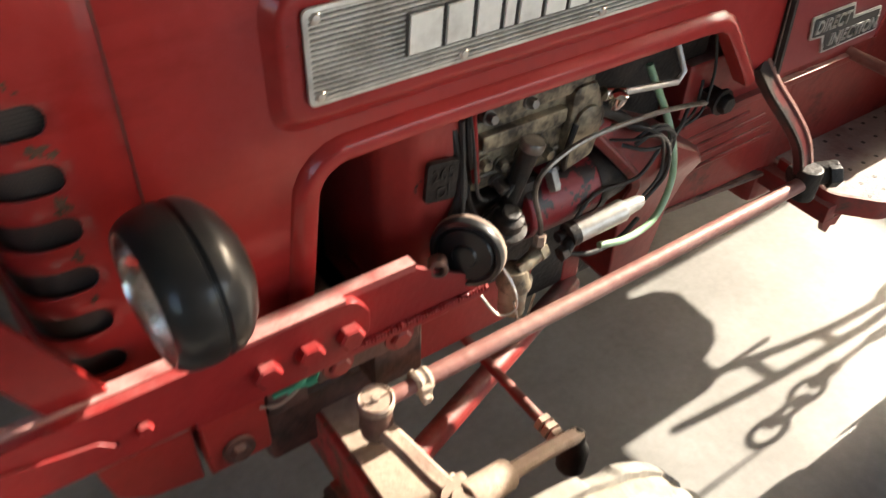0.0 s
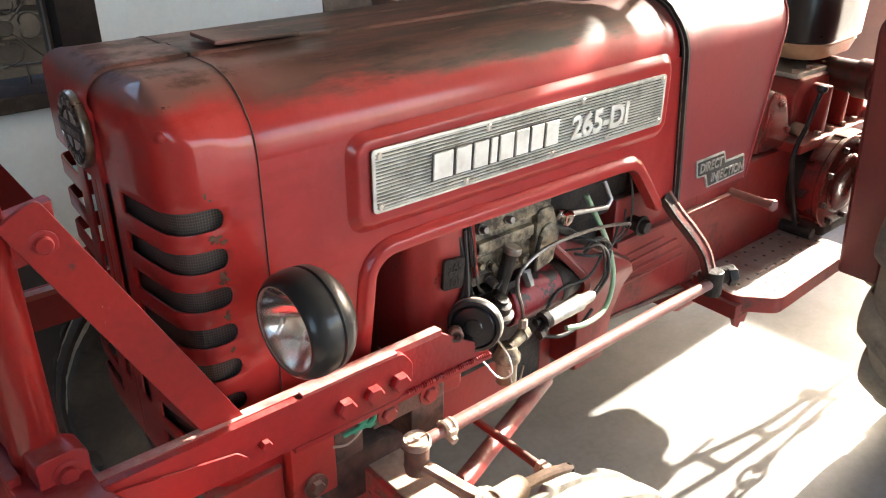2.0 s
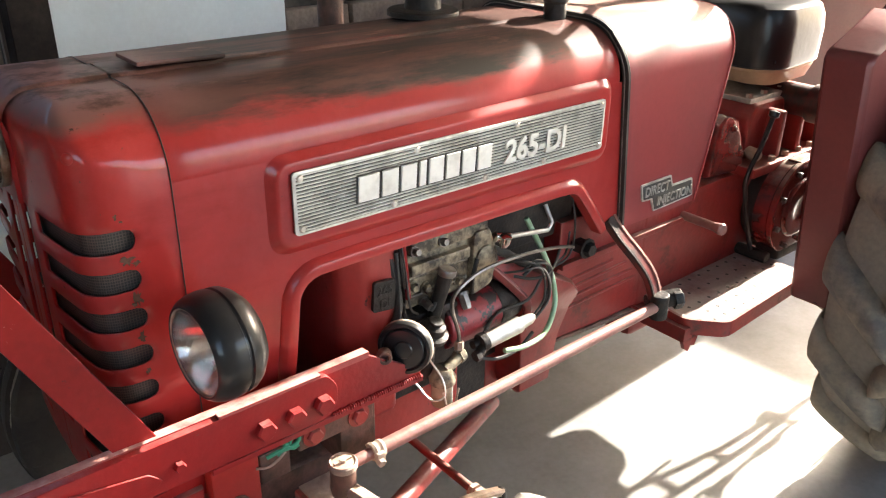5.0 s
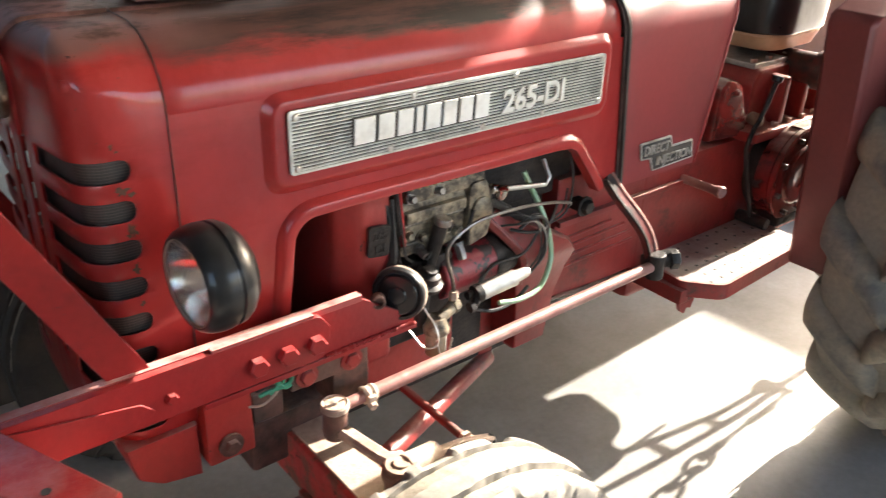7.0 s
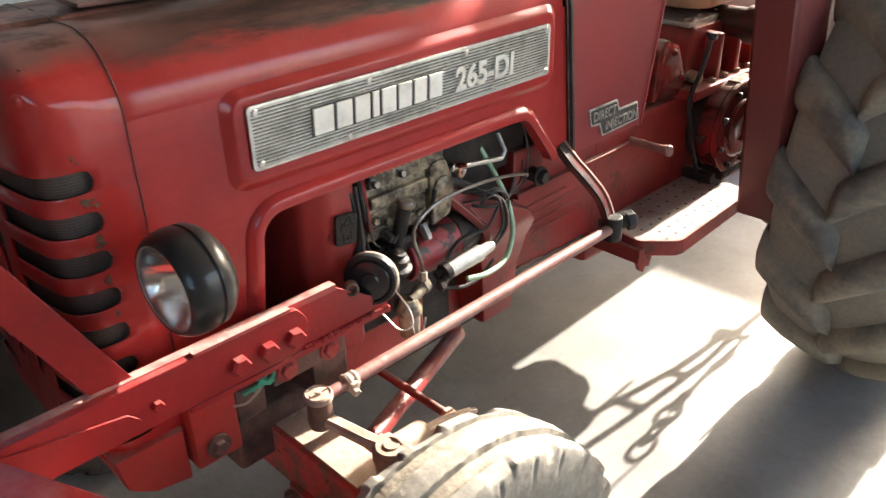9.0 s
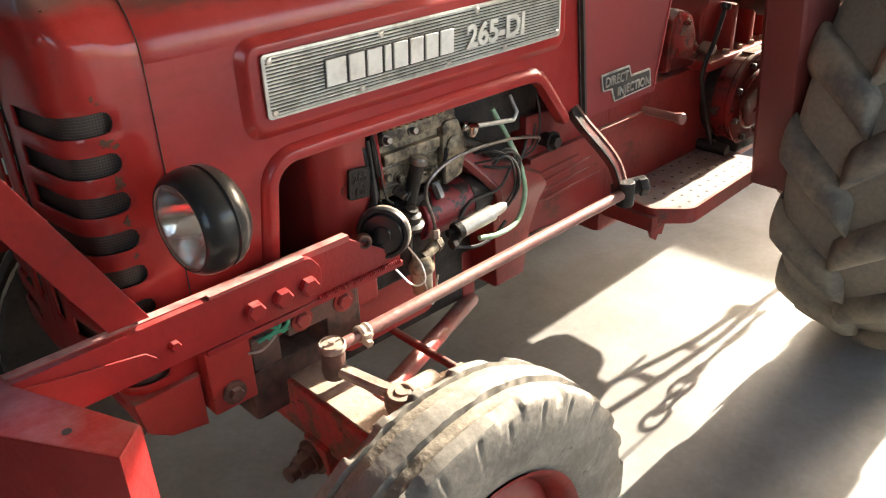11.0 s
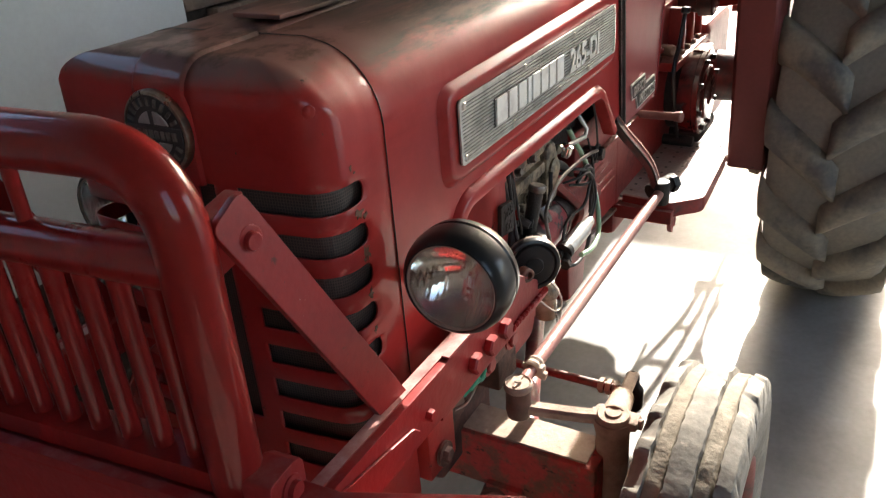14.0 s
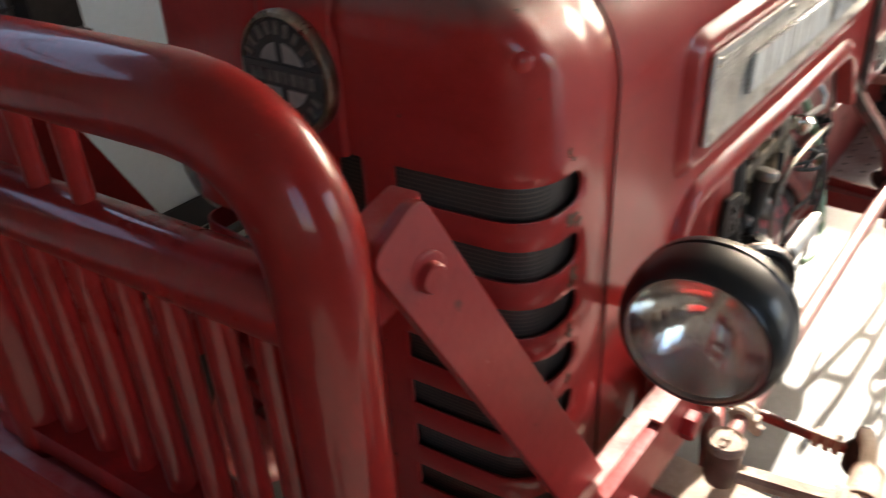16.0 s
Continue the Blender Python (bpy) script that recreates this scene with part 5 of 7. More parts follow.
        rod(bm, (0.285, Y(-0.267), 0.612), (0.350, Y(-0.261), 0.606), 0.0215, 0.019, 20, bev=0.004)
        sweep(bm, smooth_path([(0.34, Y(-0.260), 0.602), (0.41, Y(-0.252), 0.585), (0.455, Y(-0.243), 0.563), (0.49, Y(-0.236), 0.545)], 6),
              [(a * 0.010, b * 0.007) for a, b in ((-1, -0.5), (-0.6, -1), (0.6, -1), (1, -0.5), (1, 0.5), (0.6, 1), (-0.6, 1), (-1, 0.5))])
        part("steering_arm", bm, M_dusty, tractor, "dusty forged steering arm")
        bm = B()
        lathe(bm, (0.487, Y(-0.236), 0.470), (0, 0, 1), [(0, 0.012), (0.01, 0.020), (0.045, 0.021), (0.055, 0.015), (0.066, 0.011), (0.068, 0.013), (0.078, 0.012), (0.082, 0.007), (0.086, 0)], 18)
        part("tie_rod_end", bm, M_darkiron, tractor, "black greasy tie rod end")
        bm = B()
        rod(bm, (0.278, Y(-0.268), 0.40), (0.27, Y(-0.43), 0.35), 0.026, 0.022)
        part("stub_axle", bm, M_dustred, tractor, "dusty stub axle")
    bm = B()
    rod(bm, (0.482, -0.235, 0.512), (0.482, 2 * YC + 0.235, 0.512), 0.0080)
    tr = part("tie_rod", bm, M_cast, tractor, "thin red tie rod")
    bm = B()
    for y in (-0.200, -0.187, -0.173):
        hexbolt(bm, (0.482, y - 0.012, 0.512), (0, 1, 0), 0.015, 0.010)
    part("lock_nut", bm, M_dusty, tr, "dusty lock nuts")
    bm = B()
    rod(bm, (0.26, -0.122, 0.451), (0.768, 0.074, 0.430), 0.0185, seg=20, bev=0.004)
    box(bm, 0.735, 0.775, 0.068, 0.10, 0.428, 0.56, 0.005)
    rr = part("radius_rod", bm, M_cast, tractor, "stout red radius rod")
    mirror(rr)
    # ball joint and drag link
    bm = B()
    lathe(bm, (0.258, -0.117, 0.585), (0, 0, 1), [(0, 0.012), (0.004, 0.019), (0.018, 0.0215), (0.030, 0.0205), (0.054, 0.0205), (0.058, 0.0215), (0.066, 0.0215), (0.066, 0)], 26)
    bj = part("ball_joint", bm, M_rust, tractor, "rusty ball joint with a dusty slotted cap")
    bm = B()
    lathe(bm, (0.258, -0.117, 0.640), (0, 0, 1), [(0, 0.0205), (0.003, 0.0232), (0.0115, 0.0232), (0.0142, 0.0208), (0.0122, 0.0188), (0.0122, 0)], 26)
    part("joint_cap", bm, M_dusty, bj, "dusty round cap")
    bm = B()
    box(bm, 0.242, 0.274, -0.1195, -0.1145, 0.648, 0.6560)
    lathe(bm, (0.258, -0.117, 0.651), (0, 0, 1), [(0, 0.006), (0.006, 0.0055), (0.007, 0)], 10)
    part("grease_nipple", bm, M_dusty, bj, "cap slot and nipple")
    bm = B()
    sweep(bm, smooth_path([(0.262, -0.128, 0.603), (0.268, -0.175, 0.606), (0.272, -0.225, 0.612), (0.278, -0.262, 0.618)], 5),
          [(a * 0.0125, b * 0.009) for a, b in ((-1, -0.5), (-0.6, -1), (0.6, -1), (1, -0.5), (1, 0.5), (0.6, 1), (-0.6, 1), (-1, 0.5))])
    part("drop_arm", bm, M_dusty, tractor, "dusty forged drop arm")
    bm = B()
    rod(bm, (0.262, -0.117, 0.640), (0.345, -0.116, 0.641), 0.010)
    rod(bm, (0.325, -0.116, 0.641), (1.045, -0.118, 0.652), 0.0122, seg=18)
    dl = part("drag_link", bm, M_dustred, tractor, "long dusty red drag link tube")
    bm = B()
    lathe(bm, (0.312, -0.116, 0.641), (1, 0, 0), [(0, 0.0145), (0.005, 0.0160), (0.009, 0.0142), (0.013, 0.0142), (0.017, 0.0160), (0.022, 0.0145)], 16)
    rod(bm, (0.318, -0.138, 0.630), (0.318, -0.098, 0.644), 0.004)
    hexbolt(bm, (0.318, -0.134, 0.632), (0, -1, -0.2), 0.008, 0.007)
    box(bm, 0.312, 0.328, -0.136, -0.126, 0.626, 0.648, 0.003)
    part("clamp", bm, M_dusty, dl, "dusty tube clamp")


front_end()


# ---- wheels ----
def front_wheel(name_pose):
    w = new("front_wheel")
    w.parent = tractor
    tagged(w, "small front wheel with a muddy ribbed tyre")
    half = [(0.058, 0.205), (0.067, 0.224), (0.0735, 0.262), (0.0735, 0.295), (0.0715, 0.315), (0.0700, 0.326), (0.0680, 0.3335), (0.0655, 0.3375), (0.056, 0.3405),
            (0.046, 0.3415), (0.0430, 0.3300), (0.0200, 0.3300), (0.0170, 0.3450), (0.010, 0.3462)]
    prof = [(-y, r) for y, r in half] + [(y, r) for y, r in reversed(half)]
    bm = B()
    seg = 432
    lathe(bm, (0, 0, 0), (0, 1, 0), prof, seg, caps=False)
    # torn lumps and short slits along the shoulder ribs, and worn unevenness
    bm.verts.ensure_lookup_table()
    rnd = random.Random(11)
    torn = {}
    for a0 in range(0, seg, 18):
        if rnd.random() < 0.75:
            c0, half, deep = a0 + rnd.randint(3, 14), rnd.randint(2, 6), rnd.uniform(0.008, 0.015)
            for k in range(c0 - half, c0 + half + 1):
                torn[k % seg] = deep * (1 - 0.25 * abs(k - c0) / half)
    slits = {k + rnd.randint(0, 3) for k in range(0, seg, 15)}
    for i, (s, r) in enumerate(prof):
        for k in range(seg):
            v = bm.verts[i * seg + k]
            q = noise.noise(Vector((v.co.x * 14, v.co.y * 20, v.co.z * 14)))
            q2 = noise.noise(Vector((v.co.x * 60, v.co.y * 60, v.co.z * 60)))
            cut = -0.0016 * q - 0.0008 * q2
            if r > 0.322 and abs(s) > 0.045:
                cut += torn.get(k if s < 0 else (k + 90) % seg, 0.0) * (1.0 if abs(s) > 0.06 else 0.6 if abs(s) > 0.05 else 0.12)
            if 0.312 < r < 0.330 and abs(s) > 0.060 and k in slits:
                v.co.y *= 0.95
            if r > 0.327 and abs(s) < 0.05:
                # the rib edges have worn away in waves
                v.co.y += 0.0028 * noise.noise(Vector((v.co.x * 22, s * 9, v.co.z * 22))) + 0.0022 * noise.noise(Vector((v.co.x * 70, s * 9, v.co.z * 70)))
            f = 1 - cut / r
            v.co.x *= f
            v.co.z *= f
    part("tyre", bm, M_ftyre, w, "ribbed front tyre caked with dried mud")
    for s in (-1, 1):
        bm = B()
        lathe(bm, (0, 0, 0), (0, 1, 0), [(s * y, r) for y, r in ((0.018, 0.331), (0.021, 0.3365), (0.026, 0.3372), (0.031, 0.3368), (0.036, 0.3372), (0.041, 0.3360), (0.044, 0.331))], 216, caps=False)
        for v in bm.verts:
            q = noise.noise(Vector((v.co.x * 45, v.co.y * 60, v.co.z * 45))) + 0.7 * noise.noise(Vector((v.co.x * 130, v.co.y * 130, v.co.z * 130)))
            f = 1 + 0.0022 * q / 0.336
            v.co.x *= f
            v.co.z *= f
        part("groove_mud", bm, M_mud, w, "dried mud packed in the tread groove")
    bm = B()
    lathe(bm, (0, 0, 0), (0, 1, 0), [(-0.066, 0.212), (-0.062, 0.202), (-0.052, 0.195), (-0.030, 0.18), (0.03, 0.18), (0.052, 0.195), (0.062, 0.202), (0.066, 0.212)], 48, caps=False)
    lathe(bm, (0, 0, 0), (0, 1, 0), [(-0.02, 0.185), (-0.035, 0.16), (-0.05, 0.12), (-0.05, 0.07), (-0.06, 0.06), (-0.085, 0.045), (-0.09, 0)], 40, caps=False)
    part("rim", bm, M_cast, w, "dirty red steel rim")
    for k in range(6):
        a = k * math.pi / 3
        bm = B()
        hexbolt(bm, (0.095 * math.cos(a), -0.05, 0.095 * math.sin(a)), (0, -1, 0), 0.011, 0.014)
        part("wheel_nut", bm, M_dusty, w)
    w.matrix_basis = name_pose
    return w


STEER = 1.0
FW = front_wheel(pose(0.27, -0.400, 0.346, 0, 0, STEER))
bm_far = copy_thing(FW, pose(0.27, 2 * YC + 0.400, 0.346, 0, 0, 180 + STEER))
for ch in bm_far.children:
    if ch.name.startswith("tyre"):
        me = ch.data.copy()
        me.materials.clear()
        me.materials.append(M_dtyre)
        ch.data = me


def rear_wheel():
    w = new("rear_wheel")
    w.parent = tractor
    tagged(w, "big rear wheel with a dusty lugged tyre")
    Rb, Rl, hw = 0.592, 0.632, 0.163
    prof = [(-0.105, 0.36), (-0.130, 0.39), (-0.160, 0.46), (-0.165, 0.52), (-0.158, 0.562), (-0.135, 0.580), (-0.07, 0.590), (0.0, 0.594), (0.07, 0.590), (0.135, 0.580), (0.158, 0.562), (0.165, 0.52), (0.160, 0.46), (0.130, 0.39), (0.105, 0.36)]
    bm = B()
    lathe(bm, (0, 0, 0), (0, 1, 0), prof, 96, caps=False)
    part("tyre", bm, M_tyre, w, "dusty dark rubber tyre carcass")
    n = 16

    def lug(bm, s, a0):
        # a curved bar from the tread's middle to the shoulder and a little down the wall
        rows = []
        N = 10
        for i in range(N + 1):
            u = i / N
            y = s * (-0.016 + (hw + 0.022) * min(1.0, u * 1.12))
            a = a0 - 0.27 * u ** 0.85
            if u > 0.91:
                r_top, r_bot = 0.578, 0.50
                y = s * hw * 1.075
            else:
                r_top, r_bot = Rl - 0.030 * (u / 0.91) ** 2.4, 0.578 - 0.03 * u
            if i == 0:
                r_top -= 0.014
            half_t, half_b = 0.036 + 0.010 * u, 0.064 + 0.008 * u
            ring = []
            for off, h in ((-half_b, 0.0), (-half_t - 0.014, 0.55), (-half_t, 0.80), (-half_t * 0.6, 0.95), (0, 1.0), (half_t * 0.6, 0.95), (half_t, 0.80), (half_t + 0.014, 0.55), (half_b, 0.0)):
                ang = a + off / 0.62
                r = r_bot + (r_top - r_bot) * h
                ring.append((r * math.cos(ang), y, r * math.sin(ang)))
            rows.append(ring)
        vs = loft(bm, rows)
        bm.faces.new(vs[0])
        bm.faces.new(vs[-1])
    for k in range(n):
        for s in (-1, 1):
            bm = B()
            lug(bm, s, 2 * math.pi * (k + (0.5 if s > 0 else 0)) / n)
            part("lug", bm, M_lug, w, smooth=80)
    bm = B()
    lathe(bm, (0, 0, 0), (0, 1, 0), [(-0.125, 0.375), (-0.12, 0.355), (-0.09, 0.345), (-0.05, 0.32), (0.05, 0.32), (0.09, 0.345), (0.12, 0.355), (0.125, 0.375)], 56, caps=False)
    lathe(bm, (0, 0, 0), (0, 1, 0), [(-0.03, 0.33), (-0.05, 0.25), (-0.03, 0.14), (-0.03, 0)], 40, caps=False)
    part("rim", bm, M_cast, w, "dirty red rim")
    w.matrix_basis = pose(2.04, -0.45, 0.63, 0, 4, 0)
    return w


RW = rear_wheel()
copy_thing(RW, pose(2.05, 2 * YC + 0.45, 0.63, 0, 9, 180))


# ---- rear body ----
def fender():
    bm = B()
    line = [(1.537, 0.545), (1.515, 0.68), (1.495, 0.82), (1.462, 1.04), (1.447, 1.138), (1.452, 1.152), (1.465, 1.160), (1.54, 1.19), (1.62, 1.225)]
    line += [(2.07 + 0.66 * math.cos(a), 0.66 + 0.70 * math.sin(a)) for a in [math.pi * (0.71 - 0.045 * k) for k in range(13)]]
    loft(bm, [[(x + 0.16, -0.276, z), (x + 0.01, -0.276, z), (x, -0.268, z), (x, -0.225, z), (x, -0.188, z), (x + 0.006, -0.181, z)] for x, z in line])
    fd = thick(part("fender", bm, M_fender, tractor, "dull dark red rear fender"), 0.004)
    bm = B()
    fill(bm, [(x + 0.004, -0.181, z) for x, z in line] + [(2.6, -0.181, 0.66), (1.9, -0.181, 0.80)])
    sp = thick(part("fender_side", bm, M_fender, fd, "flat inner fender plate"), 0.004)
    bm = B()
    box(bm, 1.545, 1.60, -0.265, -0.225, 0.545, 0.575, 0.004)
    hexbolt(bm, (1.546, -0.245, 0.558), (-1, 0, 0), 0.011, 0.014)
    rod(bm, (1.56, -0.262, 0.600), (1.60, -0.20, 0.600), 0.014, bev=0.003)
    part("fender_stay", bm, M_darkiron, fd, "dark stay bolt")
    bm = B()
    rod(bm, (1.64, -0.12, 0.532), (1.60, -0.235, 0.528), 0.008)
    lathe(bm, (1.602, -0.228, 0.528), (-0.3, -1, 0), [(0, 0.010), (0.006, 0.019), (0.028, 0.020), (0.034, 0.012), (0.044, 0.011), (0.046, 0)], 18)
    part("stay_rod", bm, M_dusty, fd, "pale dusty stay rod end")
    return fd


mirror_tree(fender())


def rear_body():
    bm = B()
    box(bm, 1.18, 2.15, 0.03, 0.32, 0.45, 0.80, 0.02)
    box(bm, 1.90, 2.24, -0.02, 0.37, 0.485, 0.86, 0.03)
    prism(bm, [(0.045, 0.50), (0.07, 0.465), (0.11, 0.446), (0.235, 0.443), (0.27, 0.465), (0.285, 0.50)], "x", 1.95, 2.24)
    part("gearbox", bm, M_cast, tractor, "dirty red gearbox housing")
    bm = B()
    prism(bm, rounded([(1.60, 0.80), (1.60, 0.93), (1.63, 0.962), (1.97, 0.958), (1.97, 0.76), (1.62, 0.76)], [0.0, 0.03, 0.02, 0.02, 0, 0], 4), "y", 0.045, 0.305, 0.012)
    lid = part("gear_cover", bm, M_cast, tractor, "red gear cover with bolted lid")
    bm = B()
    box(bm, 1.615, 1.80, 0.06, 0.29, 0.960, 0.974, 0.003)
    part("lid", bm, M_silver, lid, "worn bright lid")
    for x in (1.63, 1.70, 1.78):
        for y in (0.075, 0.275):
            bm = B()
            hexbolt(bm, (x, y, 0.974), (0, 0, 1), 0.009, 0.009)
            part("bolt", bm, M_steel, lid)
    for x in (1.69, 1.79, 1.89):
        bm = B()
        box(bm, x - 0.011, x + 0.011, 0.0, 0.055, 0.81, 0.945, 0.006)
        part("web", bm, M_cast, lid, "upright stiffening web")
    # flange between gear cover and housing
    bm = B()
    box(bm, 1.55, 2.02, -0.018, 0.365, 0.795, 0.822, 0.006)
    fl = part("flange", bm, M_cast, tractor, "bolted red flange")
    for k in range(6):
        bm = B()
        hexbolt(bm, (1.66 + k * 0.065, 0.0, 0.822), (0, 0, 1), 0.010, 0.011)
        part("bolt", bm, M_dusty, fl)
    # shift housing in front of the gear cover, with a pale plug
    bm = B()
    prism(bm, rounded([(1.43, 0.81), (1.44, 0.945), (1.465, 0.965), (1.53, 0.945), (1.585, 0.835), (1.58, 0.80)], [0, 0.02, 0.02, 0.03, 0.02, 0], 5), "y", 0.03, 0.26, 0.014)
    sh = part("shift_housing", bm, M_oily, tractor, "greasy dark red shift housing")
    for x, z in ((1.505, 0.925), (1.555, 0.853)):
        bm = B()
        lathe(bm, (x, 0.03, z), (0, -1, 0), [(0, 0.010), (0.003, 0.010), (0.004, 0.007), (0.008, 0.006), (0.009, 0)], 14)
        part("cap_screw", bm, M_oily, sh, "greasy cap screw")
    bm = B()
    lathe(bm, (1.605, 0.02, 0.842), (-0.5, -0.8, 0.1), [(-0.03, 0.016), (0.01, 0.017), (0.018, 0.012), (0.020, 0)], 18)
    part("filler_plug", bm, M_dusty, sh, "pale filler plug")
    # brake drum: a round housing with a flat top lug and a bolted cover, dark gap at its inner side
    bc = Vector((1.722, 0.0, 0.695))
    # The gap's shade is made as a black disc behind the drum.
    bm = B()
    lathe(bm, bc, (0, -1, 0), [(-0.045, 0.112), (0.008, 0.112)], 56)
    part("brake_shield", bm, M_darkiron, tractor, "greasy black disc standing in for the dark gap by the brake")
    bm = B()
    lathe(bm, bc, (0, -1, 0), [(0.006, 0.1176), (0.010, 0.1235), (0.048, 0.1250), (0.050, 0.1257), (0.0505, 0.1213), (0.053, 0.1213), (0.0535, 0.1272), (0.065, 0.1272), (0.068, 0.1235), (0.068, 0.0809),
                               (0.073, 0.0772), (0.075, 0.0698), (0.075, 0.0367), (0.072, 0.0331), (0.072, 0.0000)], 64)
    box(bm, 1.70, 1.79, -0.062, -0.022, 0.785, 0.824, 0.006)
    bh = part("brake_drum", bm, M_oily, tractor, "dull red round brake housing")
    for k in range(8):
        q = k * math.pi / 4 + 0.35
        bm = B()
        hexbolt(bm, bc + Vector((0.105 * math.cos(q), -0.067, 0.105 * math.sin(q))), (0, -1, 0), 0.008, 0.010)
        part("bolt", bm, M_darkiron, bh, "cover bolt")
    mirror_tree(bh)
    bm = B()
    rod(bm, (2.05, 0.0, 0.655), (2.05, -0.42, 0.65), 0.082, 0.075)
    at = part("axle_tube", bm, M_grease, tractor, "dark greasy axle tube")
    mirror(at)
    bm = B()
    sweep(bm, smooth_path([(1.612, -0.015, 0.585), (1.557, -0.015, 0.695), (1.530, -0.015, 0.768), (1.523, -0.015, 0.795), (1.537, -0.015, 0.835), (1.556, -0.018, 0.87), (1.586, -0.022, 0.955)], 6), 0.0062, 8)
    lathe(bm, (1.585, -0.022, 0.95), (0.3, 0, 1), [(0, 0.007), (0.004, 0.013), (0.016, 0.013), (0.020, 0)], 12)
    part("hand_lever", bm, M_black, tractor, "thin bent black hand lever")
    bm = B()
    box(bm, 1.66, 1.86, -0.07, 0.0, 0.555, 0.59, 0.01)
    rod(bm, (1.625, -0.06, 0.572), (1.625, 0.03, 0.572), 0.016, bev=0.004)
    rod(bm, (1.70, -0.07, 0.572), (1.70, 0.03, 0.572), 0.013, bev=0.003)
    part("brake_linkage", bm, M_darkiron, tractor, "greasy brake linkage")
    # lift shaft across the gear cover, and its arm
    bm = B()
    lathe(bm, (1.80, 0.12, 0.950), (0, -1, 0), [(0, 0.040), (0.13, 0.042), (0.132, 0.050), (0.172, 0.050), (0.176, 0.044), (0.176, 0.02), (0.186, 0.018), (0.186, 0)], 28)
    la = part("lift_shaft", bm, M_grease, tractor, "dark red lift shaft housing with a round cap")
    bm = B()
    sweep(bm, [(1.80, -0.03, 0.950), (1.86, -0.11, 0.955), (1.93, -0.15, 0.955), (2.40, -0.16, 1.20)], [(a * 0.02, b * 0.026) for a, b in ((-1, -1), (1, -1), (1, 1), (-1, 1))])
    rod(bm, (1.90, -0.135, 0.905), (1.90, -0.085, 0.905), 0.011)
    part("lift_arm", bm, M_cast, la, "red lift arm")
    # rear linkage, whose shadow lies on the floor
    def up(x, y, z):
        return (x + z / SUN_TAN, y + 0.028 * z / SUN_TAN, z)
    for y0 in (0.0, 1.0):
        def at(x, y, z):
            p = up(x, y, z)
            return (p[0], 2 * YC - p[1], p[2]) if y0 else p
        bm = B()
        sweep(bm, [at(1.00, -0.085, 0.58), at(1.236, -0.106, 0.55), at(1.438, -0.117, 0.53), at(1.63, -0.125, 0.51), at(1.78, -0.118, 0.50), at(2.02, -0.118, 0.47)], 0.0105, 8)
        part("lower_link", bm, M_cast, tractor, "rear lower link arm")
        bm = B()
        sweep(bm, [at(1.05, 0.01, 0.60), at(1.204, -0.027, 0.57), at(1.395, -0.06, 0.54), at(1.558, -0.084, 0.52), at(1.76, -0.094, 0.50)], 0.0105, 8)
        for x, y0_, y1_ in ((1.285, -0.04, -0.112), (1.50, -0.076, -0.12)):
            rod(bm, at(x, y0_, 0.54), at(x + 0.012, y1_, 0.54), 0.010)
        part("lift_rod", bm, M_cast, tractor, "rear lift rod")
        bm = B()
        rod(bm, at(1.10, -0.03, 0.56), at(1.378, -0.021, 0.54), 0.006)
        part("check_pin", bm, M_darkiron, tractor, "thin pin")
        bm = B()
        rod(bm, at(1.77, -0.072, 0.49), at(1.80, -0.125, 0.49), 0.020)
        rod(bm, at(1.80, -0.125, 0.49), at(1.825, -0.155, 0.49), 0.009)
        part("link_pin", bm, M_darkiron, tractor, "link pin")
        bm = B()
        rod(bm, at(1.79, -0.150, 0.46), at(1.38, -0.167, 0.42), 0.006)
        rod(bm, at(1.70, -0.161, 0.45), at(1.60, -0.158, 0.44), 0.012)
        rod(bm, at(1.44, -0.164, 0.42), at(1.36, -0.169, 0.42), 0.013)
        part("check_turnbuckle", bm, M_darkiron, tractor, "turnbuckle of the check chain")
        c0, c1 = Vector(at(1.37, -0.168, 0.42)), Vector(at(1.12, -0.203, 0.43))
        for k in range(3):
            m0 = c0.lerp(c1, (k + 0.5) / 3)
            d = (c1 - c0).normalized()
            sd = Vector((0, 1, 0.3)) if k % 2 == 0 else Vector((0, 0.35, 1))
            sd = (sd - d * sd.dot(d)).normalized()
            bm = B()
            sweep(bm, [m0 + d * 0.052 * math.cos(q) + sd * 0.022 * math.sin(q) for q in [j * 2 * math.pi / 16 for j in range(17)]], 0.0065, 7)
            part("chain_link", bm, M_darkiron, tractor, "iron chain link")


rear_body()


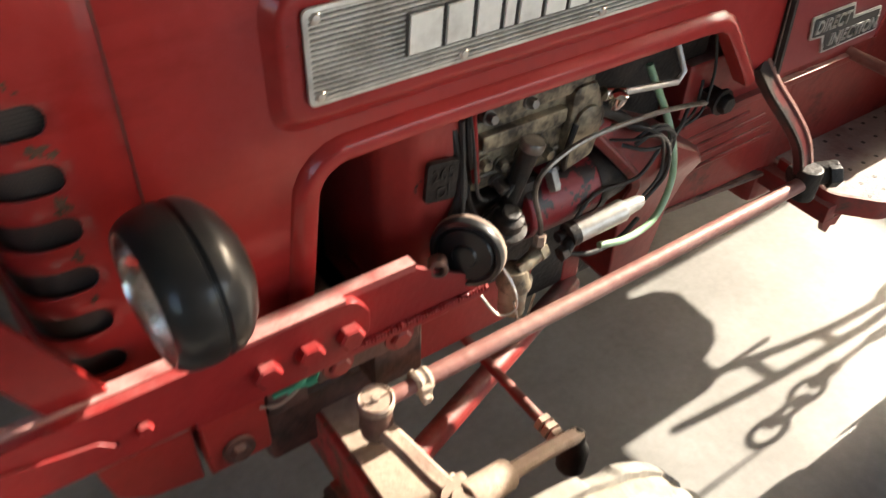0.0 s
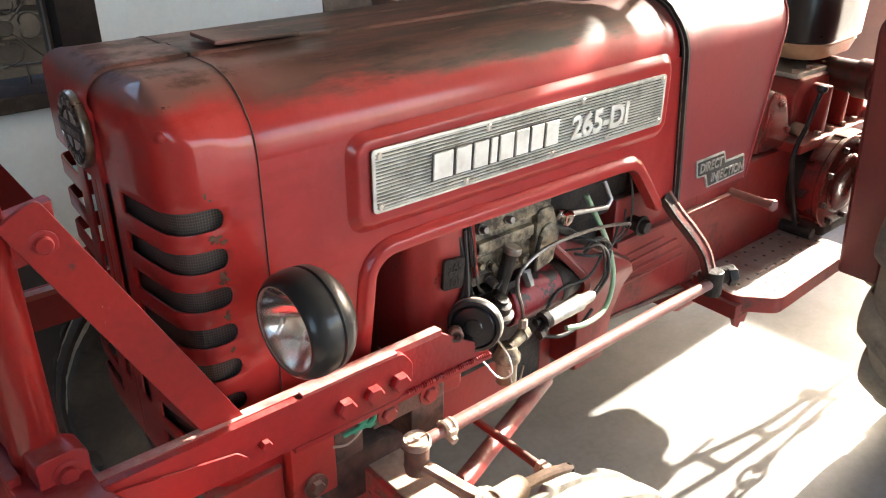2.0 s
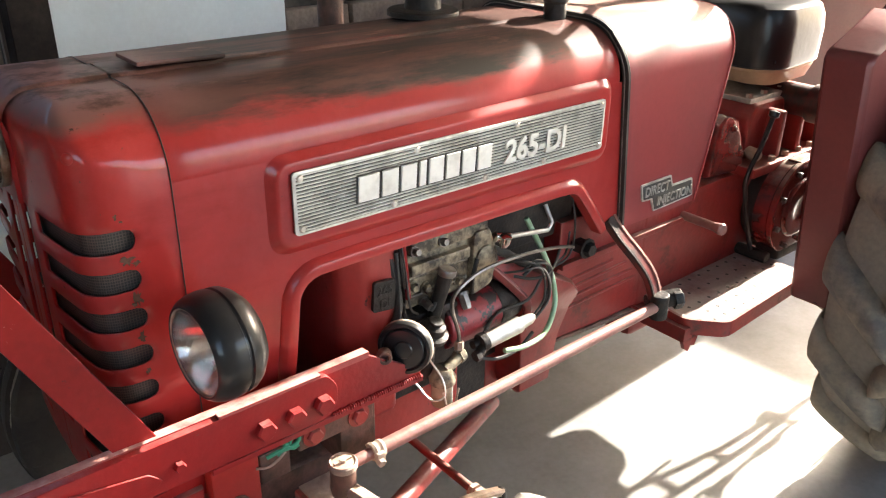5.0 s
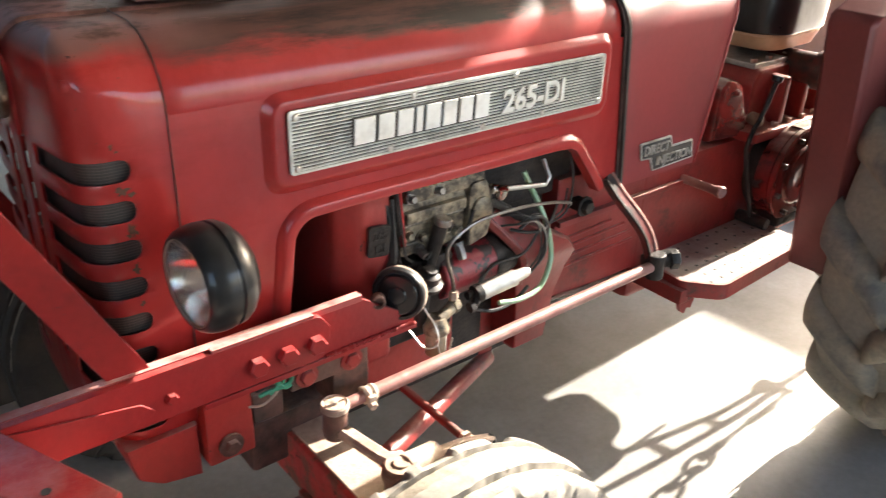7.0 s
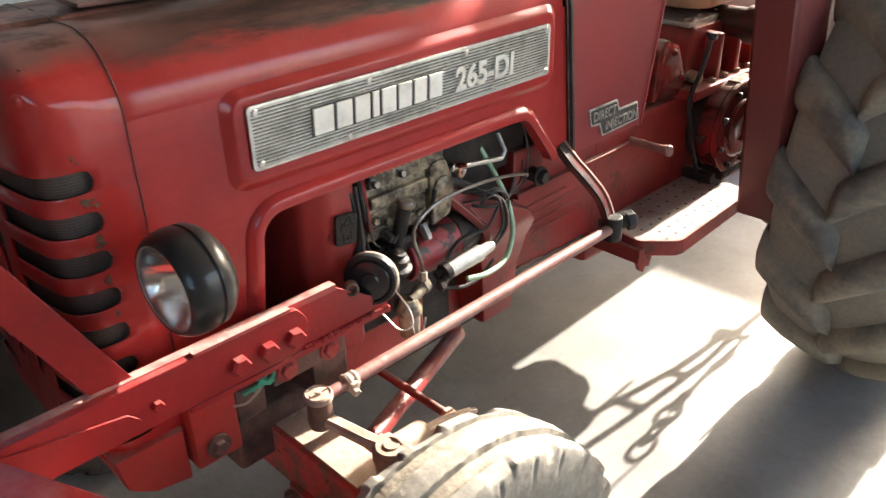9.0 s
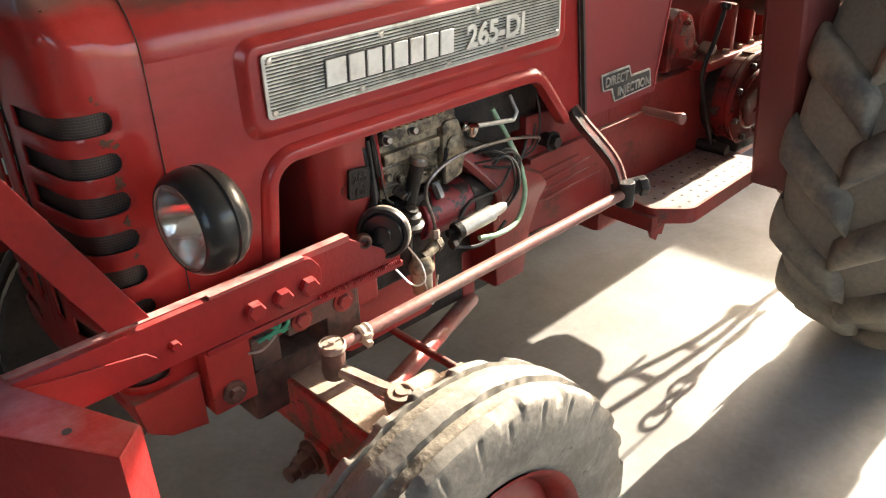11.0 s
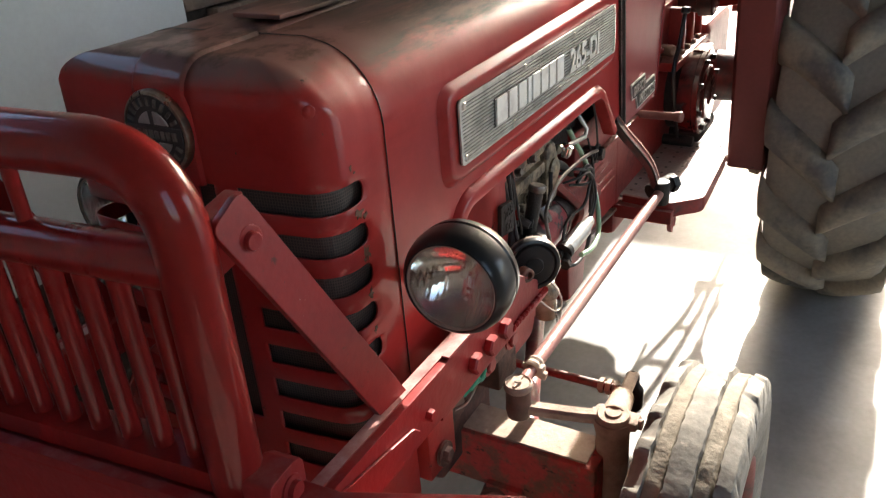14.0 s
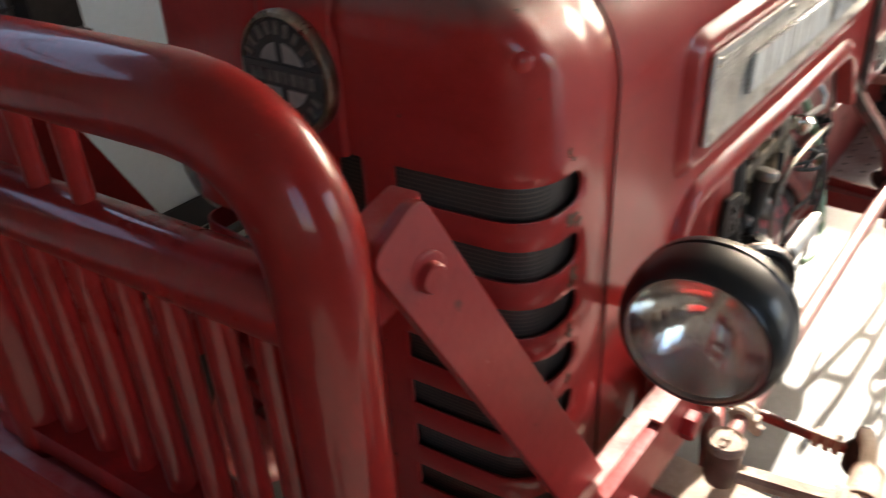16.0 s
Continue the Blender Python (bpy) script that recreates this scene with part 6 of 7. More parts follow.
def footboard():
    bm = B()
    poly = [(1.225, 0.055), (1.205, -0.10), (1.270, -0.172), (1.60, -0.158), (1.66, -0.135), (1.68, 0.055)]
    prism(bm, rounded(poly, [0, 0.03, 0.04, 0.01, 0, 0], 4), "z", 0.548, 0.556, 0.001)
    fb = part("footboard", bm, M_foot, tractor, "worn steel footboard with small holes")
    bm = B()
    rim_path = [(1.22, 0.02, 0.538), (1.205, -0.10, 0.538), (1.270, -0.172, 0.538), (1.60, -0.158, 0.538), (1.66, -0.135, 0.538)]
    sweep(bm, round_path(rim_path, 0.04, 5), [(-0.004, -0.021), (0.004, -0.021), (0.004, 0.018), (-0.004, 0.018)])
    part("skirt", bm, M_cast, fb, "red turned-down edge")
    for i in range(10):
        for j, y in enumerate((0.012, -0.030, -0.072, -0.110, -0.142)):
            x = 1.262 + i * 0.041 + (0.02 if j % 2 else 0)
            bm = B()
            lathe(bm, (x, y, 0.5558), (0, 0, 1), [(0, 0.0043), (0.0006, 0.0043), (0.0006, 0)], 10)
            part("hole", bm, M_groove, fb)
    bm = B()
    prism(bm, [(1.19, 0.505), (1.225, 0.505), (1.225, 0.54), (1.19, 0.54)], "y", -0.115, 0.08, 0.003)
    prism(bm, [(1.200, 0.484), (1.214, 0.474), (1.222, 0.488), (1.238, 0.482), (1.248, 0.506), (1.19, 0.506)], "y", -0.115, -0.105)
    part("bracket", bm, M_cast, fb, "red bracket under the board")
    c = mirror(fb)
    # steering drop lever and pedal
    way = smooth_path([(0.968, -0.030, 0.850), (0.992, -0.052, 0.806), (1.022, -0.074, 0.762), (1.048, -0.094, 0.715), (1.064, -0.108, 0.655)], 6)
    bar = [(-0.017, -0.005), (-0.014, -0.008), (0.014, -0.008), (0.017, -0.005), (0.017, 0.005), (0.014, 0.008), (-0.014, 0.008), (-0.017, 0.005)]

    def band(bm, across, over, lift):
        rings = []
        for k, p in enumerate(way):
            t = (way[min(k + 1, len(way) - 1)] - way[max(k - 1, 0)]).normalized()
            a = (Vector((1, 0.15, 0)) - t * Vector((1, 0.15, 0)).dot(t)).normalized()
            n = a.cross(t).normalized()
            n = n if n.y < 0 else -n
            rings.append([bm.verts.new(p + a * (u * across + over) + n * (w * lift[0] + lift[1])) for u, w in bar])
        for r0, r1 in zip(rings, rings[1:]):
            for k in range(8):
                bm.faces.new((r0[k], r0[(k + 1) % 8], r1[(k + 1) % 8], r1[k]))
        bm.faces.new(rings[0])
        bm.faces.new(rings[-1])
    bm = B()
    band(bm, 1.0, 0.0, (1.0, 0.0))
    pa = part("pitman_arm", bm, M_grease, tractor, "dark greasy red steering lever with a pale and a black edge strip")
    # The lever's shiny edge is put into a pale strip.
    bm = B()
    band(bm, 0.22, 0.0135, (0.35, 0.0075))
    part("worn_edge", bm, M_dustred, pa, "pale strip painted for the shiny edge")
    bm = B()
    band(bm, 0.2, -0.0135, (0.35, 0.0072))
    part("worn_edge", bm, M_darkiron, pa, "black greasy edge")
    bm = B()
    rod(bm, (1.062, -0.118, 0.622), (1.062, -0.118, 0.680), 0.021, bev=0.005)
    rod(bm, (1.050, -0.095, 0.652), (1.115, -0.135, 0.664), 0.019, bev=0.004)
    hexbolt(bm, (1.095, -0.13, 0.66), (0.85, -0.5, 0.1), 0.022, 0.02)
    part("link_joint", bm, M_darkiron, pa, "greasy black link joint")
    bm = B()
    rod(bm, (1.338, 0.04, 0.740), (1.311, -0.095, 0.752), 0.0105, bev=0.002)
    lathe(bm, (1.3145, -0.078, 0.7505), (-0.027, -0.135, 0.012), [(0, 0.012), (0.016, 0.0145), (0.02, 0.012), (0.02, 0)], 14)
    part("foot_peg", bm, M_dustred, tractor, "worn round foot peg")


footboard()


def seat():
    bm = B()
    poly = rounded([(1.655, 0.045), (1.655, 0.315), (1.945, 0.315), (1.945, 0.055)], 0.085, 8)
    prism(bm, poly, "z", 0.994, 1.04, 0.010)
    bmesh.ops.scale(bm, vec=(0.92, 0.92, 1), space=Matrix.Translation((-1.81, -YC, 0)), verts=[v for v in bm.verts if v.co.z < 1.005])
    st = part("seat_base", bm, M_tan, tractor, "tan seat skirt under a black cushion")
    bm = B()
    lp = []
    for z, s in ((1.037, 1.0), (1.042, 1.035), (1.07, 1.05), (1.12, 1.05), (1.16, 1.02), (1.185, 0.95), (1.195, 0.8), (1.19, 0.4)):
        lp.append([bm.verts.new((1.81 + (x - 1.81) * s + 0.003 * math.sin(40 * y + z * 60), YC + (y - YC) * s + 0.003 * math.sin(35 * x), z)) for x, y in poly])
    for a, b in zip(lp, lp[1:]):
        for k in range(len(a)):
            bm.faces.new((a[k], a[(k + 1) % len(a)], b[(k + 1) % len(a)], b[k]))
    bm.faces.new(lp[-1])
    part("cushion", bm, M_seat, st, "black wrinkled vinyl cushion")
    bm = B()
    rod(bm, (1.81, YC, 1.0), (1.81, YC, 0.94), 0.06)
    part("seat_post", bm, M_darkiron, st)
    # steering wheel
    c = Vector((1.56, YC, 1.47))
    ax = Vector((0.28, 0, 0.96)).normalized()
    u, w = frame_of(ax)
    bm = B()
    sweep(bm, [c + (u * math.cos(a) + w * math.sin(a)) * 0.21 for a in [k * 2 * math.pi / 48 for k in range(49)]], 0.013, 10)
    sw = part("steering_wheel", bm, M_black, tractor, "black steering wheel rim")
    for k in range(3):
        a = k * 2 * math.pi / 3 + 0.3
        bm = B()
        rod(bm, c - ax * 0.02, c + (u * math.cos(a) + w * math.sin(a)) * 0.21, 0.008)
        part("spoke", bm, M_steel, sw)
    bm = B()
    rod(bm, c - ax * 0.02, (1.22, YC, 0.98), 0.02)
    part("column", bm, M_black, sw)


seat()


# ---- engine bay ----
def engine():
    bm = B()
    box(bm, 0.34, 0.90, 0.07, 0.33, 0.44, 0.98, 0.012)
    part("engine_block", bm, M_darkiron, tractor, "oily dark engine block")
    bm = B()
    box(bm, 0.30, 0.86, 0.02, 0.33, 0.98, 1.17, 0.01)
    part("cylinder_head", bm, M_darkiron, tractor, "dark cylinder head")
    bm = B()
    box(bm, 0.155, 0.20, -0.01, 0.37, 0.60, 1.15, 0.006)
    part("radiator", bm, M_darkiron, tractor, "black radiator core")
    # timing cover with its round red face
    bm = B()
    prism(bm, rounded([(0.338, 0.16), (0.338, 0.01), (0.372, -0.028), (0.432, -0.028), (0.432, 0.16)], [0, 0.035, 0.03, 0.01, 0], 6), "z", 0.62, 0.955, 0.012)
    part("timing_cover", bm, M_worn, tractor, "red timing gear cover")
    bm = B()
    m = Matrix.Translation((0.398, -0.038, 0.866)) @ Matrix.Rotation(radians(-6), 4, "Z") @ Matrix.Rotation(radians(4), 4, "Y")
    prism(bm, rounded([(-0.020, -0.027), (0.020, -0.027), (0.020, 0.027), (-0.020, 0.027)], 0.006), "y", -0.004, 0.004, 0.001)
    bmesh.ops.transform(bm, matrix=m, verts=bm.verts[:])
    pl = part("engine_plate", bm, M_darkiron, tractor, "grey stamped engine plate")
    for body, z in (("265", 0.870), ("DI", 0.846)):
        t = text_mesh("stamped_figures", body, 0.024 if body == "265" else 0.022, 0.0006, (0.383 if body == "265" else 0.389, -0.0438, z), M_darkiron, pl, width=0.030 if body == "265" else 0.018, bold=0.0002)
    # injection pump
    bm = B()
    box(bm, 0.462, 0.625, -0.012, 0.07, 0.800, 0.905, 0.010)
    ip = part("injection_pump", bm, M_alu, tractor, "grimy aluminium injection pump")
    bm = B()
    box(bm, 0.468, 0.60, -0.024, -0.008, 0.868, 0.890, 0.004)
    part("pump_rail", bm, M_alu, ip)
    bm = B()
    box(bm, 0.470, 0.645, -0.020, 0.06, 0.902, 0.932, 0.007)
    part("pump_head", bm, M_alu, ip)
    bm = B()
    prism(bm, rounded([(0.60, 0.785), (0.655, 0.80), (0.668, 0.86), (0.645, 0.915), (0.605, 0.915)], 0.015, 4), "y", -0.026, 0.05, 0.008)
    part("governor_housing", bm, M_alu, ip, "cast governor housing")
    bm = B()
    lathe(bm, (0.632, -0.024, 0.862), (0, -1, 0), [(0, 0.022), (0.006, 0.022), (0.009, 0.017), (0.010, 0)], 20)
    part("governor_cover", bm, M_alu, ip)
    for p, d, r, h in (((0.452, 0.0, 0.815), (-1, 0, 0), 0.016, 0.03), ((0.50, -0.014, 0.812), (0, -1, -0.3), 0.011, 0.022), ((0.585, -0.02, 0.80), (0, -0.6, -1), 0.012, 0.03),
                       ((0.475, -0.02, 0.915), (0, -1, 0.2), 0.009, 0.014), ((0.535, -0.02, 0.917), (0, -1, 0.2), 0.009, 0.014), ((0.655, -0.01, 0.84), (1, 0, 0), 0.012, 0.02)):
        bm = B()
        hexbolt(bm, p, d, r * 0.8, h, r)
        part("fitting", bm, M_rodsteel, ip)
    for pts in ([(0.455, -0.012, 0.82), (0.45, -0.03, 0.80), (0.465, -0.035, 0.775), (0.49, -0.035, 0.79)], [(0.53, -0.02, 0.85), (0.52, -0.032, 0.82), (0.50, -0.035, 0.80)],
                [(0.60, -0.03, 0.80), (0.595, -0.035, 0.83), (0.61, -0.03, 0.865)], [(0.445, -0.02, 0.95), (0.44, -0.032, 0.90), (0.447, -0.03, 0.86)]):
        bm = B()
        sweep(bm, smooth_path(pts, 5), 0.0042, 7)
        part("short_pipe", bm, M_darkiron, ip)
    bm = B()
    rod(bm, (0.448, -0.022, 0.955), (0.452, -0.034, 0.84), 0.005)
    part("red_cable", bm, M_fresh, ip, "thin red cable")
    for x, z in ((0.478, 0.845), (0.505, 0.835), (0.535, 0.84), (0.565, 0.845), (0.58, 0.825)):
        bm = B()
        hexbolt(bm, (x, -0.012, z), (0, -1, 0), 0.0085, 0.012, 0.011)
        part("bolt", bm, M_alu, ip)
    for k in range(9):
        bm = B()
        lathe(bm, (0.476 + k * 0.0165, -0.021, 0.9315), (0, -0.25, 1), [(0, 0.0048), (0.005, 0.0048), (0.007, 0.003), (0.007, 0)], 8)
        part("stud", bm, M_brass, ip, "small brassy stud")
    for x0, x1, z in ((0.466, 0.60, 0.862), (0.466, 0.60, 0.826)):
        bm = B()
        rod(bm, (x0, -0.012, z), (x1, -0.012, z), 0.0038, seg=8)
        part("casting_rib", bm, M_alu, ip)
    bm = B()
    for x in (0.50, 0.55, 0.60):
        rod(bm, (x, 0.0, 0.93), (x, 0.0, 0.962), 0.011)
        hexbolt(bm, (x, 0.0, 0.95), (0, 0, 1), 0.014, 0.014)
    part("delivery_valve", bm, M_alu, ip)
    for k, x in enumerate((0.50, 0.55, 0.60)):
        bm = B()
        sweep(bm, smooth_path([(x, 0.0, 0.96), (x - 0.01, -0.005, 1.0), (x - 0.06, 0.02, 1.03), (x - 0.1 + 0.05 * k, 0.05, 1.06)], 5), 0.0032, 6)
        part("injector_pipe", bm, M_darkiron, ip)
    # filler neck and cap
    bm = B()
    rod(bm, (0.512, -0.026, 0.775), (0.534, -0.034, 0.862), 0.012, 0.0135)
    fn = part("filler_neck", bm, M_darkiron, tractor, "black oil filler neck")
    bm = B()
    lathe(bm, (0.534, -0.034, 0.858), (0.2, -0.12, 1), [(0, 0.0145), (0.003, 0.0165), (0.010, 0.0165), (0.013, 0.0145), (0.0135, 0.005), (0.015, 0)], 24)
    part("filler_cap", bm, M_rodsteel, fn, "round dark filler cap")
    # lift pump and fuel bowl
    bm = B()
    lathe(bm, (0.492, -0.042, 0.752), (0.1, -0.35, 1), [(0, 0.020), (0.008, 0.030), (0.016, 0.030), (0.020, 0.022), (0.032, 0.02), (0.036, 0.012), (0.042, 0.012), (0.043, 0)], 22)
    rod(bm, (0.492, -0.03, 0.67), (0.492, -0.04, 0.76), 0.014)
    part("lift_pump", bm, M_darkiron, tractor, "dark fuel lift pump")
    bm = B()
    lathe(bm, (0.508, -0.060, 0.612), (0, 0, 1), [(0, 0.004), (0.002, 0.012), (0.006, 0.019), (0.05, 0.020), (0.052, 0.018)], 20)
    fb = part("fuel_bowl", bm, M_bowl, tractor, "clouded glass fuel bowl")
    bm = B()
    lathe(bm, (0.508, -0.060, 0.664), (0, 0, 1), [(0, 0.024), (0.01, 0.025), (0.018, 0.020), (0.03, 0.016), (0.034, 0)], 20)
    rod(bm, (0.508, -0.064, 0.69), (0.548, -0.058, 0.70), 0.011)
    hexbolt(bm, (0.545, -0.058, 0.70), (1, 0.1, 0.2), 0.015, 0.014)
    part("bowl_head", bm, M_alu, fb, "grey filter head")
    bm = B()
    sweep(bm, smooth_path([(0.49, -0.084, 0.66), (0.508, -0.086, 0.60), (0.526, -0.084, 0.655)], 5), 0.0018, 6)
    part("bowl_bail", bm, M_steel, fb, "wire bail")
    # fuel pipe arching back
    bm = B()
    sweep(bm, smooth_path([(0.548, -0.058, 0.70), (0.548, -0.055, 0.745), (0.534, -0.052, 0.80), (0.548, -0.05, 0.83), (0.612, -0.047, 0.850), (0.715, -0.045, 0.848), (0.80, -0.04, 0.835), (0.865, -0.03, 0.815), (0.90, 0.0, 0.79)], 6), 0.0036, 8)
    part("fuel_pipe", bm, M_rodsteel, tractor, "thin bent steel fuel pipe")
    bm = B()
    hexbolt(bm, (0.548, -0.057, 0.715), (0, 0, 1), 0.009, 0.016)
    part("pipe_nut", bm, M_dusty, tractor, "pipe nut")
    # starter and its solenoid
    bm = B()
    rod(bm, (0.545, 0.005, 0.735), (0.685, 0.005, 0.735), 0.048, bev=0.006, seg=28)
    s = part("starter", bm, M_chip, tractor, "chipped red starter motor")
    bm = B()
    lathe(bm, (0.668, 0.005, 0.735), (1, 0, 0), [(0, 0.0495), (0.012, 0.0500), (0.022, 0.045), (0.06, 0.040), (0.075, 0.03)], 28)
    part("starter_nose", bm, M_darkiron, s, "dark cast starter nose")
    bm = B()
    rod(bm, (0.607, -0.061, 0.710), (0.690, -0.067, 0.719), 0.0165, bev=0.003, seg=24)
    lathe(bm, (0.690, -0.067, 0.719), (0.98, -0.06, 0.11), [(0, 0.0125), (0.026, 0.0105), (0.034, 0.007), (0.034, 0)], 20)
    so = part("solenoid", bm, M_silver, tractor, "dull silver solenoid")
    bm = B()
    lathe(bm, (0.596, -0.060, 0.709), (1, -0.06, 0.11), [(0, 0.0175), (0.01, 0.018), (0.014, 0.017)], 20)
    rod(bm, (0.584, -0.072, 0.696), (0.600, -0.065, 0.704), 0.009)
    rod(bm, (0.582, -0.055, 0.708), (0.600, -0.055, 0.708), 0.008)
    hexbolt(bm, (0.574, -0.072, 0.694), (1, 0, 0.1), 0.011, 0.012)
    part("terminal", bm, M_darkiron, so, "black terminals")
    # horn
    c = Vector((0.403, -0.085, 0.785))
    ax = Vector((-0.80, -0.58, 0.12)).normalized()
    bm = B()
    lathe(bm, c, ax, [(-0.030, 0.0), (-0.030, 0.032), (-0.022, 0.043), (-0.010, 0.0460), (-0.004, 0.0460), (0.0, 0.0440), (0.001, 0.039), (-0.002, 0.036), (0.002, 0.033), (0.003, 0.016), (0.006, 0.014), (0.007, 0)], 36)
    h = part("horn", bm, M_black, tractor, "round black horn with a pale rim")
    bm = B()
    lathe(bm, c, ax, [(-0.017, 0.0452), (-0.0155, 0.0468), (-0.011, 0.0468), (-0.0095, 0.0457)], 40, caps=False)
    part("horn_rim", bm, M_dusty, h, "pale worn rim")
    bm = B()
    u, w = frame_of(ax)
    lathe(bm, c + ax * 0.002 + Vector((-0.040, -0.004, 0.004)), (-0.5, -0.85, 0.1), [(-0.012, 0.012), (0.004, 0.012), (0.006, 0.010), (0.006, 0.007), (-0.004, 0.006), (-0.004, 0)], 18)
    part("horn_nut", bm, M_rust, h, "rusty nut")
    bm = B()
    sweep(bm, smooth_path([(0.435, -0.075, 0.70), (0.45, -0.10, 0.672), (0.475, -0.105, 0.672), (0.478, -0.095, 0.70), (0.47, -0.07, 0.73)], 6), 0.0018, 6)
    part("horn_wire", bm, M_steel, h, "thin looping wire")
    # throttle link
    bm = B()
    rod(bm, (0.675, -0.028, 0.888), (0.790, -0.030, 0.872), 0.0048, seg=10)
    sweep(bm, [(0.790, -0.030, 0.872), (0.80, -0.03, 0.885), (0.80, -0.01, 0.915)], 0.0042, 8)
    tl = part("throttle_rod", bm, M_silver, tractor, "bright throttle rod")
    bm = B()
    rod(bm, (0.655, -0.025, 0.893), (0.685, -0.03, 0.886), 0.010)
    lathe(bm, (0.668, -0.035, 0.875), (0, -0.3, 1), [(0, 0.008), (0.01, 0.011), (0.022, 0.011), (0.026, 0)], 12)
    part("throttle_joint", bm, M_chrome, tl, "shiny ball joint")
    # green hose and dark wires
    bm = B()
    sweep(bm, smooth_path([(0.640, -0.080, 0.686), (0.69, -0.084, 0.678), (0.755, -0.074, 0.680), (0.795, -0.058, 0.718), (0.800, -0.045, 0.765), (0.782, -0.035, 0.82), (0.75, -0.01, 0.90)], 7), 0.0052, 12)
    part("green_hose", bm, M_green, tractor, "pale green rubber hose")
    rnd = random.Random(7)
    wires = [[(0.735, -0.062, 0.71), (0.775, -0.06, 0.745), (0.765, -0.055, 0.80), (0.72, -0.04, 0.83), (0.69, 0.0, 0.82)],
             [(0.73, -0.060, 0.715), (0.762, -0.06, 0.75), (0.752, -0.055, 0.81), (0.71, -0.045, 0.815), (0.68, 0.0, 0.80)],
             [(0.585, -0.06, 0.70), (0.65, -0.045, 0.745), (0.72, -0.055, 0.755), (0.755, -0.055, 0.79)],
             [(0.40, -0.03, 0.74), (0.42, -0.035, 0.80), (0.435, -0.03, 0.84), (0.42, -0.02, 0.93)],
             [(0.41, -0.05, 0.75), (0.425, -0.045, 0.80), (0.432, -0.035, 0.86), (0.43, -0.03, 0.93)],
             [(0.44, -0.03, 0.945), (0.447, -0.035, 0.88), (0.452, -0.04, 0.825), (0.475, -0.03, 0.80)],
             [(0.86, -0.02, 0.93), (0.875, -0.025, 0.86), (0.86, -0.03, 0.80), (0.82, -0.02, 0.775)],
             [(0.72, -0.04, 0.80), (0.75, -0.05, 0.822), (0.785, -0.05, 0.80), (0.79, -0.045, 0.755), (0.77, -0.05, 0.715)],
             [(0.715, -0.04, 0.81), (0.745, -0.048, 0.828), (0.775, -0.05, 0.812), (0.785, -0.05, 0.765), (0.795, -0.045, 0.735)],
             [(0.705, -0.03, 0.80), (0.73, -0.05, 0.795), (0.77, -0.052, 0.79), (0.80, -0.045, 0.80), (0.83, -0.03, 0.82)],
             [(0.60, -0.06, 0.675), (0.64, -0.07, 0.665), (0.69, -0.07, 0.668), (0.73, -0.065, 0.685)],
             [(0.79, -0.02, 0.75), (0.82, -0.03, 0.79), (0.86, -0.02, 0.80), (0.89, 0.0, 0.83)]]
    for i, p in enumerate(wires):
        bm = B()
        sweep(bm, smooth_path(p, 6), 0.0075 if i == 3 else rnd.choice((0.0022, 0.003, 0.0036)), 7)
        part("wire", bm, M_rubber, tractor, "dark corrugated conduit" if i == 3 else "thin loose wire")
    bm = B()
    sweep(bm, smooth_path([(0.652, -0.012, 0.868), (0.70, -0.016, 0.842), (0.74, -0.014, 0.812), (0.775, -0.005, 0.79)], 8), 0.0085, 10)
    part("conduit", bm, M_rubber, tractor, "black corrugated conduit")
    # Added dark panel that stands in for the bay's shaded cavity.
    bm = B()
    box(bm, 0.67, 0.955, 0.05, 0.10, 0.80, 1.10, 0.01)
    part("rear_plate", bm, M_darkiron, tractor, "dark panel added for the shade in the engine bay")
    # clutch housing and sump
    bm = B()
    box(bm, 0.90, 1.20, 0.032, 0.33, 0.54, 0.835, 0.008)
    ch = part("clutch_housing", bm, M_cast, tractor, "red clutch housing")
    for x0, x1, z0, z1 in ((0.925, 1.085, 0.690, 0.696), (0.925, 1.135, 0.668, 0.676), (0.925, 1.160, 0.645, 0.650), (0.925, 1.172, 0.622, 0.626)):
        bm = B()
        rod(bm, (x0, 0.032, z0), (x1, 0.032, z1), 0.0042, seg=10, bev=0.002)
        part("rib", bm, M_cast, ch, "long pressed rib")
    bm = B()
    box(bm, 0.90, 1.34, 0.018, 0.06, 0.728, 0.742, 0.003)
    part("flange", bm, M_cast, ch, "narrow step along the housing")
    bm = B()
    prism(bm, [(0.90, 0.548), (0.90, 0.556), (1.06, 0.545), (1.23, 0.528), (1.23, 0.519)], "y", 0.026, 0.33, 0.003)
    part("lower_flange", bm, M_rust, ch, "rusty lower edge")
    bm = B()
    hexbolt(bm, (0.95, 0.0, 0.775), (0, -1, 0), 0.016, 0.016, 0.022)
    box(bm, 0.935, 0.965, 0.0, 0.06, 0.765, 0.785)
    part("bolt", bm, M_darkiron, ch, "dark bolt")
    # bell housing: its front edge slants back towards the ground and bulges round the starter
    levels = [(0.487, 0.771, 0.858, 0.002), (0.495, 0.768, 0.866, -0.005), (0.60, 0.762, 0.884, -0.006), (0.66, 0.750, 0.905, -0.012), (0.70, 0.738, 0.910, -0.029),
              (0.737, 0.728, 0.875, -0.041), (0.78, 0.695, 0.790, -0.030), (0.847, 0.634, 0.675, -0.003), (0.868, 0.618, 0.650, 0.012)]
    bm = B()
    rows = loft(bm, [[(xr, 0.33, z), (xr, y + 0.012, z), (xr - 0.012, y, z), (xf + 0.004, y, z), (xf, y + 0.004, z), (xf, 0.33, z)] for z, xf, xr, y in levels])
    bm.faces.new(rows[0])
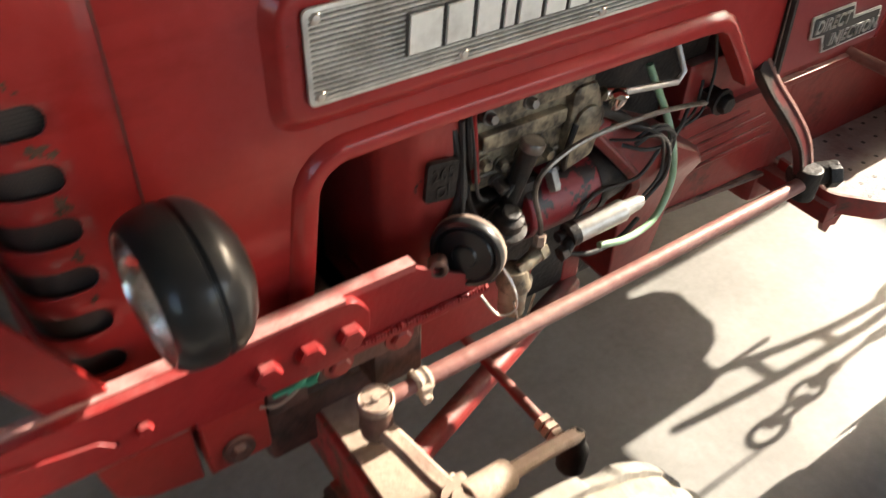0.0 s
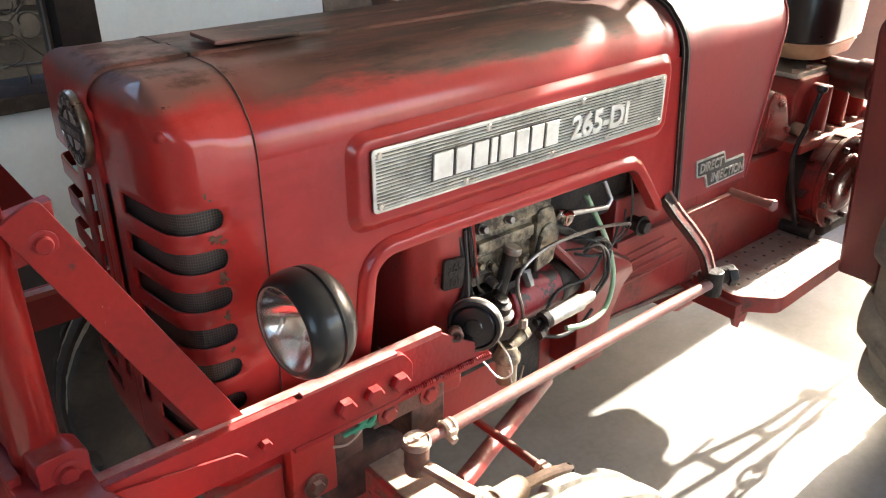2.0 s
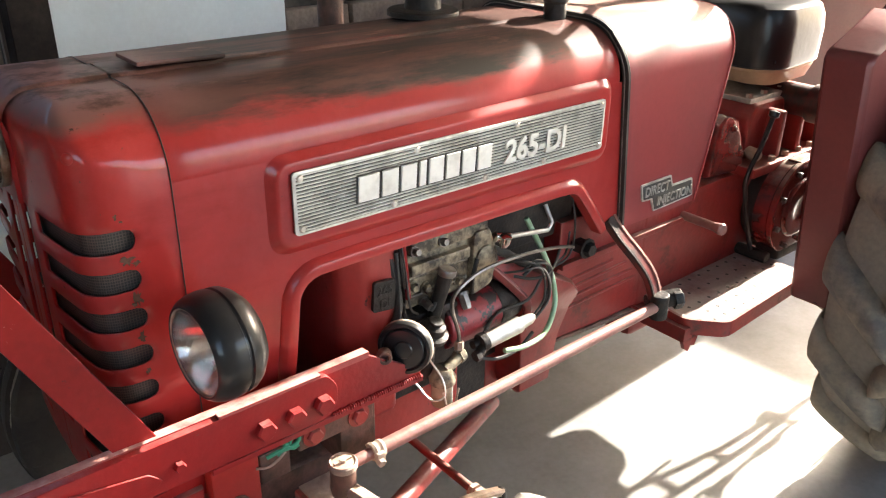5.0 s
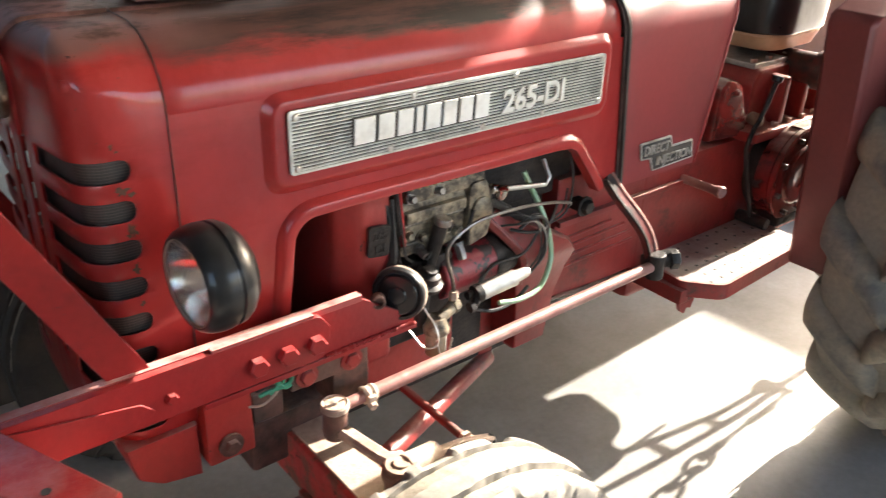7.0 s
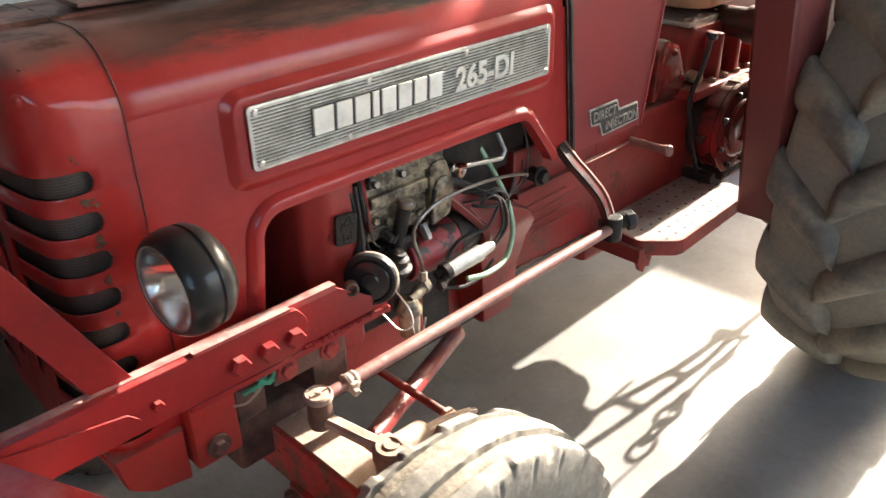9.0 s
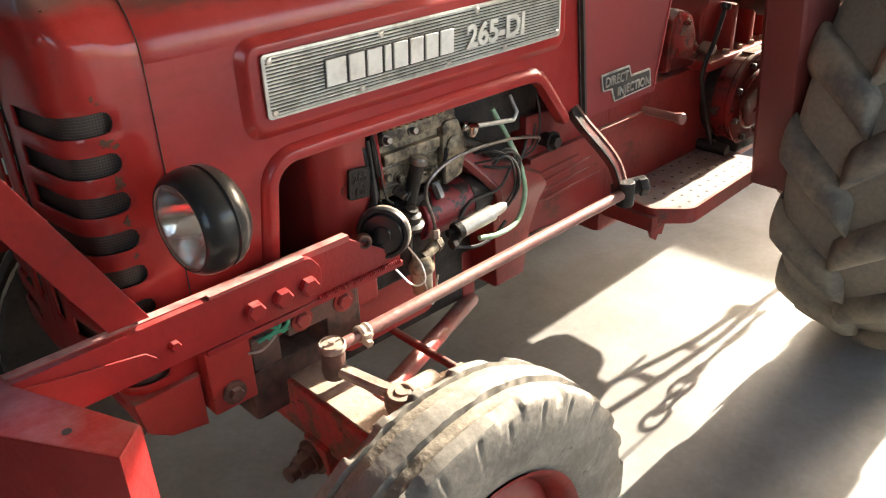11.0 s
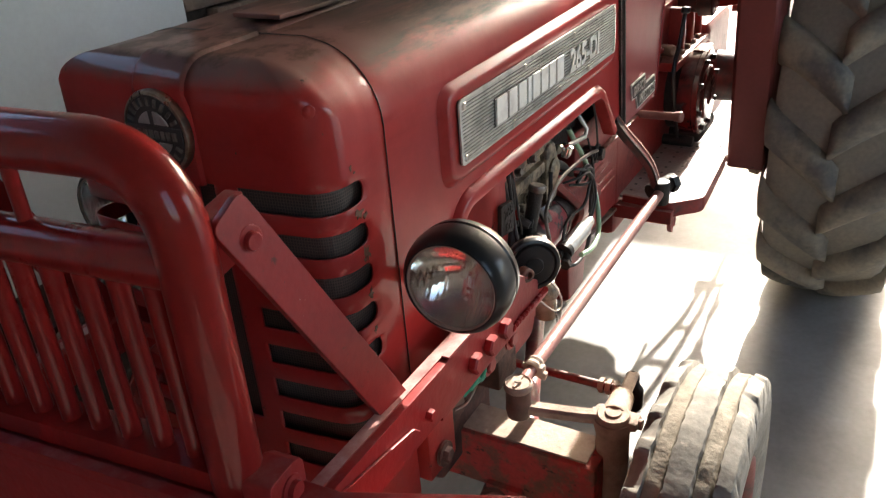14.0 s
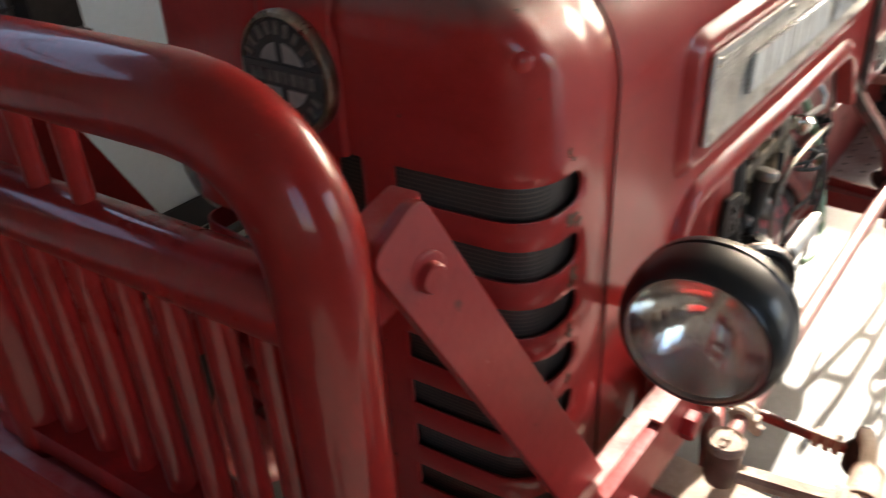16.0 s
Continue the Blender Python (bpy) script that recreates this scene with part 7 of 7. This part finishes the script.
    bm.faces.new(rows[-1])
    sp = part("bell_housing", bm, M_cast, tractor, "red clutch bell housing round the starter", smooth=50)
    bm = B()
    sweep(bm, smooth_path([(xf + 0.006, y - 0.001, z) for z, xf, xr, y in levels[3:]], 4), [(a * 0.008, b * 0.006) for a, b in ((-1, -0.6), (-0.7, -1), (0.7, -1), (1, -0.6), (1, 0.6), (0.7, 1), (-0.7, 1), (-1, 0.6))])
    part("flange", bm, M_dull, sp, "paler raised flange")
    bm = B()
    box(bm, 0.34, 0.60, 0.09, 0.29, 0.50, 0.64, 0.02)
    part("sump", bm, M_grease, tractor, "greasy red engine sump")
    bm = B()
    prism(bm, rounded([(0.335, 0.685), (0.335, 0.56), (0.37, 0.515), (0.585, 0.515), (0.60, 0.56), (0.60, 0.685)], [0, 0.03, 0.03, 0.03, 0.03, 0], 4), "y", 0.0, 0.10, 0.008)
    part("front_sump", bm, M_worn, tractor, "red lower crankcase front")
    bm = B()
    box(bm, 0.42, 0.58, -0.02, 0.06, 0.63, 0.79, 0.01)
    part("pump_drive", bm, M_darkiron, tractor, "oily pump drive casing")
    # green tie, pale wire and a dark plug by the front support
    bm = B()
    sweep(bm, smooth_path([(0.150, -0.078, 0.690), (0.168, -0.084, 0.697), (0.186, -0.088, 0.699), (0.198, -0.090, 0.706), (0.200, -0.088, 0.716), (0.190, -0.086, 0.713), (0.184, -0.085, 0.703), (0.172, -0.084, 0.712)], 6), 0.0034, 8)
    sweep(bm, smooth_path([(0.166, -0.083, 0.690), (0.180, -0.087, 0.704), (0.189, -0.089, 0.696), (0.199, -0.090, 0.699)], 6), 0.0028, 8)
    part("wire", bm, M_greenwire, tractor, "twisted green wire tie")
    bm = B()
    sweep(bm, smooth_path([(0.135, -0.070, 0.672), (0.152, -0.080, 0.674), (0.168, -0.084, 0.684), (0.178, -0.086, 0.694)], 6), 0.0022, 6)
    part("wire", bm, M_dusty, tractor, "pale thin wire")
    bm = B()
    rod(bm, (0.148, -0.060, 0.700), (0.182, -0.062, 0.706), 0.014, seg=16, bev=0.003)
    part("plug", bm, M_rubber, tractor, "dark rubber plug")


engine()

# ---- bricks of the bare stretch of wall ----
def outer_stones():
    """Rough dark stones in uneven courses outside the window."""
    rnd = random.Random(9)
    z = 0.86
    while z < 1.75:
        h = rnd.uniform(0.085, 0.13)
        x = -1.5 + rnd.uniform(-0.1, 0.0)
        while x < 0.75:
            w = rnd.uniform(0.14, 0.30)
            bm = B()
            box(bm, x + 0.007, x + w - 0.007, 2.272, 2.31, z + 0.007, z + h - 0.007, 0.010)
            for v in bm.verts:
                v.co += Vector((noise.noise(v.co * 21) * 0.010, noise.noise(v.co * 17) * 0.014, noise.noise(v.co * 19 + Vector((3, 0, 0))) * 0.010))
            part("stone", bm, M_stone, backdrop)
            x += w
        z += h


outer_stones()


def bricks():
    random.seed(3)
    shapes = []
    for k in range(5):
        bm = B()
        box(bm, -0.108, 0.108, -0.02, 0.05, -0.033, 0.033, 0.006)
        for v in bm.verts:
            v.co += Vector((noise.noise(v.co * 30 + Vector((k, 0, 0))) * 0.006, noise.noise(v.co * 25 + Vector((0, k, 0))) * 0.006, noise.noise(v.co * 30 + Vector((0, 0, k))) * 0.005))
        finish(bm)
        me = bpy.data.meshes.new("brick")
        bm.to_mesh(me)
        bm.free()
        me.materials.append(M_brick)
        shapes.append(me)
    for r in range(12):
        for c in range(7):
            ob = new("brick", random.choice(shapes))
            ob.parent = wall_north
            x = 1.045 + c * 0.232 + (0.115 if r % 2 else 0)
            ob.matrix_basis = pose(x + random.uniform(-0.006, 0.006), WALL_Y + 0.03 + random.uniform(-0.012, 0.004), 0.76 + r * 0.079, random.uniform(-2, 2), random.uniform(-1.5, 1.5), random.uniform(-2, 2))


bricks()
